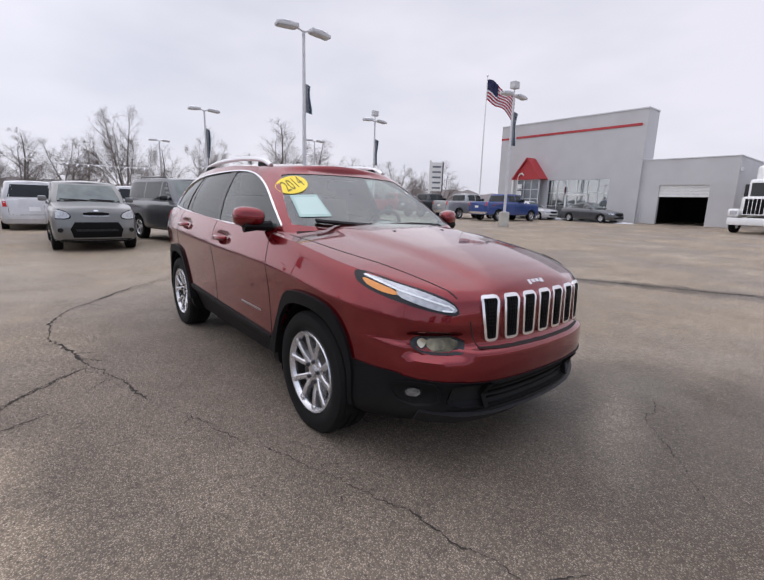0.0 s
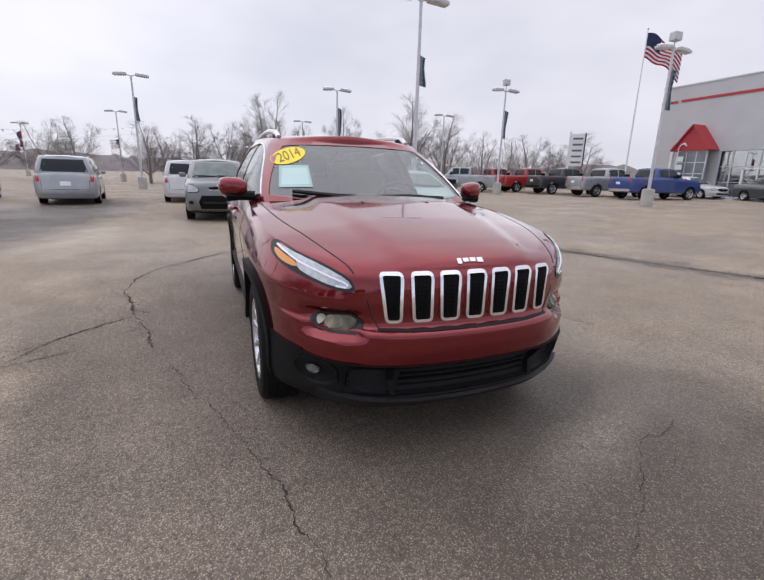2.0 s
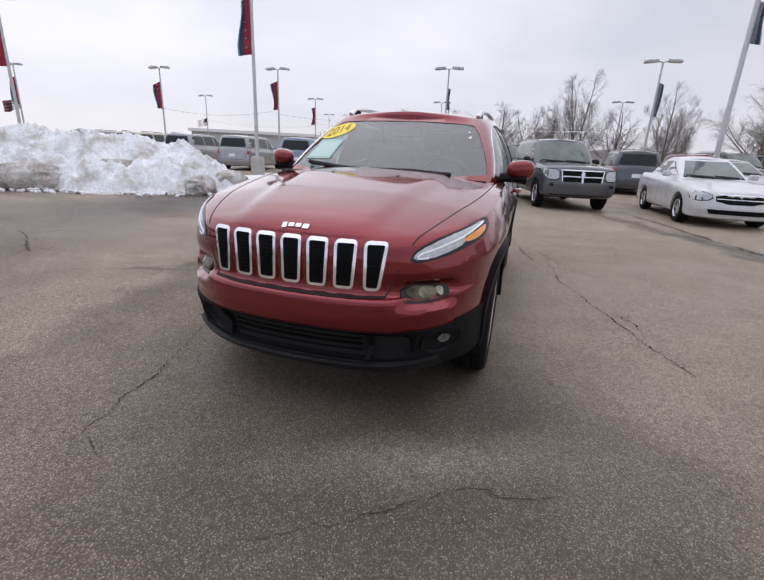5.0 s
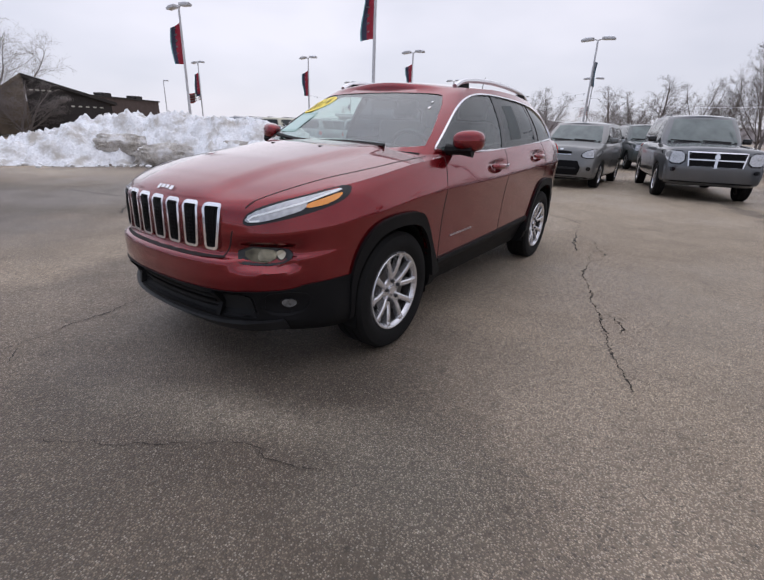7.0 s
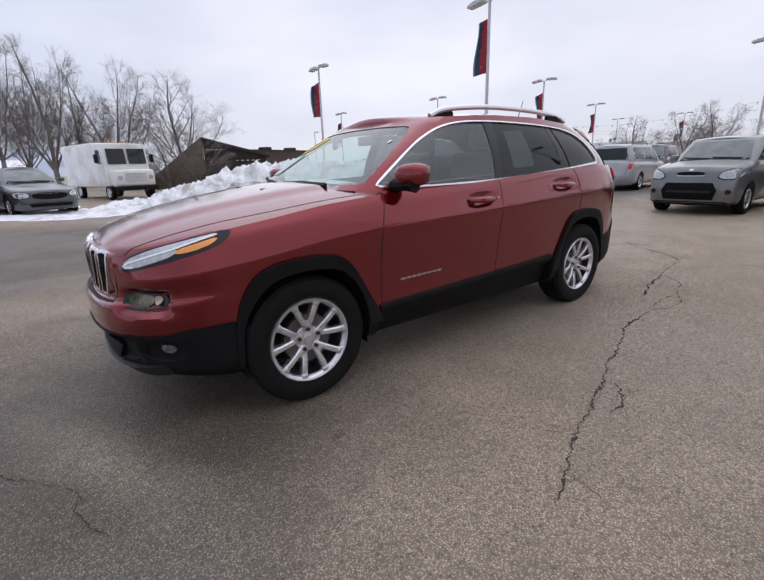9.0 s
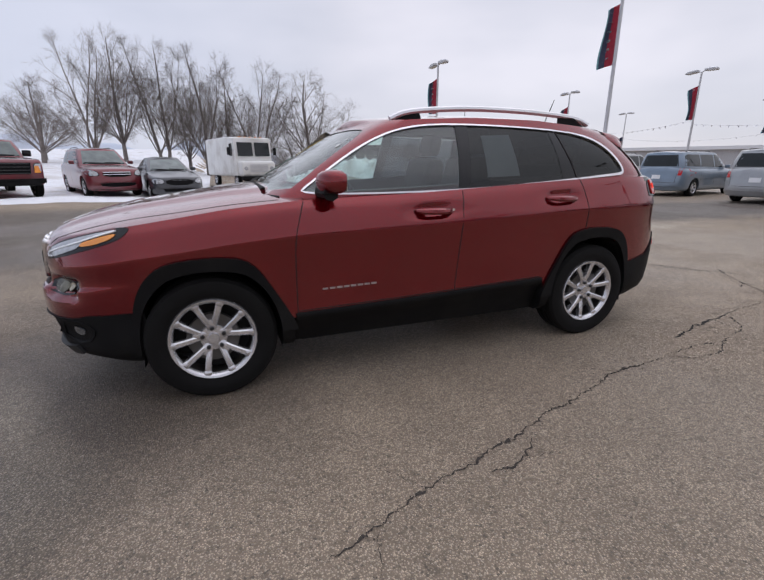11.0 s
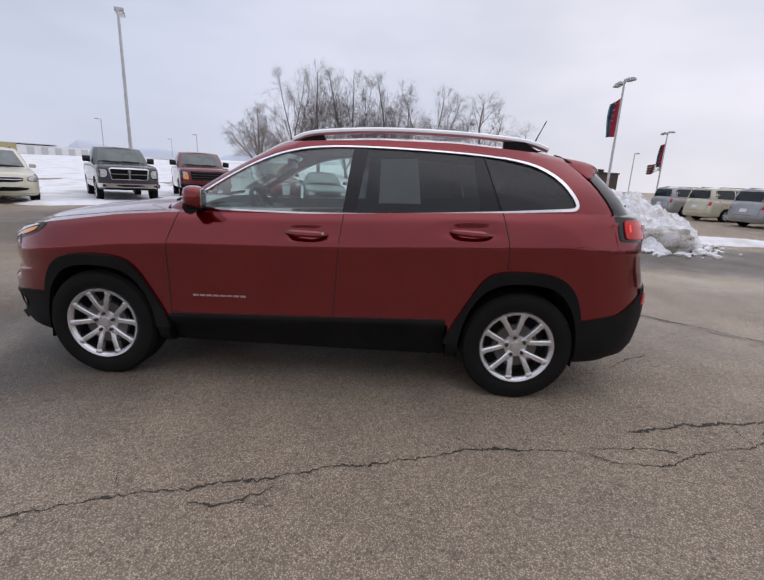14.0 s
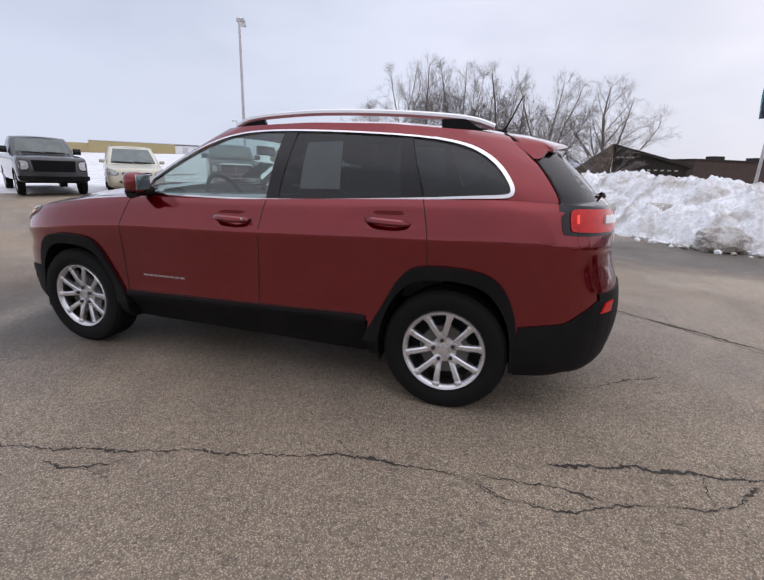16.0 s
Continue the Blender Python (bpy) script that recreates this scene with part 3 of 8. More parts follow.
def spoke_bm(a0, r0, a1, r1, w0, w1, y0, y1, thick=0.03):
    """One tapered spoke from hub to rim, drawn in the wheel's plane."""
    bm = bmesh.new()
    p0 = Vector((math.cos(a0) * r0, 0, math.sin(a0) * r0))
    p1 = Vector((math.cos(a1) * r1, 0, math.sin(a1) * r1))
    t = (p1 - p0).normalized()
    s = Vector((-t.z, 0, t.x))
    rows = []
    for k in range(4):
        u = k / 3
        c = p0.lerp(p1, u)
        w = (w0 + (w1 - w0) * u) / 2
        y = y0 + (y1 - y0) * u + 0.008 * math.sin(math.pi * u)
        rows.append([bm.verts.new(c + s * a + Vector((0, b, 0))) for a, b in ((-w, y - thick), (-w, y - 0.006), (-w * 0.55, y), (w * 0.55, y), (w, y - 0.006), (w, y - thick))])
    for a, b in zip(rows, rows[1:]):
        for k in range(6):
            j = (k + 1) % 6
            bm.faces.new((a[k], a[j], b[j], b[k]))
    bm.faces.new(rows[0])
    bm.faces.new(rows[-1][::-1])
    bmesh.ops.recalc_face_normals(bm, faces=bm.faces[:])
    return bm


def rim_bm(rim_r, face, spokes=5, split=True, n=40):
    """An alloy rim: barrel with lip, hub, paired spokes; its outer face at y = face."""
    bm = lathe([(rim_r + 0.004, face - 0.005), (rim_r + 0.006, face - 0.035), (rim_r - 0.020, face - 0.040), (rim_r - 0.027, face - 0.022), (rim_r - 0.020, face - 0.006), (rim_r - 0.010, face + 0.002), (rim_r - 0.002, face + 0.004)], n)
    parts = [bm]
    for k in range(spokes):
        a = 2 * math.pi * k / spokes + math.pi / 2
        if split:
            for sgn in (-1, 1):
                parts.append(spoke_bm(a + sgn * 0.13, 0.066, a + sgn * 0.312, rim_r - 0.012, 0.032, 0.035, face - 0.030, face - 0.004, 0.040))
                parts.append(spoke_bm(a + sgn * 0.300, rim_r - 0.050, a + sgn * 0.315, rim_r - 0.010, 0.031, 0.050, face - 0.012, face - 0.003, 0.03))
            parts.append(spoke_bm(a, 0.030, a, 0.112, 0.060, 0.046, face - 0.040, face - 0.026))
        else:
            parts.append(spoke_bm(a, 0.04, a, rim_r - 0.012, 0.075, 0.055, face - 0.03, face - 0.01))
    parts.append(lathe([(0.001, face - 0.024), (0.028, face - 0.024), (0.031, face - 0.034), (0.072, face - 0.037), (0.078, face - 0.045), (0.078, face - 0.07), (0.001, face - 0.07)], 24))
    return join(*parts)


def mesh_of(name, bm, mat):
    me = bpy.data.meshes.new(name)
    bm.to_mesh(me)
    bm.free()
    me.materials.append(mat)
    me.polygons.foreach_set("use_smooth", [True] * len(me.polygons))
    me.set_sharp_from_angle(angle=radians(35))
    return me


def lug_bm(face, n=5):
    parts = []
    for k in range(n):
        a = 2 * math.pi * k / n + math.pi / 2
        parts.append(moved(lathe([(0.0005, face - 0.012), (0.009, face - 0.013), (0.012, face - 0.018), (0.012, face - 0.04), (0.0005, face - 0.04)], 8), Matrix.Translation((math.cos(a) * 0.060, 0, math.sin(a) * 0.060))))
    return parts


def wheel_set(car, r, width, rim_r, xs, track, split=True, n=32, lugs=False, rim_mat=None):
    """Four wheels under a car: each a hub with disc, and under it the tyre and the rim."""
    h = width / 2
    hub = mesh_of("wheel", lathe([(0.001, h - 0.06), (0.14, h - 0.06), (0.145, h - 0.075), (0.145, h - 0.085), (0.05, h - 0.085), (0.05, -h), (0.001, -h)], 28), DISC)
    barrel = mesh_of("rim_barrel", lathe([(rim_r - 0.002, h - 0.048), (rim_r - 0.002, -h * 0.85), (rim_r - 0.014, -h * 0.85), (rim_r - 0.016, h - 0.050)], 28), DISC)
    tyre = mesh_of("tyre", tyre_bm(r, width, rim_r, n), RUBBER)
    rim = mesh_of("rim", rim_bm(rim_r, h - 0.012, 5, split, n), rim_mat or RIM)
    back = mesh_of("brake_shield", lathe([(0.001, -h * 0.2), (rim_r - 0.025, -h * 0.2), (rim_r - 0.025, -h * 0.25), (0.001, -h * 0.25)], 28), DARK)
    nuts = [mesh_of("lug_nut", b, material("dark_nut", (0.06, 0.06, 0.062), 0.35, metal=0.8, var=0.1)) for b in lug_bm(h - 0.012)] if lugs else []
    i = 0
    for x in xs:
        for s in (1, -1):
            turn = random.uniform(-40, 40) if not lugs else (4, -8, 11, 3)[i]
            i += 1
            m = pose(x, s * (track / 2), r - 0.005, 0, 0, 0 if s > 0 else 180) @ pose(0, 0, 0, 0, turn, 0)
            w = part("wheel", hub, None, car, "", m)
            part("tyre", tyre, None, w, "black rubber tyre")
            part("rim", rim, None, w, "silver alloy rim with paired spokes" if split else "silver alloy rim")
            part("brake_shield", back, None, w)
            part("rim_barrel", barrel, None, w)
            for q in nuts:
                part("lug_nut", q, None, w)


# ---- the red crossover ----
SUV = dict(
    zb=0.24, rows=60, across=40, dome=0.016, crown=0.070, sink=0.03, bulge=0.045, roof_crown=0.05,
    plan=[(2.285, 0), (2.275, 0.22), (2.235, 0.44), (2.135, 0.63), (1.985, 0.765), (1.80, 0.855), (1.55, 0.905), (1.2, 0.922), (0.6, 0.926), (0, 0.926), (-0.6, 0.926), (-1.2, 0.924), (-1.6, 0.908), (-1.9, 0.868), (-2.1, 0.785), (-2.225, 0.62), (-2.295, 0.34), (-2.315, 0)],
    shoulder=[(2.3, 0.895), (2.19, 0.905), (2.05, 0.92), (1.9, 0.95), (1.7, 0.99), (1.2, 1.065), (0.8, 1.10), (0, 1.125), (-1, 1.178), (-1.6, 1.203), (-2.0, 1.190), (-2.3, 1.172)],
    levels=[(0, 0.10, 0.17, 0.22), (0.05, 0.045, 0.095, 0.10), (0.12, 0.026, 0.055, 0.04), (0.22, 0.026, 0.032, 0.015), (0.31, 0.029, 0.015, 0.0), (0.42, 0.026, 0.0, 0.0), (0.53, 0.021, 0.0, 0.018), (0.595, 0.017, 0.006, 0.036), (0.625, 0.014, 0.046, 0.046), (0.68, 0.009, 0.055, 0.062), (0.75, 0.002, 0.052, 0.075), (0.78, 0.0, 0.05, 0.075), (0.81, 0.005, 0.05, 0.076), (0.88, 0.025, 0.05, 0.08), (0.95, 0.049, 0.06, 0.10), (1.0, 0.076, 0.085, 0.12)],
    tubs=[(-1.95, 0.72, 0.80, 0.55)],
    cab_base=[(1.17, 0), (1.16, 0.28), (1.12, 0.52), (1.05, 0.68), (0.94, 0.775), (0.62, 0.83), (0.1, 0.845), (-0.5, 0.845), (-1.1, 0.842), (-1.55, 0.828), (-1.84, 0.783), (-2.0, 0.70), (-2.11, 0.53), (-2.165, 0.28), (-2.185, 0)],
    cab_top=[(0.31, 0), (0.305, 0.2), (0.285, 0.38), (0.25, 0.525), (0.17, 0.602), (-0.05, 0.626), (-0.45, 0.635), (-0.85, 0.635), (-1.2, 0.625), (-1.45, 0.605), (-1.62, 0.57), (-1.76, 0.48), (-1.82, 0.28), (-1.83, 0)],
    roof=[(0.32, 1.545), (0.16, 1.558), (0.0, 1.570), (-0.4, 1.59), (-0.9, 1.588), (-1.4, 1.555), (-1.85, 1.49)],
)
DLO_LOW = [(0.815, 1.128), (0.3, 1.124), (-0.24, 1.133), (-0.75, 1.160), (-1.17, 1.189), (-1.50, 1.212)]
DLO_REAR = [(-1.585, 1.217), (-1.618, 1.224), (-1.632, 1.243), (-1.618, 1.285), (-1.55, 1.372), (-1.46, 1.436), (-1.35, 1.480)]
DLO_TOP = [(-1.18, 1.508), (-0.95, 1.525), (-0.6, 1.538), (-0.25, 1.541), (-0.02, 1.530), (0.15, 1.500), (0.30, 1.448), (0.45, 1.372), (0.62, 1.265), (0.76, 1.170)]


def arch_line(cx, dx, top, s=1.0):
    """The wheel arch's outline: a rounded trapezium round the wheel."""
    return [(cx + dx * a, z) for a, z in ((-0.385 * s, 0.23), (-0.375 * s, 0.47), (-0.285 * s, 0.655 * top), (-0.155 * s, 0.748 * top), (0.14 * s, 0.750 * top), (0.27 * s, 0.660 * top), (0.355 * s, 0.50), (0.365 * s, 0.23))]


def red_suv():
    car = thing("sport_utility_vehicle", "deep cherry red crossover with black lower cladding, parked on the asphalt", "car")
    low = lower_shell(SUV, 104)
    # the recess that runs from the grille to the mid lamps
    for v in low.verts:
        if v.co.x > 1.5:
            a = (abs(v.co.y) - v.co.x) * H
            w = smooth01((a + 1.36) / 0.10) * smooth01((-0.865 - a) / 0.07) * smooth01((v.co.z - 0.588) / 0.035) * smooth01((0.735 - v.co.z) / 0.035) * smooth01((abs(v.co.y) - 0.49) / 0.08)
            v.co.x -= 0.034 * w
            v.co.y -= math.copysign(0.022 * w, v.co.y)
            # the wide lower intake, and pockets for the fog lamps
            ay, z = abs(v.co.y), v.co.z
            v.co.x -= 0.060 * smooth01((0.585 - ay - 0.4 * max(0.0, z - 0.44)) / 0.05) * smooth01((z - 0.338) / 0.022) * smooth01((0.484 - z) / 0.022)
            v.co.x -= 0.030 * smooth01((ay - 0.60) / 0.03) * smooth01((0.755 - ay) / 0.04) * smooth01((z - 0.350) / 0.03) * smooth01((0.478 - z) / 0.03)
        # shallow cups behind the door handles
        for hx, hz in ((-0.004, 1.012), (-0.997, 1.070)):
            q = math.hypot((v.co.x - hx) / 0.135, (v.co.z - hz) / 0.042)
            if abs(v.co.y) > 0.8:
                v.co.y -= math.copysign(0.020 * smooth01((1.25 - q) / 0.5), v.co.y)
    lowtree = tree_of(low)
    wells = []
    for cx, d in ((1.35, 1), (-1.35, -1)):
        line = rounded(arch_line(cx, d, 1.0 if d > 0 else 1.03), 2, False)
        for a, b in ((0.60, 1.2), (-1.2, -0.60)):
            wells.append(prism(line, "side", a, b))
    for a, b in ((0.70, 1.2), (-1.2, -0.70)):
        wells.append(prism([(0.90, 0.15), (0.90, 0.425), (0, 0.448), (-0.90, 0.478), (-0.90, 0.15)], "side", a, b))
    solid = cabin_shell(SUV, 64)
    cabtree = tree_of(solid)
    solid.free()
    cab = cabin_shell(SUV, 64, True)
    dlo = rounded(DLO_LOW + DLO_REAR + DLO_TOP, 1)
    screen = rounded([(-0.735, 1.125), (0.735, 1.125), (0.70, 1.26), (0.575, 1.49), (0.48, 1.512), (0, 1.522), (-0.48, 1.512), (-0.575, 1.49), (-0.70, 1.26)], 1)
    rear = rounded([(-0.60, 1.225), (0.60, 1.225), (0.50, 1.44), (0, 1.47), (-0.50, 1.44)], 1)
    shell = cut(low, *wells)
    for f in shell.faces:
        c = f.calc_center_median()
        if -1.93 < c.x < 0.70 and abs(c.y) < 0.72 and c.z > 0.50:
            f.material_index = 1
        elif (c.x > 1.70 and c.z < 0.482) or c.z < 0.42:
            f.material_index = 2
        elif c.x < -1.872 and c.z > 1.160 and abs(c.y) > 0.45:
            f.material_index = 3
    body = part("body", shell, RED_PAINT, car)
    body.data.materials.append(LINING)
    body.data.materials.append(BLACK_PLASTIC)
    body.data.materials.append(GLOSS_BLACK)
    shell = cut(cab, prism(dlo, "side", 0.45, 1.1), prism(dlo, "side", -1.1, -0.45), prism(screen, "front", 0.05, 1.7), prism(rear, "front", -2.5, -1.6))
    for f in shell.faces:
        if cabtree.find_nearest(f.calc_center_median())[3] > 0.018:
            f.material_index = 1
    part("cabin", shell, RED_PAINT, car).data.materials.append(LINING)

    def pair(name, bm, mat, label=""):
        other = mirrored(bm)
        a = part(name, bm, mat, car, label)
        return a, part(name, other, mat, car, label)

    # glazing, with pillars of black trim
    front_win = [(0.80, 1.135), (0.3, 1.131), (-0.215, 1.139), (-0.265, 1.535), (-0.02, 1.524), (0.15, 1.494), (0.30, 1.442), (0.45, 1.366), (0.62, 1.259), (0.76, 1.165)]
    rear_win = [(-0.285, 1.141), (-0.75, 1.169), (-1.060, 1.190), (-1.010, 1.514), (-0.6, 1.531), (-0.335, 1.535)]
    quarter = [(-1.180, 1.196), (-1.50, 1.219), (-1.582, 1.225), (-1.612, 1.232), (-1.622, 1.246), (-1.609, 1.282), (-1.543, 1.366), (-1.455, 1.429), (-1.35, 1.472), (-1.18, 1.50), (-1.068, 1.509)]
    pair("side_window", skin(cabtree, front_win, "side", -0.006, 0.0), PANE_FRONT, "clear front side window")
    pair("side_window", skin(cabtree, rear_win, "side", -0.006, 0.0), PANE_TINT, "dark tinted rear side window")
    pair("side_window", skin(cabtree, quarter, "side", -0.006, 0.0), PANE_TINT, "dark tinted quarter window")
    pair("door_pillar", skin(cabtree, [(-0.21, 1.133), (-0.29, 1.136), (-0.345, 1.54), (-0.255, 1.541)], "side", -0.002, 0.02), GLOSS_BLACK)
    pair("door_pillar", skin(cabtree, [(-1.050, 1.181), (-1.168, 1.189), (-1.060, 1.514), (-1.000, 1.518)], "side", -0.004, 0.02), GLOSS_BLACK)
    pair("quarter_seal", strip(cabtree, [(-1.174, 1.190), (-1.116, 1.356), (-1.064, 1.512)], 0.007, "side", 0.0, 0.012, False, 0.04), SEAM)
    part("windscreen", skin(cabtree, rounded([(-0.745, 1.12), (0.745, 1.12), (0.71, 1.26), (0.585, 1.495), (0.49, 1.517), (0, 1.527), (-0.49, 1.517), (-0.585, 1.495), (-0.71, 1.26)], 1), "front", -0.004, 0.0), SCREEN, car, "wide clear windscreen")
    part("rear_window", skin(cabtree, rounded([(-0.64, 1.215), (0.64, 1.215), (0.52, 1.45), (0, 1.48), (-0.52, 1.45)], 1), "rear", 0.004, 0.0), PANE_REAR, car, "dark tinted rear window")
    pair("rear_pillar_panel", skin(cabtree, [(-1.876, 1.165), (-1.868, 1.225), (-1.806, 1.32), (-1.685, 1.462), (-1.74, 1.485), (-1.80, 1.465), (-2.05, 1.235), (-2.06, 1.165)], "side", 0.004, 0.008, 0.03), GLOSS_BLACK)
    part("rear_window_surround", skin(cabtree, rounded([(-0.70, 1.205), (0.70, 1.205), (0.655, 1.33), (0.56, 1.465), (0, 1.49), (-0.56, 1.465), (-0.655, 1.33)], 1), "rear", 0.002, 0.004, 0.04), GLOSS_BLACK, car)
    trim = dense(rounded(DLO_LOW + DLO_REAR + DLO_TOP, 2), 0.03, True)
    pair("window_trim", strip(cabtree, trim, 0.0095, "side", 0.006, 0.012, True), CHROME, "bright chrome window surround")
    swell = dense(rounded([(-1.25, 1.194), (-1.40, 1.205)] + DLO_REAR + [(-1.18, 1.508)], 2, False), 0.03)
    wide = [0.0045 + 0.0060 * math.sin(math.pi * k / (len(swell) - 1)) for k in range(len(swell))]
    edge_a, edge_b = offset_line(swell, 0.01, False), offset_line(swell, -0.01, False)
    blend = lambda far: [(p[0] + (q[0] - p[0]) * w * 100, p[1] + (q[1] - p[1]) * w * 100) for p, q, w in zip(swell, far, wide)]
    pair("window_trim_corner", strip(cabtree, blend(edge_a), 0, "side", 0.007, 0.012, False, inner=blend(edge_b)), CHROME)

    # cladding
    for cx, d, top in ((1.35, 1, 1.0), (-1.35, -1, 1.03)):
        inner = [(x, max(z, 0.36 if (x - cx) * d < 0 else 0.300)) for x, z in rounded(arch_line(cx, d, top), 2, False)]
        outer = rounded([(cx + d * a, z) for a, z in ((-0.472, 0.360), (-0.455, 0.42), (-0.355, 0.60), (-0.262, 0.758 * top), (-0.155, 0.818 * top), (0.145, 0.818 * top), (0.29, 0.752 * top), (0.382, 0.57), (0.385, 0.300))], 2, False)
        n = 40
        res = lambda p: [tuple(q) for q in np.stack([np.interp(np.linspace(0, 1, n), np.linspace(0, 1, len(p)), [c[i] for c in p]) for i in (0, 1)], 1)]
        pair("arch_cladding", strip(lowtree, res(outer), 0, "side", 0.021, 0.06, inner=res(inner)), BLACK_PLASTIC)
        shell = bmesh.new()
        edge = rounded(arch_line(cx, d, top * 0.992, s=0.985), 2, False)
        ra = [shell.verts.new((x, 0.604, z)) for x, z in edge]
        rb = [shell.verts.new((x, 0.875, z)) for x, z in edge]
        for k in range(len(edge) - 1):
            shell.faces.new((ra[k], ra[k + 1], rb[k + 1], rb[k]))
        shell.faces.new(ra)
        bmesh.ops.solidify(shell, geom=shell.faces[:], thickness=0.004)
        pair("wheel_well", shell, DARK)
    # the sill: a lit ledge under the doors, tucked in below
    sill, rings = bmesh.new(), []
    for x in np.linspace(0.885, -0.885, 25):
        zt = float(np.interp(x, (-0.88, 0, 0.86), (0.505, 0.475, 0.452)))
        yo = lowtree.ray_cast(Vector((x, 4.0, zt)), Vector((0, -1, 0)))[0].y
        rings.append([sill.verts.new((x, y, z)) for y, z in ((yo - 0.20, zt + 0.002), (yo - 0.012, zt + 0.004), (yo + 0.011, zt), (yo + 0.015, zt - 0.012), (yo + 0.010, zt - 0.036), (yo - 0.028, zt - 0.075), (yo - 0.075, 0.315), (yo - 0.105, 0.245), (yo - 0.20, 0.232))])
    for ra, rb in zip(rings, rings[1:]):
        for k in range(9):
            sill.faces.new((ra[k], ra[(k + 1) % 9], rb[(k + 1) % 9], rb[k]))
    sill.faces.new(rings[0])
    sill.faces.new(rings[-1][::-1])
    bmesh.ops.recalc_face_normals(sill, faces=sill.faces[:])
    pair("rocker_cladding", sill, BLACK_PLASTIC)
    pair("rear_cladding", skin(lowtree, [(-1.735, 0.26), (-1.735, 0.545), (-1.80, 0.555), (-1.97, 0.585), (-2.08, 0.67), (-2.16, 0.745), (-2.20, 0.745), (-2.20, 0.36), (-2.0, 0.26)], "side", 0.010, 0.02, 0.05), BLACK_PLASTIC)
    part("rear_bumper", skin(lowtree, [(-0.72, 0.30), (0.72, 0.30), (0.74, 0.745), (-0.74, 0.745)], "rear", 0.010, 0.02), BLACK_PLASTIC, car)
    pair("side_reflector", skin(lowtree, [(-2.135, 0.640), (-2.190, 0.645), (-2.195, 0.700), (-2.155, 0.690)], "side", 0.018, 0.01, 0.03), TAIL)
    # front lower fascia
    chin = [(-0.86, 0.25), (0.86, 0.25), (0.86, 0.545), (0.80, 0.530), (0.70, 0.502), (0.5, 0.490), (0, 0.490), (-0.5, 0.490), (-0.70, 0.502), (-0.80, 0.530), (-0.86, 0.545)]
    part("front_chin", skin(lowtree, chin, "front", 0.008, 0.02, 0.03), BLACK_PLASTIC, car)
    pair("chin_corner", skin(lowtree, [(1.735, 0.25), (1.735, 0.50), (1.80, 0.515), (1.90, 0.530), (1.98, 0.52), (2.02, 0.25)], "side", 0.009, 0.02, 0.04), BLACK_PLASTIC)
    part("lower_intake", skin(lowtree, rounded([(-0.52, 0.352), (0.52, 0.352), (0.565, 0.40), (0.54, 0.470), (-0.54, 0.470), (-0.565, 0.40)], 1), "front", 0.010, 0.01, 0.04), DARK, car)
    for z in (0.375, 0.405, 0.435):
        part("intake_slat", strip(lowtree, [(-0.34, z), (0, z), (0.34, z)], 0.009, "front", 0.022, 0.02, False, 0.06), MESH_BLACK, car)
    part("skid_lip", strip(lowtree, [(-0.68, 0.325), (-0.52, 0.300), (-0.3, 0.288), (0, 0.284), (0.3, 0.288), (0.52, 0.300), (0.68, 0.325)], 0.044, "front", 0.026, 0.04), GREY_PLASTIC, car, "grey lip under the intake")
    pair("intake_divider", skin(lowtree, [(0.36, 0.345), (0.385, 0.345), (0.405, 0.478), (0.38, 0.478)], "front", 0.030, 0.03, 0.05), BLACK_PLASTIC)
    pair("intake_side", strip(lowtree, rounded([(0.40, 0.350), (0.52, 0.352), (0.57, 0.40), (0.545, 0.470), (0.41, 0.474)], 1, False), 0.010, "front", 0.016, 0.02), GREY_PLASTIC)
    fog_y, fog_z = 0.690, 0.432
    ring = lambda r: [(fog_y + r * math.cos(a), fog_z + r * math.sin(a)) for a in np.linspace(0, 2 * math.pi, 18, False)]
    pair("fog_ring", skin(lowtree, ring(0.029), "front", 0.014, 0.02, 0.03), GLOSS_BLACK)
    pair("fog_lamp", skin(lowtree, ring(0.023), "front", 0.018, 0.02, 0.03), material("fog_glass", (0.20, 0.21, 0.22), 0.12, metal=0.6, var=0.5, scale=60, coat=1.0), "round clear fog lamp")
    pair("fog_surround", strip(lowtree, rounded([(0.605, 0.372), (0.72, 0.365), (0.775, 0.43), (0.745, 0.492), (0.62, 0.482)], 1), 0.010, "front", 0.014, 0.02, True), BLACK_PLASTIC)
    # mid lamps in dark pods
    pod = rounded([(-1.160, 0.702), (-1.164, 0.632), (-1.14, 0.620), (-0.97, 0.620), (-0.915, 0.645), (-0.905, 0.672), (-0.935, 0.700)], 1)
    pair("lamp_pod", skin(lowtree, pod, "corner", 0.004, 0.03, 0.03), GLOSS_BLACK)
    disc = lambda r: [(-0.962 + r * math.cos(a), 0.668 + r * math.sin(a)) for a in np.linspace(0, 2 * math.pi, 18, False)]
    pair("lamp_reflector", skin(lowtree, rounded([(-1.075, 0.690), (-1.085, 0.642), (-0.99, 0.634), (-0.975, 0.690)], 1), "corner", 0.009, 0.006, 0.03), material("warm_reflector", (0.15, 0.135, 0.095), 0.25, metal=0.75, var=0.5, scale=26))
    pair("lamp_ring", skin(lowtree, disc(0.027), "corner", 0.008, 0.01, 0.04), GLOSS_BLACK)
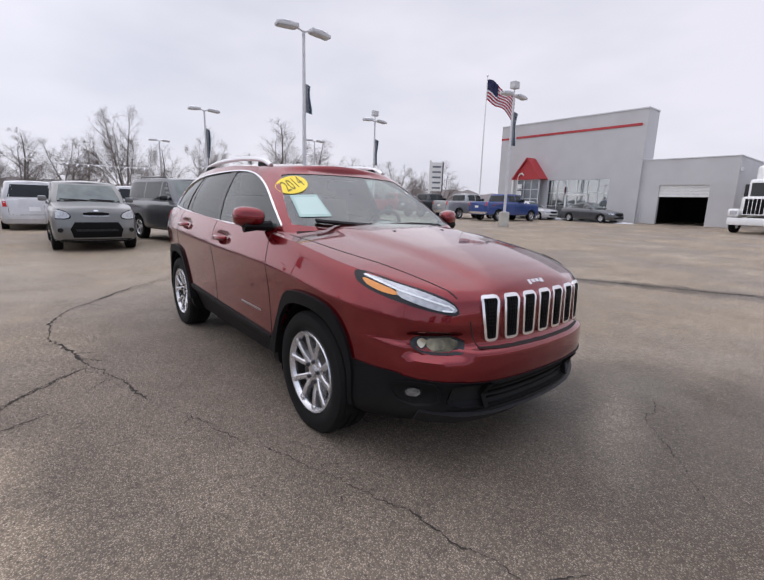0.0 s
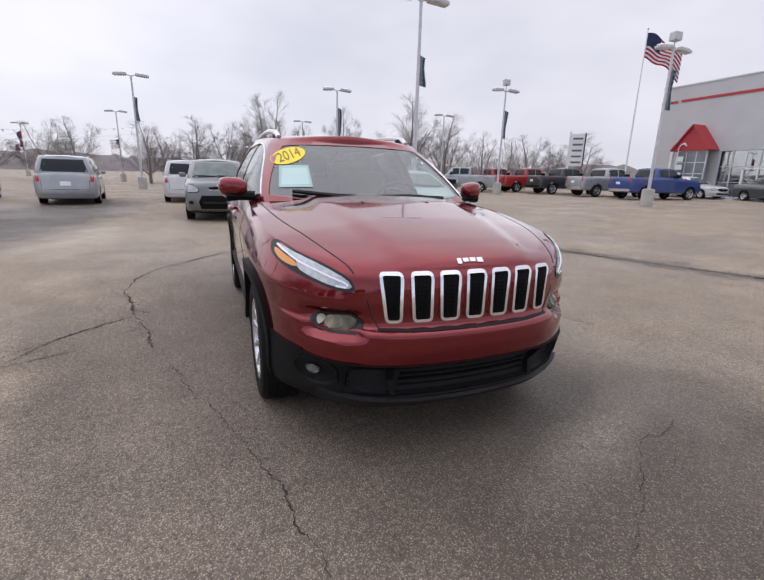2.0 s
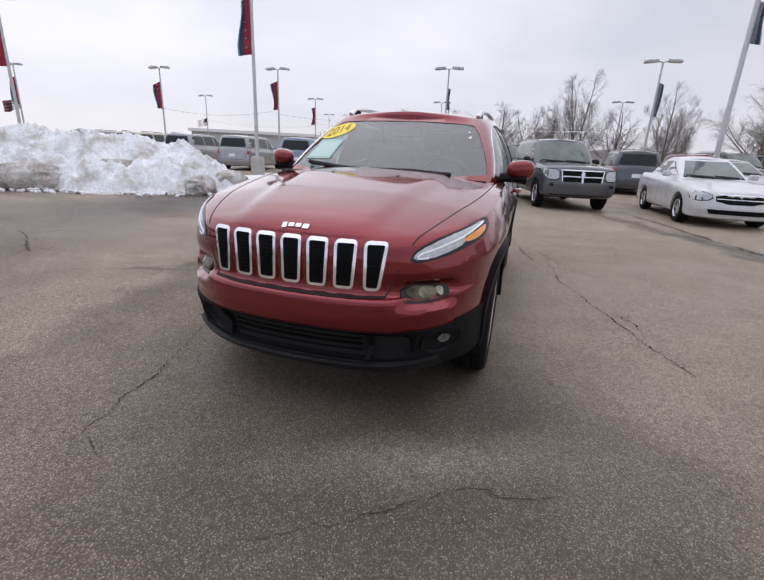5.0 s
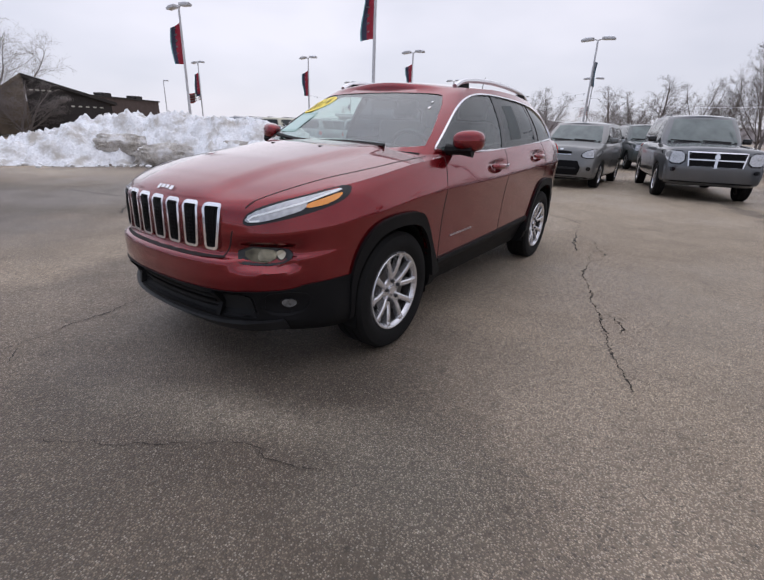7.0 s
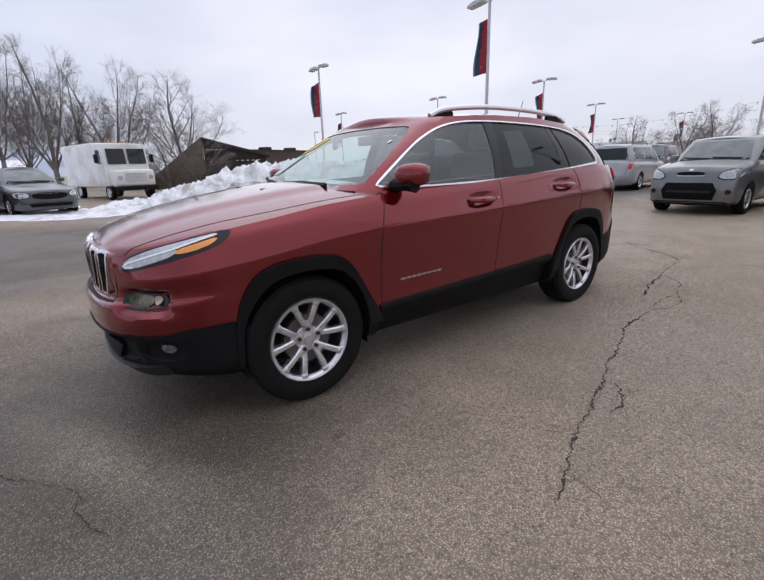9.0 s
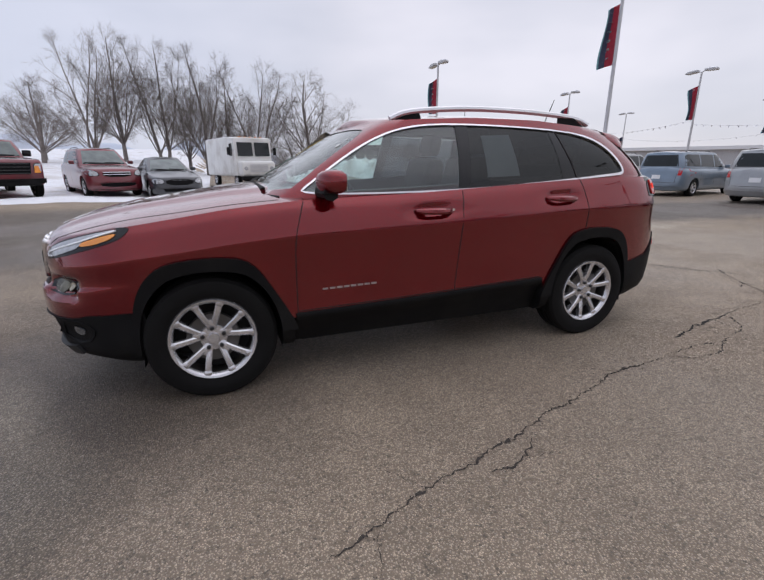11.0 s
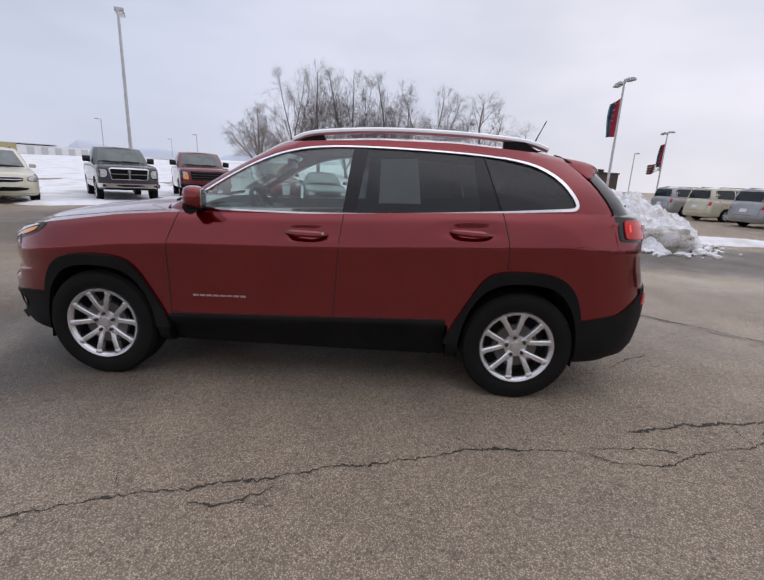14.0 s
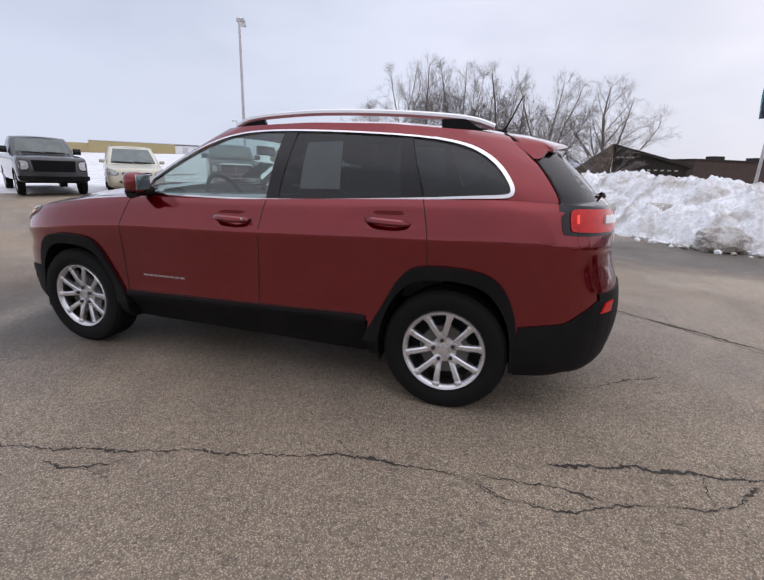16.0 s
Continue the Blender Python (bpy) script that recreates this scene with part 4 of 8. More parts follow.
    pair("lamp_bulb", skin(lowtree, disc(0.022), "corner", 0.011, 0.01, 0.04), material("lamp_glow", (0.42, 0.38, 0.28), 0.15, var=0.15, coat=1.0), "round yellowish lamp")
    pair("lamp_lens", skin(lowtree, rounded([(-1.128, 0.694), (-1.132, 0.638), (-1.0, 0.628), (-0.985, 0.694)], 1), "corner", 0.006, 0.006, 0.04), material("smoked_lens", (0.085, 0.076, 0.052), 0.20, metal=0.6, var=0.55, scale=22, spec=0.25))
    # upper lamps: dark surround, clear lens, white bar, amber corner
    pair("headlamp", skin(lowtree, rounded([(-1.135, 0.822), (-1.10, 0.872), (-0.98, 0.915), (-0.84, 0.947), (-0.72, 0.974), (-0.640, 0.988), (-0.612, 0.980), (-0.625, 0.945), (-0.665, 0.918), (-0.75, 0.888), (-0.90, 0.848), (-1.04, 0.818), (-1.11, 0.805)], 1), "corner", 0.003, 0.012, 0.03), GLOSS_BLACK)
    pair("headlamp_lens", skin(lowtree, rounded([(-1.126, 0.822), (-1.094, 0.864), (-0.975, 0.905), (-0.86, 0.934), (-0.74, 0.961), (-0.672, 0.974), (-0.664, 0.964), (-0.74, 0.942), (-0.828, 0.922), (-0.842, 0.886), (-0.92, 0.860), (-1.04, 0.828)], 1), "corner", 0.007, 0.006, 0.025), LENS)
    pair("light_bar", strip(lowtree, [(-1.05, 0.832), (-1.092, 0.828), (-1.102, 0.836), (-1.080, 0.850), (-0.97, 0.880), (-0.84, 0.914), (-0.73, 0.950), (-0.675, 0.968)], 0.0075, "corner", 0.010, 0.006, False, 0.02), LED, "white light bar")
    pair("turn_signal", skin(lowtree, rounded([(-0.836, 0.908), (-0.840, 0.888), (-0.76, 0.900), (-0.692, 0.924), (-0.664, 0.946), (-0.668, 0.956), (-0.74, 0.936)], 1), "corner", 0.008, 0.006, 0.025), AMBER, "amber turn signal")
    # seven grille slots in chrome frames
    for k in range(-3, 4):
        yc = k * 0.1310
        wt, wb = 0.0525, 0.046
        if abs(k) == 3:
            wt, wb = 0.051, 0.036
        lean = 0.012 * (k / 3)
        quad = [(yc + wt, 0.891), (yc - wt, 0.891), (yc - wb - lean, 0.678), (yc + wb - lean, 0.678)]
        loop = []
        for i in range(4):
            a, b, c = Vector(quad[i - 1]), Vector(quad[i]), Vector(quad[(i + 1) % 4])
            p, q = b + (a - b).normalized() * 0.026, b + (c - b).normalized() * 0.026
            loop += [tuple(p.lerp(b, t).lerp(b.lerp(q, t), t)) for t in (0, 0.25, 0.5, 0.75, 1)]
        mid = Vector((yc - lean / 2, 0.783))
        inner = offset_line(loop, 0.0135, True)
        g = part("grille_slot", skin(lowtree, inner, "front", 0.009, 0.014, 0.03), MESH_BLACK, car, "black mesh in a chrome frame")
        part("slot_frame", strip(lowtree, loop, 0, "front", 0.019, 0.026, True, inner=inner), CHROME, g)
        ribs = [strip(lowtree, [(mid.x - 0.022, z), (mid.x + 0.022, z + 0.0)], 0.004, "front", 0.013, 0.006, False, 0.03) for z in np.arange(0.705, 0.875, 0.017)]
        ribs += [strip(lowtree, [(mid.x + d, 0.695), (mid.x + d, 0.872)], 0.004, "front", 0.013, 0.006, False, 0.05) for d in (-0.016, 0.0, 0.016)]
        part("slot_mesh", join(*ribs), MESH_BLACK, g)
    # dark strip in the gap material, drawn for the shadow below the grille
    part("grille_shadow_line", strip(lowtree, [(-0.45, 0.651), (-0.3, 0.645), (0, 0.643), (0.3, 0.645), (0.45, 0.651)], 0.008, "front", 0.003, 0.012), SEAM, car)
    # maker's badge as plain bars
    bars = []
    for y, w, h in ((-0.062, 0.022, 0.042), (-0.028, 0.028, 0.030), (0.008, 0.028, 0.030), (0.046, 0.030, 0.036)):
        bars.append(skin(lowtree, [(2.168, y - w / 2), (2.168 + h * 0.5, y - w / 2), (2.168 + h * 0.5, y + w / 2), (2.168, y + w / 2)], "top", 0.008, 0.010, 0.05))
    part("bonnet_badge", join(*bars), CHROME, car, "small bright badge bars")
    # panel gaps
    gaps = [
        [(0.80, 1.105), (0.835, 1.0), (0.868, 0.90), (0.872, 0.7), (0.872, 0.455)],
        [(-0.222, 1.128), (-0.20, 0.95), (-0.19, 0.75), (-0.17, 0.475)],
        [(-1.178, 1.19), (-1.202, 1.10), (-1.226, 1.0), (-1.232, 0.90), (-1.23, 0.845)],
    ]
    for g in gaps:
        pair("panel_gap", strip(lowtree, rounded(g, 2, False), 0.0055, "side", 0.0012, 0.006, False, 0.03), SEAM)
    pair("bonnet_gap", strip(lowtree, rounded([(0.93, 0.785), (1.25, 0.770), (1.6, 0.712), (1.9, 0.628), (2.06, 0.563), (2.115, 0.538)], 2, False), 0.0055, "top", 0.0012, 0.006, False, 0.03), SEAM)
    pair("grille_side_gap", strip(lowtree, rounded([(0.494, 0.78), (0.472, 0.70), (0.445, 0.655)], 2, False), 0.0055, "front", 0.0012, 0.006, False, 0.03), SEAM)
    pair("sill_gap", strip(lowtree, [(0.868, 0.462), (0, 0.483), (-0.87, 0.513)], 0.006, "side", 0.0012, 0.006), SEAM)
    # bonnet washer jets and a water streak
    pair("washer_jet", moved(box(-0.018, 0.018, -0.009, 0.009, 0, 0.012, 0.003), Matrix.Translation((1.27, 0.22, 1.128))), BLACK_PLASTIC)
    # handles
    for x0, x1, z, slope in ((0.118, -0.126, 1.016, -0.03), (-0.876, -1.118, 1.066, -0.05)):
        hb = tube([(x, 0.905 + 0.036 * math.sin(math.pi * (k / 8)) ** 0.5, z - slope * (x - x0) * 0.9) for k, x in enumerate(np.linspace(x0, x1, 9))], [0.013, 0.018, 0.020, 0.021, 0.021, 0.021, 0.020, 0.018, 0.013], 8)
        pair("door_handle", hb, RED_PAINT)
    part("door_lock", moved(lathe([(0.001, 0), (0.009, 0), (0.009, -0.01), (0.001, -0.01)], 12), Matrix.Translation((-0.11, 0.951, 1.021))), CHROME, car)
    # mirrors
    sh = bmesh.new()
    bmesh.ops.create_uvsphere(sh, u_segments=20, v_segments=12, radius=1.0)
    for v in sh.verts:
        x, y, z = v.co
        x = math.copysign(abs(x) ** 0.75, x)
        z = math.copysign(abs(z) ** 0.72, z)
        y = math.copysign(abs(y) ** 0.8, y)
        v.co = (0.655 + 0.072 * x - 0.024 * y, 0.940 + 0.094 * y, 1.200 + (0.064 + 0.006 * y) * z)
    for v in sh.verts:
        v.co.x = max(v.co.x, 0.610 - 0.25 * (v.co.y - 0.94))
    pair("side_mirror", sh, RED_PAINT)
    pair("mirror_foot", join(tube([(0.69, 0.80, 1.140), (0.68, 0.90, 1.140), (0.67, 0.98, 1.142)], [0.035, 0.03, 0.045], 8), box(0.63, 0.72, 0.87, 0.99, 1.132, 1.148, 0.008)), BLACK_PLASTIC)
    pair("mirror_glass", moved(box(-0.004, 0.004, -0.076, 0.076, -0.046, 0.046, 0.002), pose(0.607, 0.938, 1.200, 0, 0, 14)), material("mirror_surface", (0.42, 0.46, 0.47), 0.03, metal=1.0, var=0.0))
    # roof rails
    rail = [(0.16, 0.55, 1.572), (0.06, 0.555, 1.612), (-0.12, 0.56, 1.636), (-0.45, 0.565, 1.654), (-0.85, 0.562, 1.652), (-1.2, 0.552, 1.635), (-1.38, 0.543, 1.614), (-1.49, 0.535, 1.580)]
    rp = spline(rail, 28)
    rb = tube([tuple(p) for p in rp], [0.019] * 28, 8)
    pair("roof_rail", rb, SATIN, "silver roof rail")
    for x0, x1, z0, z1 in ((0.14, -0.06, 1.565, 1.618), (-1.20, -1.46, 1.555, 1.618)):
        foot = prism([(x0, z0), (x1, z0 + 0.01), (x1 + 0.02 if x0 > 0 else x1 + 0.05, z1 if x0 > 0 else z1 - 0.045), ((x0 + x1) / 2, z1 + 0.002), (x0 - 0.06 if x0 > 0 else x0, z1 - 0.03 if x0 > 0 else z1)], "side", 0.535, 0.565)
        pair("rail_foot", foot, BLACK_PLASTIC)
    # tail lamps
    pair("tail_lamp", skin(lowtree, rounded([(-1.925, 1.072), (-1.915, 1.160), (-1.935, 1.170), (-2.08, 1.170), (-2.17, 1.164), (-2.17, 1.064), (-2.08, 1.060), (-1.945, 1.062)], 2), "side", 0.012, 0.02, 0.03), TAIL, "red tail lamp")
    pair("tail_lamp_surround", skin(lowtree, rounded([(-1.888, 1.060), (-1.872, 1.184), (-2.2, 1.178), (-2.2, 1.044), (-1.915, 1.044)], 2), "side", 0.004, 0.012, 0.04), GLOSS_BLACK)
    pair("tail_reverse_lens", skin(lowtree, [(-2.085, 1.100), (-2.150, 1.100), (-2.150, 1.138), (-2.085, 1.138)], "side", 0.022, 0.01, 0.03), LENS)
    pair("tail_marker", skin(lowtree, [(-1.950, 1.102), (-1.959, 1.102), (-1.955, 1.142), (-1.946, 1.142)], "side", 0.018, 0.01, 0.03), TAIL_LIT, "lit orange-red marker")
    # spoiler: carries on the roof's line and turns down into the rear pillars
    def side(x, z):
        return cabtree.ray_cast(Vector((max(x, -1.70), 2.0, z)), Vector((0, -1, 0)))[0].y + 0.005

    front = lambda z: -1.552 - 1.30 * max(0.0, 1.540 - z)
    sp, rings = bmesh.new(), []
    for k in range(15):
        q = k / 14
        x, mid, drop, thick = -1.915, 1.586 - 0.046 * q - 0.026 * q * q, 0.052 - 0.014 * q, 0.125 - 0.097 * smooth01(q)
        ye = (side(-1.60, mid - drop - 0.012) - 0.006) * (1 - 0.10 * q * q)
        ring = [((ye - 0.014) * j / 8, mid - drop * (j / 8) ** 2.2) for j in range(9)]
        ring += [(ye, mid - drop - 0.010)]
        for j in (1, 2, 3):
            z = mid - drop - 0.010 - (thick - 0.016) * j / 3
            ring.append((side(front(z), z) * (1 - 0.10 * q * q) if k < 13 else ye, z))
        ring += [(ring[-1][0] - 0.02, ring[-1][1] - 0.006), (0.0, mid - thick)]
        full = ring + [(-y, z) for y, z in ring[-2:0:-1]]
        pinch = 0.996 if k == 0 else 1.0
        rings.append([sp.verts.new((front(z) * (1 - q) + x * q + 0.10 * (y / 0.55) ** 2 * q * q, y * pinch, z)) for y, z in full])
    tip = [sp.verts.new((v.co.x - 0.008, v.co.y * 0.99, v.co.z * 0.5 + 0.5 * (rings[-1][0].co.z - 0.020 - 0.038 * min(1.0, abs(v.co.y) / 0.55) ** 2.2))) for v in rings[-1]]
    rings.append(tip)
    for ra, rb in zip(rings, rings[1:]):
        for k in range(len(ra)):
            j = (k + 1) % len(ra)
            sp.faces.new((ra[k], ra[j], rb[j], rb[k]))
    sp.faces.new(rings[0])
    sp.faces.new(tip[::-1])
    bmesh.ops.recalc_face_normals(sp, faces=sp.faces[:])
    part("roof_spoiler", sp, RED_PAINT, car)
    pair("tailgate_gap", strip(cabtree, rounded([(-1.545, 1.548), (-1.62, 1.505), (-1.70, 1.44), (-1.80, 1.32), (-1.862, 1.225), (-1.872, 1.165)], 1, False), 0.005, "side", 0.007, 0.010, False, 0.03), SEAM)
    knob = bmesh.new()
    bmesh.ops.create_uvsphere(knob, u_segments=12, v_segments=8, radius=0.026)
    part("wash_nozzle", moved(knob, Matrix.Translation((-1.845, 0.46, 1.425))), GLOSS_BLACK, car)
    part("antenna", join(tube([(-1.50, 0.0, 1.595), (-1.535, 0.0, 1.64), (-1.62, 0.0, 1.83)], [0.012, 0.005, 0.003], 6), moved(box(-0.035, 0.035, -0.02, 0.02, 0, 0.025, 0.008), Matrix.Translation((-1.505, 0, 1.59)))), BLACK_PLASTIC, car)
    part("rear_wiper", tube([(-2.165, 0.03, 1.215), (-2.150, 0.12, 1.228), (-2.105, 0.40, 1.245)], [0.028, 0.014, 0.008], 8), BLACK_PLASTIC, car)
    # cowl and wipers
    part("cowl_panel", strip(cabtree, [(-0.73, 1.100), (-0.4, 1.114), (0, 1.119), (0.4, 1.114), (0.73, 1.100)], 0.028, "front", 0.006, 0.02), BLACK_PLASTIC, car)
    for y0, y1, lift in ((-0.58, -0.06, 0.02), (-0.10, 0.50, 0.022)):
        blade = strip(cabtree, [(y0, 1.172 if y0 < -0.3 else 1.142), ((y0 + y1) / 2, 1.150), (y1, 1.138)], 0.013, "front", 0.022, 0.016, False, 0.05)
        part("wiper", blade, BLACK_PLASTIC, car)
    # door script as plain bars
    letters = []
    for k in range(8):
        x = 0.722 - k * 0.0435
        z = 0.584 + 0.0008 * k
        letters.append(skin(lowtree, [(x, z - 0.005), (x - 0.034, z - 0.005), (x - 0.034, z + 0.006), (x, z + 0.006)], "side", 0.004, 0.005, 0.05))
    q = join(*letters)
    pair("door_script", q, material("dull_silver", (0.42, 0.41, 0.42), 0.4, metal=0.6, var=0.1), "row of small silver bars")
    # stickers inside the screen
    oval = [(-0.530 + 0.138 * math.cos(a) * math.cos(0.33) - 0.054 * math.sin(a) * math.sin(0.33), 1.425 + 0.138 * math.cos(a) * math.sin(0.33) + 0.054 * math.sin(a) * math.cos(0.33)) for a in np.linspace(0, 2 * math.pi, 32, False)]
    st = part("year_sticker", skin(cabtree, oval, "front", 0.0005, 0.001, 0.05), YELLOW, car, "yellow oval year sticker")
    cu = bpy.data.curves.new("t", "FONT")
    cu.body, cu.size, cu.align_x, cu.align_y, cu.extrude = "2014", 0.092, "CENTER", "CENTER", 0.0
    cu.shear = 0.15
    tob = new("t", cu)
    tm = bpy.data.meshes.new_from_object(tob.evaluated_get(bpy.context.evaluated_depsgraph_get()))
    bpy.data.objects.remove(tob)
    tb = bmesh.new()
    tb.from_mesh(tm)
    bpy.data.meshes.remove(tm)
    bmesh.ops.transform(tb, matrix=pose(-0.530, 1.425, 0, 0, 0, 19), verts=tb.verts)
    part("year_digits", project(tb, cabtree, "front", 0.0014, 0.001), INK, st, "dark digits")
    pp = part("window_paper", skin(cabtree, [(-0.655, 1.205), (-0.435, 1.212), (-0.415, 1.358), (-0.615, 1.348)], "front", 0.0005, 0.001, 0.05), PAPER, car, "pale green paper behind the screen")
    part("paper_field", skin(cabtree, [(-0.635, 1.220), (-0.450, 1.226), (-0.432, 1.340), (-0.602, 1.331)], "front", 0.0014, 0.001, 0.05), PAPER2, pp)
    for y, z, r in ((0.53, 1.445, 0.007), (0.548, 1.405, 0.011)):
        part("small_sticker", skin(cabtree, [(y + r * math.cos(a), z + r * 0.8 * math.sin(a)) for a in np.linspace(0, 2 * math.pi, 10, False)], "front", 0.0005, 0.001, 0.05), WHITE, car)
    # pale paper laid over the pane; the tint's dimming is in its colour
    part("door_paper", skin(cabtree, [(-0.43, 1.208), (-0.685, 1.216), (-0.655, 1.485), (-0.43, 1.475)], "side", -0.0045, 0.001), material("tint_dimmed_paper", (0.085, 0.098, 0.10), 0.8, var=0.05), car, "paper in the rear side window, painted dark as if behind tinted glass")
    # inside
    def soft(x0, x1, y0, y1, z0, z1, r=0.05):
        return box(x0, x1, y0, y1, z0, z1, r, 3)
    for y in (0.37, -0.37):
        part("front_seat", join(soft(-0.42, 0.14, y - 0.25, y + 0.25, 0.55, 0.80), moved(soft(-0.08, 0.08, -0.24, 0.24, 0, 0.60), pose(-0.42, y, 0.75, 0, -14, 0)), moved(soft(-0.05, 0.05, -0.13, 0.13, 0, 0.18, 0.04), pose(-0.585, y, 1.36, 0, -10, 0))), SEAT, car)
    part("rear_seat", join(soft(-1.30, -0.75, -0.62, 0.62, 0.55, 0.80), moved(soft(-0.08, 0.08, -0.62, 0.62, 0, 0.55), pose(-1.32, 0, 0.75, 0, -16, 0)), *[moved(soft(-0.04, 0.04, -0.12, 0.12, 0, 0.15, 0.035), pose(-1.47, y, 1.29, 0, -10, 0)) for y in (-0.38, 0.38)]), SEAT, car)
    part("dashboard", join(soft(0.52, 0.98, -0.68, 0.68, 0.75, 1.09), soft(0.60, 0.95, 0.18, 0.56, 1.04, 1.13, 0.03)), DASH, car)
    wheel = lathe([(0.19 + 0.016 * math.cos(a), 0.016 * math.sin(a)) for a in np.linspace(0, 2 * math.pi, 8, False)], 28)
    hubp = join(wheel, lathe([(0.001, 0.015), (0.07, 0.015), (0.07, -0.015), (0.001, -0.015)], 14), *[spoke_bm(a, 0.05, a, 0.185, 0.04, 0.03, 0.01, 0.01, 0.02) for a in (0.2, math.pi - 0.2, -math.pi / 2)])
    part("steering_wheel", moved(hubp, pose(0.40, 0.37, 1.08, 0, 0, 90) @ pose(0, 0, 0, 28, 0, 0)), DASH, car)
    part("rear_view_mirror", moved(box(-0.015, 0.015, -0.12, 0.12, -0.035, 0.035, 0.012, 2), Matrix.Translation((0.30, 0, 1.44))), GLOSS_BLACK, car)
    part("underbody", join(box(-1.85, 1.70, -0.58, 0.58, 0.195, 0.30, 0.03), box(-0.86, 0.86, -0.74, 0.74, 0.205, 0.32, 0.03)), DARK, car)
    part("floor_tub", box(-1.9, 0.75, -0.60, 0.60, 0.545, 0.556), DASH, car)
    wheel_set(car, 0.354, 0.225, 0.235, (1.35, -1.35), 1.575, True, 48, True)
    return car


red_suv()


# ---- ground ----
def ground_z(x, y):
    a = 0.013 * min(60.0, max(0.0, (y - 7.4 - 0.33 * x) / 1.05))
    k = smooth01((x - 1) / 6)
    b = k * (0.016 * min(13.0, max(0.0, -y - 4)) + 0.042 * max(0.0, min(110.0, -y - 17)))
    return a + b


def sheet(name, xs, ys, zf, mat, label, category, kind="structure"):
    bm = bmesh.new()
    g = [[bm.verts.new((x, y, zf(x, y))) for x in xs] for y in ys]
    for r0, r1 in zip(g, g[1:]):
        for k in range(len(xs) - 1):
            bm.faces.new((r0[k], r0[k + 1], r1[k + 1], r1[k]))
    return tagged(part(name, bm, mat, None), label, category, kind=kind)


axis = [-900, -500, -300, -200, -140, -110, -90, -75, -62] + list(range(-52, 53, 2)) + [62, 75, 90, 110, 140, 200, 300, 500, 900]
sheet("ground", axis, axis, ground_z, ASPHALT, "worn cracked grey asphalt of the sales lot, damp in places, shade painted under the red crossover", "asphalt")


def crack(line, width, seed, jitter=0.022, twigs=True):
    """A ragged dark crack in the asphalt along a polyline, with short side cracks."""
    rnd = random.Random(seed)
    extra = []
    if twigs:
        spine = dense(line, 0.16)
        for (x0, y0), (x1, y1) in zip(spine, spine[1:]):
            if rnd.random() < 0.42:
                a = math.atan2(y1 - y0, x1 - x0) + rnd.choice((-1, 1)) * rnd.uniform(0.4, 1.2)
                l = rnd.uniform(0.08, 0.34)
                b = a + rnd.uniform(-0.6, 0.6)
                extra.append(crack([(x0, y0), (x0 + l * 0.5 * math.cos(a), y0 + l * 0.5 * math.sin(a)), (x0 + l * 0.5 * (math.cos(a) + math.cos(b)), y0 + l * 0.5 * (math.sin(a) + math.sin(b)))], width * 0.45, rnd.randrange(9999), jitter * 0.8, False))
    pts = dense(rounded(line, 1, False), 0.013)
    wx = wy = 0.0
    bent = []
    for x, y in pts:
        wx, wy = 0.93 * wx + rnd.gauss(0, jitter * 0.15), 0.93 * wy + rnd.gauss(0, jitter * 0.15)
        bent.append((x + wx + rnd.gauss(0, 0.0035), y + wy + rnd.gauss(0, 0.0035)))
    pts = bent
    bm = bmesh.new()
    prev = None
    lo = hi = width * 0.3
    swell = 0.0
    for i, p in enumerate(pts):
        swell = 0.92 * swell + rnd.gauss(0, 0.22)
        lo = width * rnd.uniform(0.04, 0.75)
        hi = width * rnd.uniform(0.04, 0.75)
        k = math.exp(max(-1.3, min(0.8, swell))) * max(0.12, min(1.0, i / 8, (len(pts) - 1 - i) / 8 + 0.05)) * 0.62
        a = Vector(pts[max(i - 2, 0)])
        b = Vector(pts[min(i + 2, len(pts) - 1)])
        t = (b - a).normalized()
        o = Vector((-t.y, t.x))
        z = ground_z(*p) + 0.0025
        cur = (bm.verts.new((p[0] + o.x * hi * k, p[1] + o.y * hi * k, z)), bm.verts.new((p[0] - o.x * lo * k, p[1] - o.y * lo * k, z)))
        if prev:
            bm.faces.new((prev[0], cur[0], cur[1], prev[1]))
        if rnd.random() < 0.30:
            c = Vector(p) + o * rnd.gauss(0, width * 1.6)
            r = width * rnd.uniform(0.08, 0.30)
            q = [bm.verts.new((c.x + r * rnd.uniform(0.5, 1.3) * math.cos(s), c.y + r * rnd.uniform(0.5, 1.3) * math.sin(s), z + 0.0005)) for s in (0.2, 1.3, 2.5, 3.7, 5.0)]
            bm.faces.new(q)
        prev = cur
    bmesh.ops.recalc_face_normals(bm, faces=bm.faces[:])
    for f in bm.faces:
        if f.normal.z < 0:
            f.normal_flip()
    return join(bm, *extra)


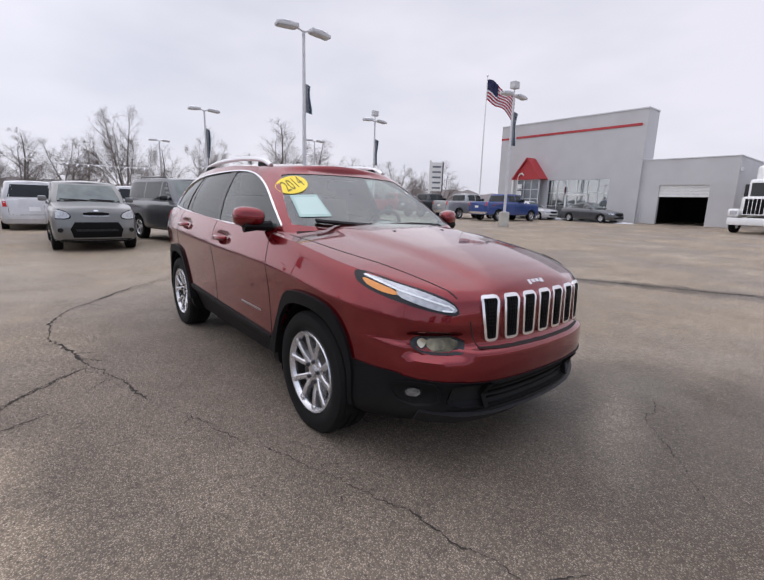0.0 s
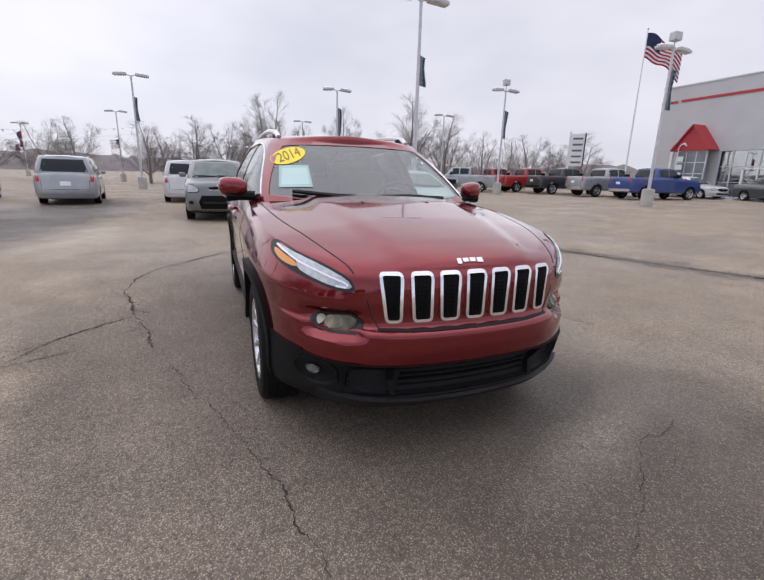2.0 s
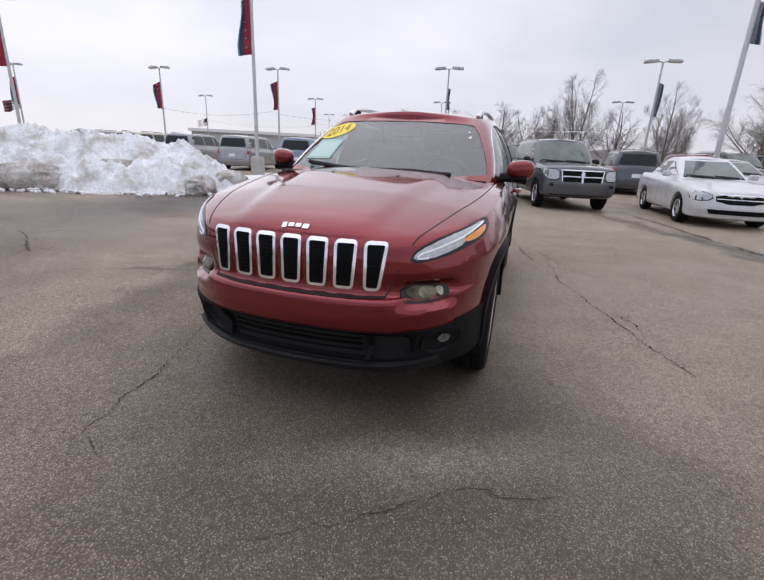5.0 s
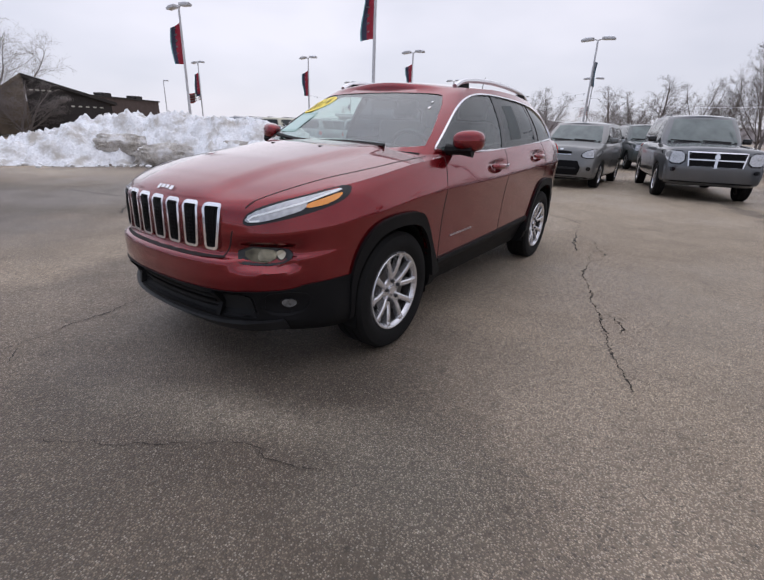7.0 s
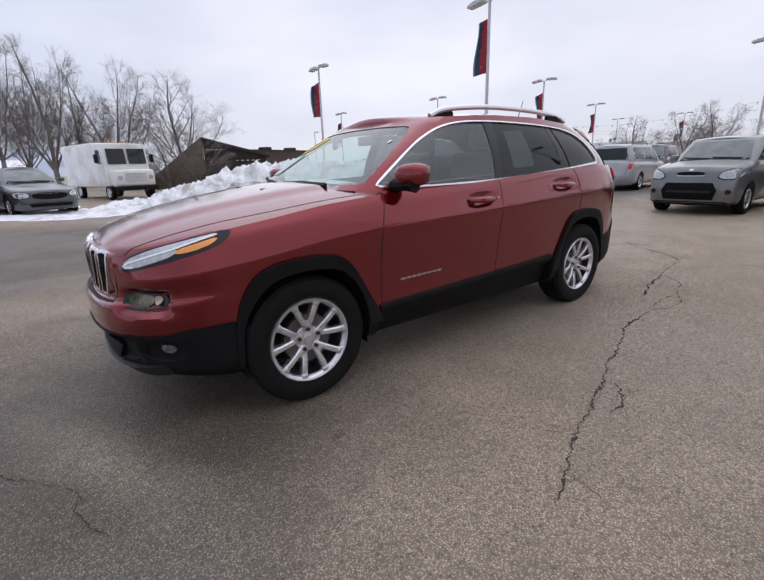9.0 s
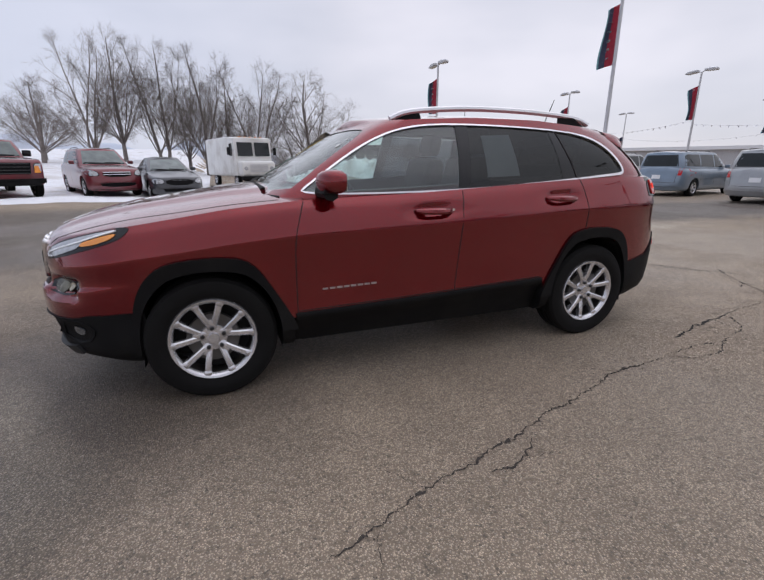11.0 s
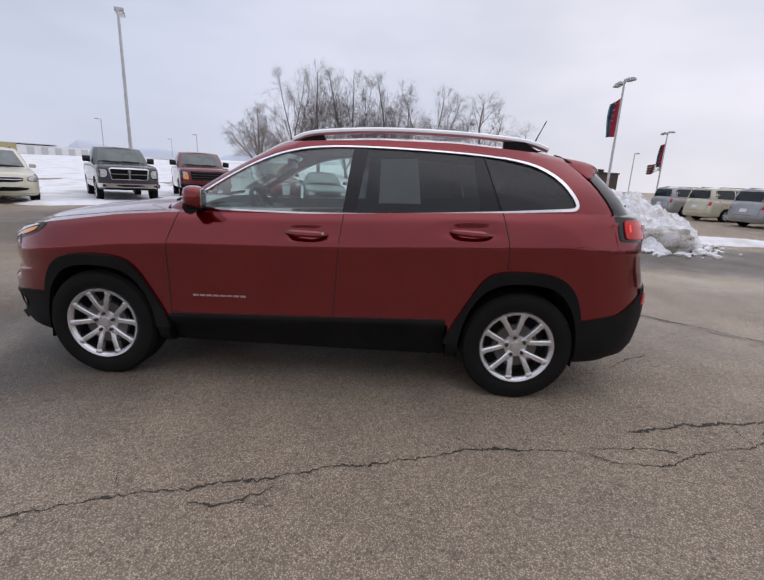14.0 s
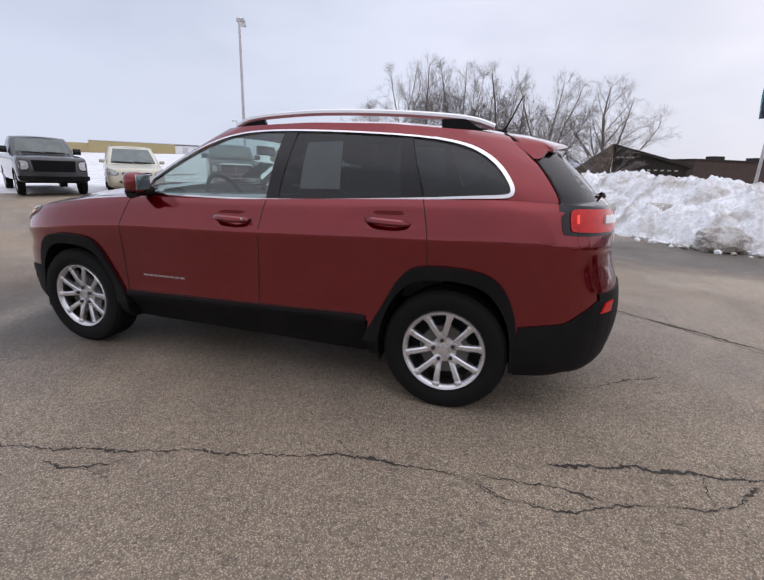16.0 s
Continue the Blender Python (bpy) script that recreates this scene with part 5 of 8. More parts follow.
CRACKS = [
    ([(-4.35, -0.3), (-3.62, -1.07), (-2.74, -1.72), (-2.19, -1.97), (-1.46, -2.04), (-1.05, -1.92), (-0.47, -1.81), (-0.14, -1.66), (0.43, -1.57)], 0.022),
    ([(-0.47, -1.81), (0.0, -2.29), (0.47, -2.5), (0.62, -2.9)], 0.016),
    ([(0.60, -2.62), (0.37, -2.26), (0.24, -1.96)], 0.012),
    ([(0.74, -1.39), (1.11, -1.3), (1.38, -1.2), (1.69, -1.07), (2.11, -0.93), (2.26, -0.88), (2.55, -0.83), (2.9, -0.74)], 0.009),
    ([(2.39, 1.29), (2.5, 1.10), (2.49, 0.93), (2.58, 0.77), (2.72, 0.62), (2.85, 0.45), (2.98, 0.25)], 0.007),
    ([(2.61, 5.18), (2.7, 3.82), (3.01, 2.71), (3.15, 2.32)], 0.022),
    ([(-4.65, -0.22), (-4.28, 0.2), (-3.89, 0.87), (-3.34, 0.93), (-2.89, 1.0), (-2.32, 1.13), (-1.95, 1.24)], 0.02),
    ([(-2.34, 1.36), (-2.14, 1.45), (-2.01, 1.53), (-1.73, 1.56), (-1.55, 1.44), (-1.32, 1.46), (-1.05, 1.48), (-0.69, 1.59), (-0.51, 1.65), (-0.18, 1.74), (0.02, 1.82), (0.27, 1.9), (0.54, 1.97), (0.83, 2.09), (1.05, 2.17)], 0.015),
    ([(-3.89, 0.87), (-4.14, 2.05), (-4.3, 3.4)], 0.014),
    ([(0.27, 2.01), (0.11, 2.0), (-0.06, 1.86)], 0.010),
    ([(-2.69, -1.71), (-3.31, -1.23), (-3.99, -0.56), (-4.8, 0.3)], 0.012),
    ([(-1.98, 0.42), (-2.32, 0.24), (-2.78, -0.1)], 0.014),
    ([(0.9, -3.3), (0.67, -2.98), (0.49, -2.67), (0.14, -2.39), (-0.27, -2.05), (-0.45, -1.82)], 0.012),
    ([(-1.6, 1.42), (-1.9, 1.40), (-2.2, 1.39)], 0.010),
    ([(-2.34, 1.36), (-2.60, 1.30), (-2.80, 1.12), (-2.90, 1.0)], 0.014),
    ([(0.12, -7.3), (-0.05, -6.3), (-0.21, -5.75), (-0.13, -5.38), (0.20, -4.85), (0.39, -4.6), (0.56, -4.25)], 0.030),
    ([(-0.13, -5.38), (-0.50, -5.10), (-1.1, -4.7)], 0.016),
]
for i, (line, w) in enumerate(CRACKS):
    tagged(part("asphalt_crack", crack(line, w * 1.2, i, 0.03), CRACK, None), "ragged dark crack in the grey asphalt", "crack", "cracks in the asphalt", "structure")
seam = crack([(-9.5, 3.5), (-7.5, 4.0), (-4.7, 4.5), (-2.25, 5.2), (-0.8, 5.9), (0.8, 6.6), (2.5, 7.2), (6, 8.2), (11, 9.8)], 0.10, 77, 0.06, False)
tagged(part("pavement_joint", seam, CRACK, None), "long dark joint between two asphalt lanes", "joint", kind="structure")

# ---- snow ----
def snow_heap(name, outline_fn, x0, x1, y0, y1, step, height, seed, mat, label, group=""):
    """A lumpy heap over a rectangle, its shape from outline_fn (below 0 outside the rim, and the share of the height)."""
    bm = bmesh.new()
    nx, ny = int((x1 - x0) / step), int((y1 - y0) / step)
    off = Vector((seed * 7.3, seed * 3.1, seed))
    g = {}
    for j in range(ny + 1):
        for i in range(nx + 1):
            x, y = x0 + i * step, y0 + j * step
            e, share = outline_fn(x, y)
            p = Vector((x, y, 0))
            e += 0.22 * noise.noise(p * 0.8 + off) + 0.10 * noise.noise(p * 2.1 + off)
            if e < -0.3:
                continue
            top = height * share
            h = top * min(1.0, max(0.0, e) * 1.45) ** 0.75
            billow = lambda f, q: abs(noise.noise(Vector((x, y, h * 0.8)) * f + off + Vector((0, 0, q))))
            lump = 0.26 * billow(0.7, 1) + 0.17 * billow(1.7, 2) + 0.10 * billow(4.0, 3) + 0.06 * billow(8.5, 4) - 0.20
            if height > 0.5:
                for f, amp in ((1.3, 0.13), (3.4, 0.085), (6.0, 0.065), (10.5, 0.04)):
                    d = noise.voronoi(Vector((x, y, h * 0.9)) * f + off)[0]
                    lump += amp * min(1.0, 2.2 * (d[1] - d[0]))
            k = min(1.0, h / (0.25 * height + 1e-6)) * min(1.0, height)
            sl = 0.5 * step
            g[i, j] = bm.verts.new((x + sl * noise.noise(Vector((x * 3, y * 3, 5))), y + sl * noise.noise(Vector((x * 3, y * 3, 6))), ground_z(x, y) - 0.02 + 0.12 * min(0.0, e) + max(0.0, h + lump * k)))
    for i, j in list(g):
        q = [(i, j), (i + 1, j), (i + 1, j + 1), (i, j + 1)]
        if all(c in g for c in q):
            bm.faces.new([g[c] for c in q])
    ob = part(name, bm, mat, None)
    return tagged(ob, label, "snow", group)


def ridge(points, half):
    """For points (x, y, share of height): 1 along the line and 0 at a distance of half, and the share there."""
    pts = [(*p, 1.0)[:3] for p in points]
    segs = [(Vector(a[:2]), Vector(b[:2]), a[2], b[2]) for a, b in zip(pts, pts[1:])]

    def f(x, y):
        p = Vector((x, y))
        best, share = 9.0, 1.0
        for a, b, s0, s1 in segs:
            t = max(0, min(1, (p - a).dot(b - a) / (b - a).length_squared))
            d = (p - a.lerp(b, t)).length
            if d < best:
                best, share = d, s0 + (s1 - s0) * t
        return 1 - best / half, share
    return f


snow_heap("snowbank", ridge([(-6.45, -8.9, 0.85), (-6.1, -9.8, 1.0), (-5.4, -11.4, 1.0), (-4.3, -12.6, 0.98), (-3.0, -13.5, 0.85), (-1.7, -14.3, 0.50), (-0.4, -15.0, 0.20), (1.6, -14.4, 0.07)], 2.1), -12.9, 3.6, -17.6, -6, 0.06, 1.30, 3, SNOW_DIRTY, "tall ploughed pile of dirty white snow on the asphalt")
snow_heap("snowbank", ridge([(-8.4, -9.6), (-11.0, -9.7), (-12.6, -9.0), (-13.6, -9.7)], 0.75), -15, -7.0, -11.5, -7.6, 0.12, 0.16, 5, SNOW, "low flat patch of snow round a lamp base")
snow_heap("snowbank", ridge([(0.9, -15.2), (3.0, -14.2), (6.0, -14.2), (8.6, -13.0), (11.0, -10.4)], 0.9), -0.5, 12.5, -16.5, -9, 0.12, 0.13, 6, SNOW, "thin strip of snow in front of parked cars")


def snow_chunks():
    """Loose lumps of ploughed snow along the foot of the pile."""
    rnd = random.Random(4)
    path = [(-8.7, -9.4), (-8.3, -7.9), (-7.4, -6.95), (-6.4, -6.7), (-5.2, -7.3), (-4.3, -9.0), (-3.4, -10.5), (-2.4, -11.8), (-1.2, -12.7), (0.0, -13.6)]
    bms = []
    for k in range(1100):
        u = rnd.uniform(0, len(path) - 1.001)
        a, b = Vector(path[int(u)]), Vector(path[int(u) + 1])
        p = a.lerp(b, u % 1) + Vector((rnd.gauss(0, 0.28), rnd.gauss(0.0, 0.30)))
        r = rnd.uniform(0.012, 0.055) if k % 4 == 0 else rnd.uniform(0.015, 0.085)
        c = bmesh.new()
        bmesh.ops.create_icosphere(c, subdivisions=1, radius=r)
        for v in c.verts:
            v.co = Vector((v.co.x * rnd.uniform(0.8, 1.3), v.co.y * rnd.uniform(0.8, 1.3), v.co.z * rnd.uniform(0.6, 0.9))) + Vector((p.x, p.y, ground_z(p.x, p.y) + r * 0.4))
        bms.append(c)
    tagged(part("snow_rubble", join(*[c for k, c in enumerate(bms) if k % 4]), SNOW_DIRTY, None), "loose dirty snow lumps along the pile's foot", "snow", kind="stuff")
    grit = material("frozen_grit", (0.16, 0.135, 0.11), 0.95, var=0.3, scale=8, grain=0.3, grain_scale=60)
    tagged(part("grit_rubble", join(*bms[::4]), grit, None), "frozen brown grit and stones in the snow's edge", "grit", kind="stuff")


snow_chunks()


def ice_block(x, y, z, lx, ly, lz, turn, seed, label):
    """A frozen lump of dirty snow, broken and lumpy."""
    bm = bmesh.new()
    bmesh.ops.create_icosphere(bm, subdivisions=4, radius=1.0)
    off = Vector((seed * 4.7, seed * 1.9, 0))
    for v in bm.verts:
        c = v.co.normalized()
        d = noise.voronoi(c * 1.6 + off)[0]
        k = 0.88 + 0.10 * min(1.0, 2.0 * (d[1] - d[0])) + 0.14 * noise.noise(c * 2.2 + off) + 0.09 * noise.noise(c * 6.0 + off) + 0.04 * noise.noise(c * 14.0 + off)
        v.co = Vector((math.copysign(abs(c.x) ** 0.7, c.x) * lx * k, math.copysign(abs(c.y) ** 0.7, c.y) * ly * k, c.z * lz * k))
    ob = part("ice_block", bm, material("gritty_ice", (0.42, 0.39, 0.35), 0.85, var=0.3, scale=2.5, grain=0.35, grain_scale=26, bump=0.7, bump_scale=20, stain=(0.72, 0.72, 0.73), stain_scale=2.8), None, m=pose(x, y, ground_z(x, y) + z, 0, 0, turn))
    tagged(ob, label, "ice", "frozen lumps at the snow pile")


ice_block(-3.75, -10.55, 0.26, 0.98, 0.42, 0.40, -42, 1, "long dark gritty block of frozen snow at the pile's foot")
ice_block(-3.05, -11.75, 0.55, 0.80, 0.50, 0.34, -40, 2, "smooth grey boulder of packed snow in the pile's flank")
ice_block(-5.0, -9.0, 0.42, 0.60, 0.36, 0.40, -55, 5, "broken brown-grey block of frozen snow in the pile's flank")
ice_block(-5.55, -6.95, 0.20, 0.50, 0.32, 0.32, 10, 3, "grey gritty block of frozen snow at the pile's foot")
ice_block(-6.85, -7.0, 0.24, 0.62, 0.34, 0.36, -6, 4, "brown gritty block of frozen snow at the pile's foot")


def field_z(x, y):
    return ground_z(x, y) + 0.04 + 0.10 * noise.noise(Vector((x * 0.25, y * 0.25, 3)))


def snow_field():
    """The white field behind the row of trucks, to the horizon, with a ragged front edge."""
    bm = bmesh.new()
    xs = [1.5 + 0.5 * i for i in range(60)] + [32, 35, 39, 44, 50, 58, 68, 80, 100, 130, 180, 260, 400]
    grid = {}
    for i, x in enumerate(xs):
        edge = -15.2 + 1.0 * max(0, x - 8) + 0.7 * noise.noise(Vector((x * 0.5, 0, 9)))
        for j in range(26):
            y = edge - (0.4 * j + 0.004 * j ** 3.2 + 0.02 * j ** 2.2)
            grid[i, j] = bm.verts.new((x, y, field_z(x, y) if j else ground_z(x, y) - 0.02))
    for i in range(len(xs) - 1):
        for j in range(25):
            bm.faces.new((grid[i, j], grid[i, j + 1], grid[i + 1, j + 1], grid[i + 1, j]))
    bmesh.ops.recalc_face_normals(bm, faces=bm.faces[:])
    return tagged(part("snow_field", bm, SNOW, None), "open field under white snow behind the parked trucks", "snow", kind="structure")


snow_field()

# ---- other vehicles ----
TRUCK_LEVELS = [(0, 0.10, 0.05, 0.05), (0.05, 0.03, 0.02, 0.02), (0.16, 0.008, 0.0, 0.0), (0.5, 0.0, 0.0, 0.0), (0.80, 0.004, 0.012, 0.004), (0.93, 0.018, 0.03, 0.012), (1.0, 0.05, 0.07, 0.025)]
LEVELS = [(0, 0.13, 0.14, 0.14), (0.06, 0.05, 0.06, 0.06), (0.16, 0.02, 0.02, 0.02), (0.30, 0.012, 0.0, 0.0), (0.48, 0.008, 0.0, 0.01), (0.62, 0.0, 0.02, 0.03), (0.78, 0.008, 0.035, 0.05), (0.90, 0.03, 0.05, 0.07), (1.0, 0.085, 0.09, 0.10)]


def car_spec(L, W, wb, foh, nose, hood, belt, tail, roof, wsb, wst, rwt, rwb, cw=0.90, tw=0.70, tubs=(), crown=0.05, square=0.0, rr=0.34, zb=0.22):
    xf = wb / 2 + foh
    xr = xf - L
    w = W / 2
    q = square
    cb, ct = w * cw, w * tw
    return dict(
        xf=xf, xr=xr, w=w, wb=wb, rr=rr, nose=nose, belt=belt, roofz=roof, wsb=wsb, wst=wst, rwt=rwt, rwb=rwb, cb=cb, ct=ct, tail=tail, zb=zb, rows=16, crown=crown, tubs=tubs, levels=LEVELS,
        plan=[(xf, 0), (xf - 0.015, 0.3 * w), (xf - 0.06 + 0.03 * q, 0.56 * w), (xf - 0.17 + 0.09 * q, 0.79 * w), (xf - 0.38 + 0.2 * q, 0.93 * w), (xf - 0.75, 0.985 * w), (0.9, w), (0, w), (-0.9, w), (xr + 0.6, 0.985 * w), (xr + 0.26 - 0.1 * q, 0.945 * w), (xr + 0.10, 0.80 * w), (xr + 0.02, 0.5 * w), (xr, 0)],
        shoulder=[(xf + 0.1, nose), (xf - 0.35, nose + 0.05), (wsb, hood), (wsb - 0.5, belt), (rwb + 0.4, tail), (xr - 0.1, tail)],
        cab_base=[(wsb, 0), (wsb - 0.02, 0.4 * cb), (wsb - 0.07, 0.7 * cb), (wsb - 0.15, 0.88 * cb), (wsb - 0.30, 0.97 * cb), (wsb - 0.7, cb), ((wsb + rwb) / 2, cb), (rwb + 0.7, cb), (rwb + 0.25, 0.96 * cb), (rwb + 0.08, 0.82 * cb), (rwb + 0.01, 0.5 * cb), (rwb, 0)],
        cab_top=[(wst, 0), (wst - 0.01, 0.4 * ct), (wst - 0.04, 0.7 * ct), (wst - 0.09, 0.88 * ct), (wst - 0.18, 0.97 * ct), (wst - 0.45, ct), ((wst + rwt) / 2, ct), (rwt + 0.45, ct), (rwt + 0.16, 0.96 * ct), (rwt + 0.05, 0.82 * ct), (rwt + 0.01, 0.5 * ct), (rwt, 0)],
        roof=[(wst + 0.1, roof - 0.05), (wst - 0.4, roof), (rwt + 0.5, roof), (rwt - 0.1, roof - 0.05)],
    )


KINDS = dict(
    minivan=car_spec(5.14, 1.96, 3.08, 0.95, 0.86, 1.03, 1.06, 1.10, 1.70, 1.38, 0.45, -2.40, -2.52, 0.93, 0.74, rr=0.335),
    hatchback=car_spec(4.10, 1.79, 2.55, 0.84, 0.96, 1.10, 1.10, 1.16, 1.62, 1.05, 0.38, -1.86, -2.00, 0.92, 0.76, square=0.8, rr=0.33),
    utility=car_spec(5.08, 1.93, 3.03, 0.92, 1.06, 1.18, 1.18, 1.20, 1.84, 0.90, 0.25, -2.40, -2.52, 0.92, 0.74, square=1.0, rr=0.37, zb=0.34),
    crossover=car_spec(4.77, 1.84, 2.86, 0.93, 0.92, 1.06, 1.10, 1.16, 1.68, 1.05, 0.20, -1.95, -2.20, 0.90, 0.70, rr=0.35),
    sedan=car_spec(4.84, 1.80, 2.77, 0.96, 0.74, 0.94, 0.97, 1.03, 1.47, 0.98, 0.02, -1.05, -1.75, 0.88, 0.64, rr=0.32, zb=0.19),
    pickup=car_spec(5.82, 2.02, 3.56, 1.0, 1.20, 1.32, 1.33, 1.33, 1.93, 1.12, 0.55, -1.00, -1.10, 0.95, 0.79, tubs=((-2.85, -1.17, 0.84, 0.80),), square=1.0, rr=0.41, zb=0.42, crown=0.03),
)
KINDS["pickup"]["levels"] = TRUCK_LEVELS
CAR_TEMPLATES = {}


def clip_x(poly, x0, x1):
    """The part of a side outline between two x."""
    for lim, keep in ((x0, 1), (x1, -1)):
        q = []
        for a, b in zip(poly, poly[1:] + poly[:1]):
            ia, ib = (a[0] - lim) * keep >= 0, (b[0] - lim) * keep >= 0
            if ia:
                q.append(a)
            if ia != ib:
                t = (lim - a[0]) / (b[0] - a[0])
                q.append((lim, a[1] + (b[1] - a[1]) * t))
        poly = q
    return poly


def vehicle(kind, paint, label, category, x, y, heading, group="", grille="plain", name=None):
    key = (kind, paint.name, grille)
    m = pose(x, y, ground_z(x, y), 0, 0, heading)
    if key in CAR_TEMPLATES:
        c = copy_thing(CAR_TEMPLATES[key], m)
        tagged(c, label, category, group)
        return c
    s = KINDS[kind]
    car = thing(name or {"minivan": "minivan", "hatchback": "hatchback_car", "utility": "utility_vehicle", "crossover": "crossover_car", "sedan": "sedan_car", "pickup": "pickup_truck"}[kind], label, category, group, m)
    CAR_TEMPLATES[key] = car
    low = lower_shell(s, 44)
    lt = tree_of(low)
    cab = cabin_shell(s, 40)
    ct = tree_of(cab)
    r = s["rr"] * 1.16
    wells = []
    for cx in (s["wb"] / 2, -s["wb"] / 2):
        arc = [(cx + r * math.cos(a), s["rr"] + r * math.sin(a)) for a in np.linspace(math.pi, 0, 12)] + [(cx + r, 0.1), (cx - r, 0.1)]
        wells += [prism(arc, "side", s["w"] * 0.66, 1.3), prism(arc, "side", -1.3, -s["w"] * 0.66)]
    part("body", cut(low, *wells), paint, car)
    part("cabin", cab, paint, car)

    def pair(nm, bm, mat, lab=""):
        o = mirrored(bm)
        part(nm, bm, mat, car, lab)
        part(nm, o, mat, car, lab)

    w, belt, roof, nose, xf, xr, tail = s["w"], s["belt"], s["roofz"], s["nose"], s["xf"], s["xr"], s["tail"]
    wsb, wst, rwt, rwb, cb, ctop = s["wsb"], s["wst"], s["rwt"], s["rwb"], s["cb"], s["ct"]
    win = [(wsb - 0.34, belt + 0.05), (wst - 0.12, roof - 0.12), (wst - 0.32, roof - 0.085), (rwt + 0.34, roof - 0.095), (rwt + 0.16, roof - 0.15), (rwb + 0.24, tail + 0.07)]
    splits = {"minivan": (-0.05, -1.15), "hatchback": (0.02, -0.95), "utility": (-0.12, -1.15), "crossover": (-0.15, -1.05), "sedan": (-0.22,), "pickup": (-0.10,)}[kind]
    edges = [99.0, *splits, -99.0]
    for a, b in zip(edges, edges[1:]):
        pair("side_window", skin(ct, clip_x(win, b + 0.035, a - 0.035), "side", 0.003, 0.006, 0.12), DARKPANE, "dark side window")
        if abs(a) < 50:
            pair("door_gap", strip(lt, [(a, belt - 0.01), (a + 0.02, 0.36)], 0.012, "side", 0.001, 0.006, False, 0.1), SEAM)
    pair("door_gap", strip(lt, [(wsb - 0.42, belt - 0.02), (wsb - 0.45, 0.5)], 0.012, "side", 0.001, 0.006, False, 0.1), SEAM)
    part("windscreen", skin(ct, [(-cb * 0.83, belt + 0.04), (cb * 0.83, belt + 0.04), (ctop * 0.84, roof - 0.075), (-ctop * 0.84, roof - 0.075)], "front", 0.003, 0.006, 0.1), SKYPANE, car, "grey-green windscreen with the sky's pale reflection painted in")
    for y0, y1 in ((-0.74, -0.06), (0.0, 0.66)):
        part("wiper", strip(ct, [(cb * y0, belt + 0.085), (cb * y1, belt + 0.062)], 0.022, "front", 0.012, 0.012, False, 0.2), BLACK_PLASTIC, car)
    part("cowl", strip(ct, [(-cb * 0.80, belt + 0.045), (cb * 0.80, belt + 0.045)], 0.035, "front", 0.006, 0.012, False, 0.2), BLACK_PLASTIC, car)
    part("rear_window", skin(ct, [(-cb * 0.78, tail + 0.06), (cb * 0.78, tail + 0.06), (ctop * 0.82, roof - 0.11), (-ctop * 0.82, roof - 0.11)], "rear", 0.003, 0.006, 0.1), DARKPANE, car, "dark rear window")
    mw, mh = (0.20, 0.22) if kind == "pickup" else (0.13, 0.13)
    for side in (1, -1):
        shape = {"hatchback": ((0.55, -0.13), (0.62, -0.20), (0.91, -0.19), (0.96, -0.05), (0.84, 0.0), (0.66, -0.04)), "pickup": ((0.68, -0.36), (0.90, -0.36), (0.95, -0.12), (0.86, -0.08), (0.67, -0.10)), "utility": ((0.60, -0.27), (0.90, -0.26), (0.96, -0.05), (0.90, -0.02), (0.61, -0.03)), "sedan": ((0.55, -0.14), (0.90, -0.18), (0.93, 0.0), (0.62, -0.01))}.get(kind, ((0.60, -0.17), (0.92, -0.17), (0.97, 0.0), (0.88, 0.03), (0.64, -0.04)))
        hl = rounded([(side * w * a, nose + b) for a, b in shape], 1)
        mid = (sum(p[0] for p in hl) / len(hl), sum(p[1] for p in hl) / len(hl))
        bez = [(mid[0] + (p[0] - mid[0]) * 1.14, mid[1] + (p[1] - mid[1]) * 1.22) for p in hl]
        lamp = part("headlight", skin(lt, hl, "front", 0.008, 0.02, 0.08), LENS, car, "clear headlight")
        part("headlight_bezel", skin(lt, bez, "front", 0.004, 0.02, 0.08), GLOSS_BLACK, lamp)
        bulb = [(mid[0] + 0.042 * math.cos(a), mid[1] + 0.036 * math.sin(a)) for a in np.linspace(0, 2 * math.pi, 12, False)]
        part("headlight_bowl", skin(lt, bulb, "front", 0.012, 0.01, 0.08), material("dim_reflector", (0.45, 0.46, 0.47), 0.35, metal=0.6, var=0.2, scale=20), lamp)
        tall = kind in ("minivan", "utility", "crossover", "pickup", "hatchback")
        z0, z1 = (tail - 0.28, tail - 0.01) if tall else (tail - 0.24, tail - 0.08)
        part("tail_light", skin(lt, [(side * w * 0.76, z0), (side * w * 0.985, z0), (side * w * 0.985, z1), (side * w * 0.78, z1)], "rear", 0.008, 0.02, 0.08), TAIL, car, "red tail light")
        mir = box(wsb - 0.62, wsb - 0.48, side * (w * 0.95), side * (w + mw), belt + 0.03, belt + 0.03 + mh, 0.03, 2) if side > 0 else box(wsb - 0.62, wsb - 0.48, -(w + mw), -(w * 0.95), belt + 0.03, belt + 0.03 + mh, 0.03, 2)
        part("side_mirror", mir, GLOSS_BLACK if kind in ("utility", "pickup") else paint, car)
    gw = w * {"pickup": 0.60, "sedan": 0.52, "utility": 0.55, "hatchback": 0.30}.get(kind, 0.5)
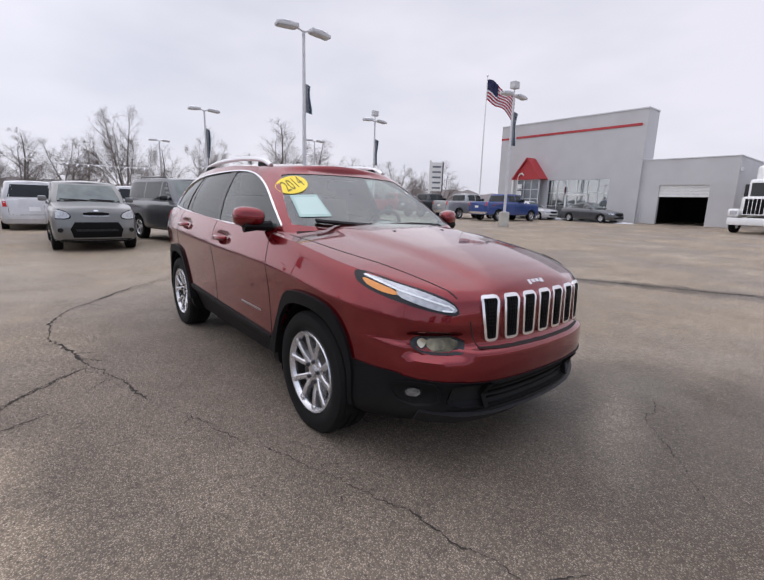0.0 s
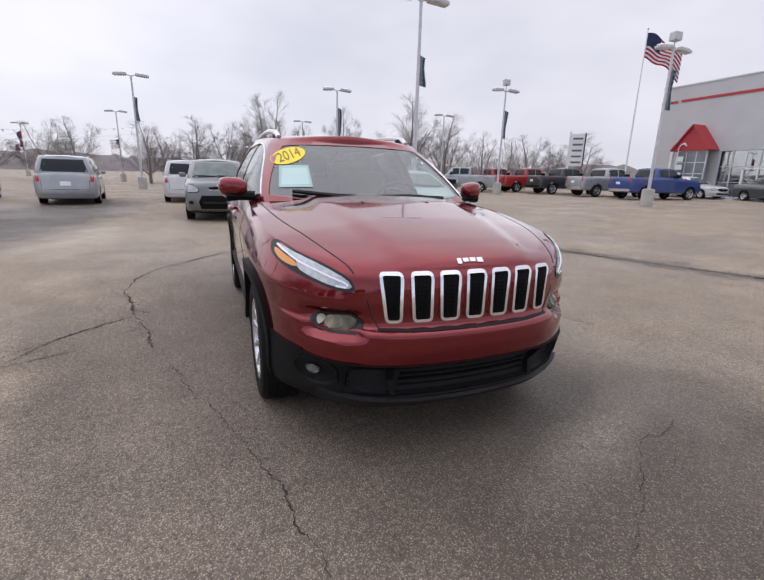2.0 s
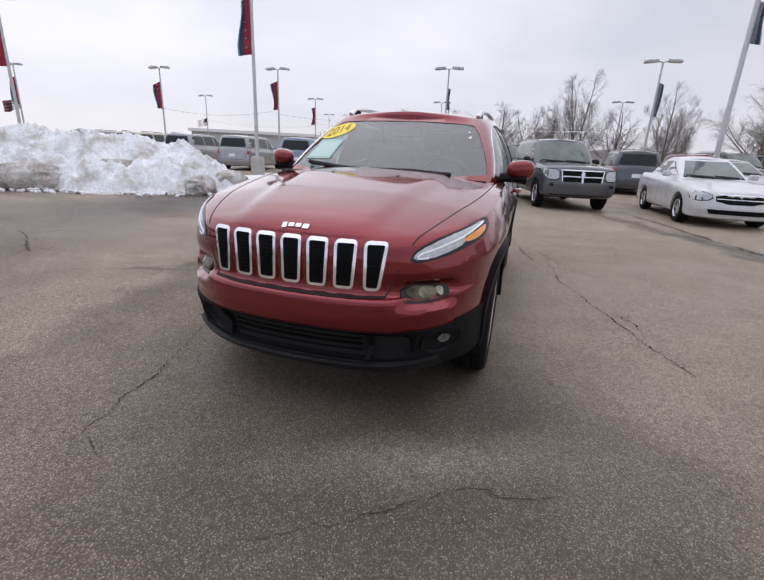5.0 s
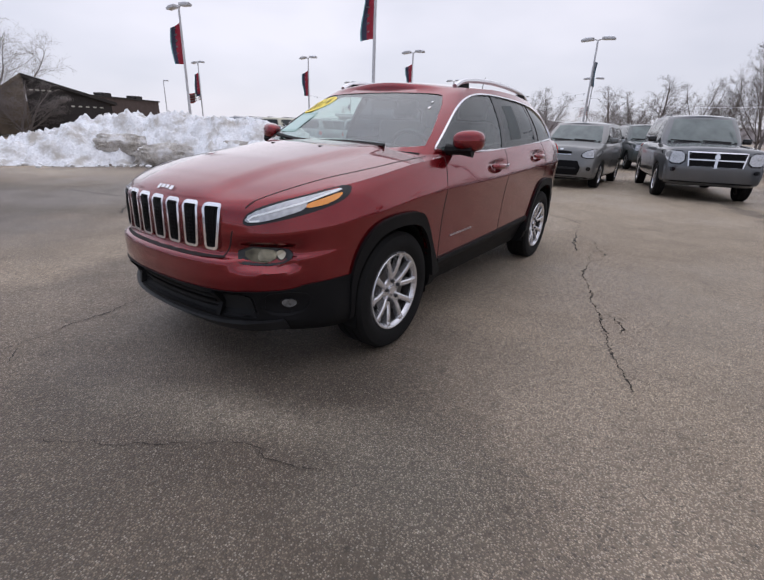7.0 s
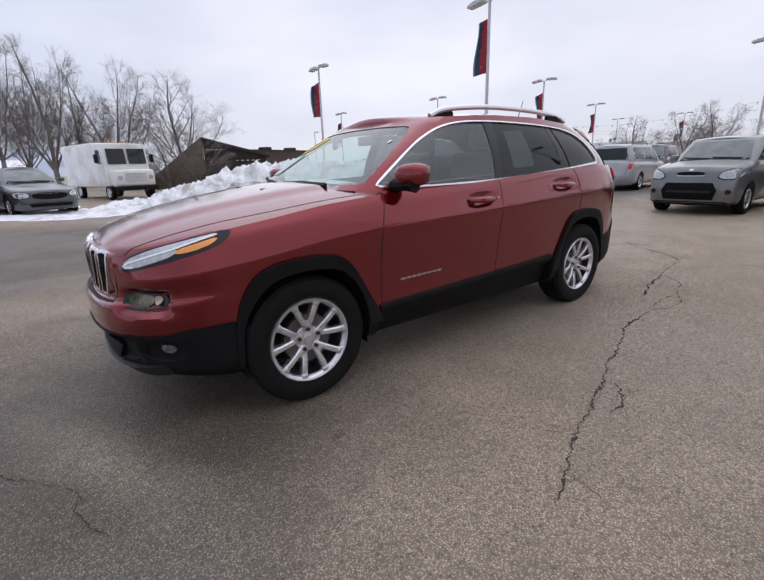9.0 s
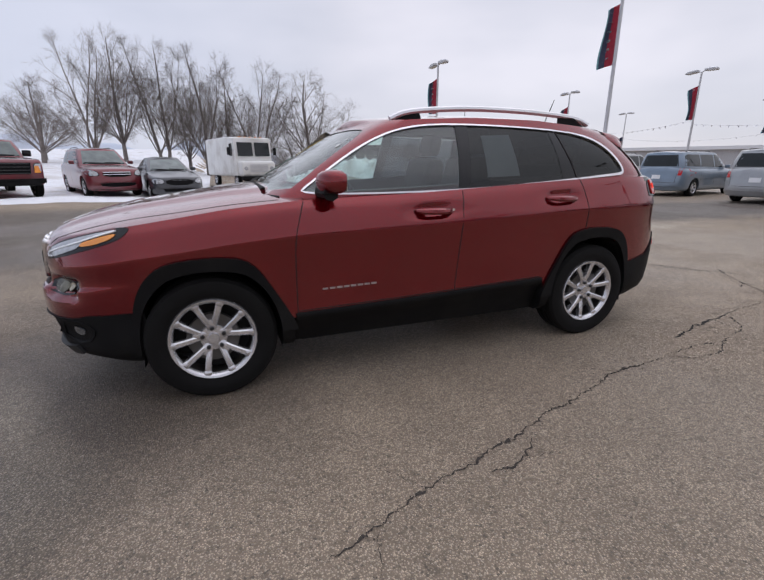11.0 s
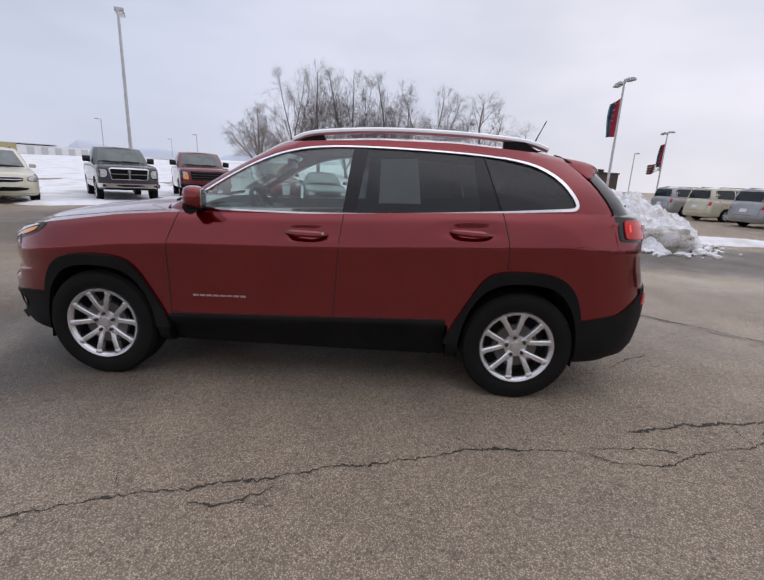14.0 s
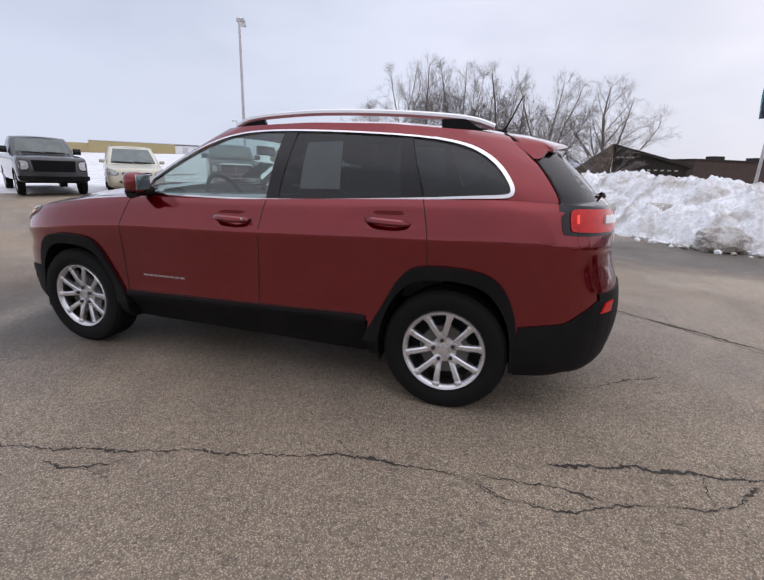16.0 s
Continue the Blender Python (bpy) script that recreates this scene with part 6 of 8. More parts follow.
    gz0, gz1 = (nose - 0.42, nose - 0.06) if kind == "pickup" else (nose - 0.33, nose - 0.03) if kind == "utility" else (nose - 0.22, nose - 0.02) if kind == "sedan" else (nose - 0.13, nose - 0.05)
    if kind in ("minivan", "crossover"):
        gz0, gz1 = nose - 0.22, nose - 0.05
    g = part("grille", skin(lt, [(-gw, gz1), (gw, gz1), (gw * 0.92, gz0), (-gw * 0.92, gz0)] if kind in ("pickup", "utility") else rounded([(-gw, gz1), (gw, gz1), (gw * 0.92, gz0), (-gw * 0.92, gz0)], 1), "front", 0.006, 0.02, 0.08), MESH_BLACK, car, "dark grille")
    if grille == "cross":
        truck = kind == "pickup"
        metal = material("grey_grille_metal", (0.22, 0.22, 0.23), 0.35, metal=0.7, var=0.1) if truck else CHROME
        part("grille_frame", strip(lt, [(-gw, gz1), (gw, gz1), (gw * 0.92, gz0), (-gw * 0.92, gz0)], 0.024, "front", 0.016, 0.02, True, 0.08), CHROME, g)
        if truck:
            part("grille_lip", strip(lt, [(-gw * 1.02, gz1 - 0.03), (-gw * 0.9, gz1 + 0.012), (0, gz1 + 0.02), (gw * 0.9, gz1 + 0.012), (gw * 1.02, gz1 - 0.03)], 0.034, "front", 0.020, 0.02, False, 0.08), CHROME, g)
        part("grille_bar", strip(lt, [(-gw * 0.95, (gz0 + gz1) / 2), (gw * 0.95, (gz0 + gz1) / 2)], 0.026, "front", 0.018, 0.02, False, 0.08), metal, g)
        part("grille_bar", strip(lt, [(0, gz0), (0, gz1)], 0.05, "front", 0.018, 0.02, False, 0.08), metal, g)
        part("grille_badge", skin(lt, [(-0.05, gz1 - 0.10), (0, gz1 - 0.18), (0.05, gz1 - 0.10), (0.04, gz1 - 0.05), (-0.04, gz1 - 0.05)], "front", 0.026, 0.02, 0.08), metal, g)
        for z in np.linspace(gz0 + 0.03, gz1 - 0.03, 8):
            part("grille_slat", strip(lt, [(-gw * 0.9, z), (gw * 0.9, z)], 0.007, "front", 0.010, 0.01, False, 0.1), MESH_BLACK, g)
        for sd in (1, -1):
            zf = 0.57 if truck else 0.66
            part("fog_lamp", skin(lt, [(sd * w * 0.78 + 0.055 * math.cos(a), zf + 0.042 * math.sin(a)) for a in np.linspace(0, 2 * math.pi, 12, False)], "front", 0.075 if truck else 0.032, 0.02, 0.1), GLOSS_BLACK, car)
    elif grille == "slim":
        part("grille_bar", strip(lt, [(-gw * 0.95, gz0 - 0.004), (gw * 0.95, gz0 - 0.004)], 0.012, "front", 0.012, 0.015, False, 0.08), CHROME, g)
        part("bonnet_badge", skin(lt, [(0.045 * math.cos(a), nose - 0.015 + 0.016 * math.sin(a)) for a in np.linspace(0, 2 * math.pi, 12, False)], "front", 0.010, 0.012, 0.1), SATIN, car)
        part("lower_intake", skin(lt, [(-w * 0.48, 0.68), (w * 0.48, 0.68), (w * 0.58, 0.52), (w * 0.52, 0.34), (-w * 0.52, 0.34), (-w * 0.58, 0.52)], "front", 0.022, 0.02, 0.08), MESH_BLACK, car)
        part("intake_lip", strip(lt, [(-w * 0.46, 0.50), (w * 0.46, 0.50)], 0.05, "front", 0.030, 0.02, False, 0.1), GREY_PLASTIC, car)
        for sd in (1, -1):
            part("fog_lamp", skin(lt, [(sd * w * 0.78 + 0.05 * math.cos(a), 0.50 + 0.05 * math.sin(a)) for a in np.linspace(0, 2 * math.pi, 12, False)], "front", 0.026, 0.02, 0.1), GLOSS_BLACK, car)
    elif grille == "bars":
        for z in (np.linspace(gz0 + 0.03, gz1 - 0.03, 4) if kind == "pickup" else (gz1 - 0.012, (gz0 + gz1) / 2)):
            part("grille_bar", strip(lt, [(-gw * 0.92, z), (gw * 0.92, z)], 0.018, "front", 0.012, 0.015, False, 0.08), CHROME if kind != "pickup" else material("dark_grille_bar", (0.05, 0.05, 0.052), 0.4, var=0.1), g)
    if kind in ("minivan", "crossover"):
        part("lower_intake", skin(lt, rounded([(-w * 0.62, 0.50), (w * 0.62, 0.50), (w * 0.52, 0.38), (-w * 0.52, 0.38)], 1), "front", 0.026, 0.03, 0.08), MESH_BLACK, car)
        part("intake_bar", strip(lt, [(-w * 0.60, 0.505), (w * 0.60, 0.505)], 0.014, "front", 0.032, 0.02, False, 0.1), CHROME if kind == "minivan" else GREY_PLASTIC, car)
    if kind == "sedan":
        part("lower_intake", skin(lt, [(-gw * 1.2, 0.40), (gw * 1.2, 0.40), (gw * 1.1, 0.31), (-gw * 1.1, 0.31)], "front", 0.024, 0.03, 0.08), MESH_BLACK, car)
    bump = BLACK_PLASTIC if grille == "bars" or paint == P_BLACK else CHROME
    if kind == "pickup" and grille == "bars":
        for sd in (1, -1):
            part("corner_marker", skin(lt, [(sd * w * 0.66, nose - 0.38), (sd * w * 0.84, nose - 0.38), (sd * w * 0.80, nose - 0.16), (sd * w * 0.68, nose - 0.16)], "front", 0.014, 0.02, 0.08), AMBER, car, "amber corner marker")
    z0, z1 = (0.50, 0.64) if kind == "pickup" else (0.44, 0.74) if kind == "utility" else (s["zb"] + 0.05, s["zb"] + 0.20)
    part("front_bumper", skin(lt, [(-w * 0.9, z0), (w * 0.9, z0), (w * 0.93, z1), (-w * 0.93, z1)], "front", 0.06 if kind == "pickup" else 0.02, 0.09 if kind == "pickup" else 0.04, 0.1), bump if kind == "pickup" else (paint if kind in ("utility", "hatchback", "sedan", "minivan", "crossover") else BLACK_PLASTIC), car)
    if kind in ("utility", "hatchback", "minivan", "crossover"):
        part("lower_valance", skin(lt, [(-w * 0.88, s["zb"] - 0.02), (w * 0.88, s["zb"] - 0.02), (w * 0.90, s["zb"] + 0.08), (-w * 0.90, s["zb"] + 0.08)], "front", 0.026, 0.03, 0.15), BLACK_PLASTIC, car)
    if kind == "pickup":
        part("bumper_slot", skin(lt, rounded([(-w * 0.42, 0.545), (w * 0.42, 0.545), (w * 0.44, 0.60), (-w * 0.44, 0.60)], 1), "front", 0.066, 0.012, 0.1), MESH_BLACK, car)
        part("air_dam", skin(lt, [(-w * 0.85, 0.43), (w * 0.85, 0.43), (w * 0.86, 0.53), (-w * 0.86, 0.53)], "front", 0.02, 0.04, 0.1), BLACK_PLASTIC, car)
    part("rear_bumper", skin(lt, [(-w * 0.9, z0), (w * 0.9, z0), (w * 0.92, z1), (-w * 0.92, z1)], "rear", 0.07 if kind == "pickup" else 0.02, 0.10 if kind == "pickup" else 0.04, 0.1), bump if kind == "pickup" else (paint if kind == "minivan" else BLACK_PLASTIC), car)
    part("plate", skin(lt, [(-0.16, tail - 0.42), (0.16, tail - 0.42), (0.16, tail - 0.27), (-0.16, tail - 0.27)], "rear", 0.012, 0.012, 0.2), WHITE, car, "plain white plate")
    if kind in ("pickup",):
        part("tailgate_gap", strip(lt, [(-w * 0.72, tail - 0.03), (-w * 0.72, 0.72), (w * 0.72, 0.72), (w * 0.72, tail - 0.03)], 0.014, "rear", 0.001, 0.006, False, 0.1), SEAM, car)
    if kind in ("minivan", "utility", "hatchback", "crossover"):
        part("tailgate_gap", strip(lt, [(-w * 0.74, tail - 0.01), (-w * 0.72, 0.55), (w * 0.72, 0.55), (w * 0.74, tail - 0.01)], 0.012, "rear", 0.001, 0.006, False, 0.1), SEAM, car)
    if kind in ("minivan", "utility", "crossover"):
        pair("roof_rail", tube([(wst - 0.4, ctop * 0.84, roof + 0.0), (wst - 0.55, ctop * 0.86, roof + 0.05), (rwt + 0.6, ctop * 0.86, roof + 0.05), (rwt + 0.45, ctop * 0.84, roof + 0.0)], 0.018, 6), GLOSS_BLACK)
    wheel_set(car, s["rr"], 0.22, s["rr"] * 0.64, (s["wb"] / 2, -s["wb"] / 2), s["w"] * 2 - 0.26, False, 24)
    return car


def car_paint(name, color, metal=0.4):
    return material(name, color, 0.35, metal=metal, var=0.06, scale=3, coat=0.9, stain=tuple(0.78 * c + 0.012 for c in color), stain_scale=1.2)


P_GREY = car_paint("titanium_grey_paint", (0.165, 0.165, 0.160))
P_DARKGREY = car_paint("mineral_grey_paint", (0.085, 0.09, 0.098))
P_WHITE = car_paint("white_car_paint", (0.62, 0.62, 0.63), 0.0)
P_SILVER = car_paint("silver_car_paint", (0.36, 0.37, 0.38))
P_BLUEGREY = car_paint("pale_blue_paint", (0.20, 0.26, 0.33))
P_CREAM = car_paint("cream_paint", (0.60, 0.57, 0.44), 0.1)
P_BLACK = car_paint("black_car_paint", (0.018, 0.02, 0.026), 0.1)
P_RED = car_paint("bright_red_paint", (0.36, 0.02, 0.02), 0.1)
P_WINE = car_paint("wine_red_paint", (0.15, 0.012, 0.02), 0.2)
P_BLUE = car_paint("royal_blue_paint", (0.018, 0.055, 0.22), 0.2)
P_SLATE = car_paint("slate_paint", (0.032, 0.036, 0.046), 0.2)
P_GREEN = car_paint("dark_green_grey_paint", (0.06, 0.075, 0.075))

vehicle("hatchback", P_GREY, "boxy grey hatchback parked nose out on the asphalt", "car", -10.8, -0.85, 0, "parked cars", "slim")
vehicle("utility", P_DARKGREY, "dark grey utility vehicle with a chrome cross grille", "car", -10.9, 1.85, 13, "parked cars", "cross")
vehicle("sedan", P_WHITE, "white sedan with a barred chrome grille", "car", -9.5, 5.3, 2, "parked cars", "bars")
vehicle("minivan", P_WHITE, "white minivan with dark rear glass, tail towards the lane", "van", -19.0, -2.0, 182, "parked vans")
vehicle("minivan", P_SILVER, "silver minivan with red tail lights", "van", -17.55, -6.2, 188, "parked vans")
vehicle("minivan", P_BLUEGREY, "pale blue minivan with dark rear glass", "van", -18.0, -10.1, 190, "parked vans")
vehicle("minivan", P_SILVER, "silver minivan beside a blue one", "van", -18.4, -13.9, 190, "parked vans")
vehicle("minivan", P_SILVER, "silver minivan in the middle of the row of vans", "van", -18.6, -17.6, 190, "parked vans")
vehicle("minivan", P_CREAM, "cream minivan at the end of the row", "van", -18.8, -21.3, 190, "parked vans")
vehicle("minivan", P_SILVER, "silver minivan far along the row", "van", -19.0, -25.0, 190, "parked vans")
vehicle("minivan", P_WHITE, "white minivan behind the grey hatchback", "van", -21.5, 1.7, 180, "parked vans")
vehicle("minivan", P_DARKGREY, "dark minivan behind the white sedan", "van", -18.8, 5.2, 180, "parked vans")
vehicle("utility", P_GREEN, "dark green-grey utility vehicle in the row behind", "car", -20.5, -0.3, 20, "parked cars")
vehicle("crossover", P_WINE, "wine red crossover in the row behind", "car", -19.6, 8.4, 10, "parked cars", "bars")
vehicle("sedan", P_SILVER, "silver sedan in the row behind", "car", -15.8, 8.2, 8, "parked cars", "bars")
vehicle("utility", P_BLACK, "black utility vehicle behind the vans", "car", -25.5, -8.6, 10, "parked cars")
vehicle("pickup", P_SILVER, "silver pickup truck with a double cab, side on", "truck", -28.2, 18.0, 240, "parked pickup trucks")
vehicle("pickup", P_BLUE, "bright blue pickup truck with an open bed", "truck", -16.9, 26.2, 84, "parked pickup trucks")
vehicle("pickup", P_SILVER, "silver pickup truck beside the blue one", "truck", -20.4, 25.9, 84, "parked pickup trucks")
vehicle("pickup", P_BLACK, "black pickup truck in the row", "truck", -23.9, 25.2, 84, "parked pickup trucks")
vehicle("pickup", P_RED, "red pickup truck in the row", "truck", -27.4, 24.6, 84, "parked pickup trucks")
vehicle("pickup", P_RED, "red pickup truck at the row's far end", "truck", -31.0, 23.8, 84, "parked pickup trucks")
vehicle("utility", P_GREEN, "dark green-grey utility vehicle nose out", "car", -23.0, 11.0, 20, "parked cars")
vehicle("utility", P_DARKGREY, "dark grey utility vehicle far across the lot", "car", -25.8, 13.9, 20, "parked cars")
vehicle("sedan", P_WHITE, "white sedan in front of the showroom", "car", -18.2, 31.6, 355, "cars at the showroom")
vehicle("sedan", P_DARKGREY, "dark grey sedan beside the showroom windows", "car", -13.2, 32.2, 350, "cars at the showroom")
vehicle("pickup", P_SLATE, "dark slate pickup truck with a chrome cross grille before the snow", "truck", 10.9, -14.1, 130, "parked trucks at the snow", "cross")
vehicle("pickup", P_WINE, "dark red pickup truck with a barred grille before the snow", "truck", 8.71, -16.5, 121, "parked trucks at the snow", "bars")
vehicle("crossover", P_WINE, "wine red crossover parked at the snow's edge", "car", 5.3, -16.6, 114, "parked cars at the snow", "bars")
vehicle("sedan", P_BLACK, "black sedan parked beside the white delivery van", "car", 3.0, -16.2, 106, "parked cars at the snow")
vehicle("minivan", P_CREAM, "cream minivan parked at the snow's edge", "van", 13.5, -11.2, 140, "parked cars at the snow", "bars")
vehicle("pickup", P_BLACK, "black pickup truck at the snow's edge", "truck", 15.6, -9.1, 152, "parked trucks at the snow")
vehicle("pickup", P_WHITE, "white pickup truck far along the snow", "truck", 18.2, -6.0, 150, "parked trucks at the snow")


# ---- lamp posts with banners ----
NAVY = material("navy_banner", (0.085, 0.095, 0.15), 0.8, var=0.12, scale=8)
LIMP_CLOTH = material("pale_banner_cloth", (0.30, 0.32, 0.34), 0.8, var=0.25, scale=5)
TEAL = material("teal_banner", (0.26, 0.46, 0.50), 0.8, var=0.12, scale=8)
BANNER_RED = material("red_banner", (0.42, 0.05, 0.085), 0.8, var=0.12, scale=8)
BANNER_INK = material("pale_banner_print", (0.45, 0.52, 0.55), 0.8, var=0.1)
ROOF_SNOW = material("clean_snow", (0.82, 0.83, 0.86), 0.7, var=0.03, bump=0.3, bump_scale=20)


def banner_strip(u0, u1, z0, z1, way, seed, amp=0.07, lift=0.0, r=0.06):
    """A wavy cloth band of a banner between two distances from its pole."""
    bm = bmesh.new()
    w = Vector((way[0], way[1], 0)).normalized()
    s = Vector((-w.y, w.x, 0))
    rows = []
    for j in range(13):
        v = j / 12
        row = []
        for i in range(4):
            u = u0 + (u1 - u0) * i / 3
            a = 1.8 * amp * (u / 0.6) * math.sin(5.0 * v + 5.0 * u + seed) + lift
            sag = 0.30 * u * (0.4 + v) + 0.12 * u * math.sin(3 * v + seed)
            p = w * (r + u * (0.80 + 0.16 * math.sin(4 * v + seed))) + s * a
            row.append(bm.verts.new((p.x, p.y, z0 + (z1 - z0) * v - sag)))
        rows.append(row)
    for a, b in zip(rows, rows[1:]):
        for k in range(3):
            bm.faces.new((a[k], a[k + 1], b[k + 1], b[k]))
    geom = bmesh.ops.solidify(bm, geom=bm.faces[:], thickness=0.006)
    return bm


def lamp_post(x, y, h=7.4, heads=2, banner=None, flag=False, flood=False, pillar=True, label="", turn=0.0, seed=0):
    z = ground_z(x, y)
    ob = thing("street_lamp", label or "tall grey twin-head lot lamp with snow on its heads", "lamp", "lot lamps", pose(x, y, z, 0, 0, turn))
    hh = h - z
    base = 0.0
    if pillar:
        base = 0.82
        part("concrete_base", lathe([(0.001, 0), (0.29, 0), (0.285, 0.76), (0.27, 0.80), (0.25, 0.82), (0.001, 0.82)], 20), CONCRETE, ob, "rough concrete base", pose(0, 0, 0, 90, 0, 0))
        part("base_plate", box(-0.16, 0.16, -0.16, 0.16, 0.82, 0.85, 0.006), POLE, ob)
    part("pole", tube([(0, 0, base), (0, 0, hh * 0.5), (0, 0, hh - 0.12)], [0.078, 0.070, 0.055], 10), POLE, ob)
    for k in range(heads):
        s = 1 if k == 0 else -1
        arm = tube([(0, 0, hh - 0.16), (0, s * 0.14, hh - 0.10), (0, s * 0.28, hh - 0.08)], 0.035, 8)
        part("arm", arm, POLE, ob)
        hd = box(-0.19, 0.19, -0.40, 0.40, -0.09, 0.07, 0.035, 2)
        for v in hd.verts:
            f = (v.co.y * s + 0.40) / 0.80
            if v.co.z > 0:
                v.co.z -= 0.035 * f
            v.co.x *= 1.0 - 0.12 * f
        part("lamp_head", moved(hd, pose(0, s * 0.66, hh - 0.06, -4 * s, 0, 0)), LAMPHEAD, ob)
        part("lamp_lens", moved(box(-0.15, 0.15, -0.33, 0.33, -0.012, 0.0, 0.004), pose(0, s * 0.66, hh - 0.15, -4 * s, 0, 0)), material("lamp_glass", (0.62, 0.62, 0.60), 0.3, var=0.05), ob)
        sn = bmesh.new()
        bmesh.ops.create_icosphere(sn, subdivisions=3, radius=1.0)
        for v in sn.verts:
            c = v.co.copy()
            n1 = noise.noise(c * 2.0 + Vector((seed, k, 1)))
            v.co = (c.x * 0.19, c.y * 0.40, max(-0.02, c.z * (0.07 + 0.04 * n1)))
        part("snow_cap", moved(sn, pose(0, s * 0.66, hh + 0.0, -4 * s, 0, 0)), ROOF_SNOW, ob, "cap of snow")
    if flood:
        part("flood_light", join(tube([(0, 0, hh - 0.1), (0, 0, hh + 0.25)], 0.03, 8), box(-0.18, 0.18, -0.22, 0.22, hh + 0.25, hh + 0.62, 0.03)), LAMPHEAD, ob, "square flood light")
    if banner:
        z0, z1, way, size = banner
        a = math.radians(-turn)
        way = (way[0] * math.cos(a) - way[1] * math.sin(a), way[0] * math.sin(a) + way[1] * math.cos(a))
        limp = size < 0.43
        b = part("banner", banner_strip(0.0, 0.37 * size, z0, z1, way, seed), LIMP_CLOTH if limp else BANNER_RED, ob, "limp tangled pale cloth banner" if limp else "vertical cloth banner in red, navy and teal")
        part("navy_panel", banner_strip(0.37 * size, 0.64 * size, z0, z1, way, seed), NAVY, b)
        part("teal_panel", banner_strip(0.63 * size, 0.72 * size, z0, z1, way, seed), TEAL, b)
        for j in range(6):
            f = (j + 0.7) / 6.6
            zz = z0 + (z1 - z0) * f
            for off in (0.012, -0.012):
                part("banner_print", banner_strip(0.34 * size, 0.48 * size, zz, zz + (z1 - z0) * 0.07, way, seed + 5.0 * f, lift=off), BANNER_INK, b)
    if flag:
        a = math.radians(-turn)
        way = (0.72 * math.cos(a) + 0.70 * math.sin(a), 0.72 * math.sin(a) - 0.70 * math.cos(a))
        red = material("faded_flag_red", (0.40, 0.10, 0.11), 0.8, var=0.1)
        white = material("faded_flag_white", (0.66, 0.65, 0.67), 0.8, var=0.06)
        navy = material("faded_flag_navy", (0.07, 0.08, 0.15), 0.8, var=0.08)
        for k in range(7):
            z0 = 3.6 + 0.13 * k
            part("flag_stripe", banner_strip(0.50 if k > 2 else 0.0, 1.25, z0, z0 + 0.13, way, seed), red if k % 2 == 0 else white, ob)
        part("flag_canton", banner_strip(0.0, 0.50, 3.99, 4.51, way, seed), navy, ob)
    return ob


WIND = (0.72, -0.70)
lamp_post(-12.75, -9.95, banner=(4.7, 6.65, WIND, 0.75), seed=1, label="tall grey twin-head lamp with a long banner and concrete base")
lamp_post(-11.75, 6.25, banner=(4.5, 5.5, (0.3, 0.95), 0.36), seed=2, label="tall grey twin-head lamp with a tangled banner")
lamp_post(-12.0, 19.3, banner=(4.5, 6.3, (0.5, 0.85), 0.40), flood=True, seed=3, label="grey lamp with flood light, limp banner and concrete base")
lamp_post(-23.7, 18.7, banner=(3.9, 5.8, (0.3, 0.95), 0.38), flood=True, seed=4, label="grey lamp with flood light by the pickup trucks")
lamp_post(-29.4, 8.1, banner=(4.0, 6.0, (0.3, 0.95), 0.42), seed=5, label="grey twin-head lamp with a dark limp banner")
lamp_post(-50.5, 9.7, seed=6)
lamp_post(-37.0, 21.2, seed=7)
lamp_post(-31.2, -5.4, banner=(4.5, 6.0, (0.3, 0.95), 0.36), seed=8, label="grey twin-head lamp with a limp banner behind the vans")
lamp_post(-53.0, -9.9, flag=True, seed=9)
lamp_post(-30.8, -19.5, banner=(4.2, 6.4, WIND, 0.8), seed=10, label="grey twin-head lamp with a dark banner among the vans")
lamp_post(-29.6, -30.4, banner=(4.0, 6.2, WIND, 0.85), seed=11, label="grey twin-head lamp with a dark banner beyond the snow")
lamp_post(-12.8, -23.8, banner=(4.4, 6.5, WIND, 0.9), seed=12, label="grey lamp with a red and navy banner beyond the snow pile")
lamp_post(-27.4, -44.8, flag=True, banner=(4.2, 6.3, WIND, 0.8), seed=13)
lamp_post(-48.9, -41.2, flag=True, seed=14)
lamp_post(-51.0, -26.0, banner=(4.2, 6.3, WIND, 0.8), seed=15)
lamp_post(-75, -35, flag=True, seed=16)
lamp_post(-76, -25.6, flag=True, banner=(4.4, 6.3, WIND, 0.8), seed=17)
lamp_post(12.1, -17.0, h=8.1, heads=1, pillar=False, turn=205, seed=18, label="tall single-head grey lamp at the snow field")
for i, (x, y, h) in enumerate(((39, -54.7, 7.4), (41.2, -76.5, 6.8), (29, -60.2, 6.4), (-33, -62, 6.6))):
    lamp_post(x, y, h=h, heads=1, pillar=False, seed=30 + i, label="thin dark lamp post far off across the snow")

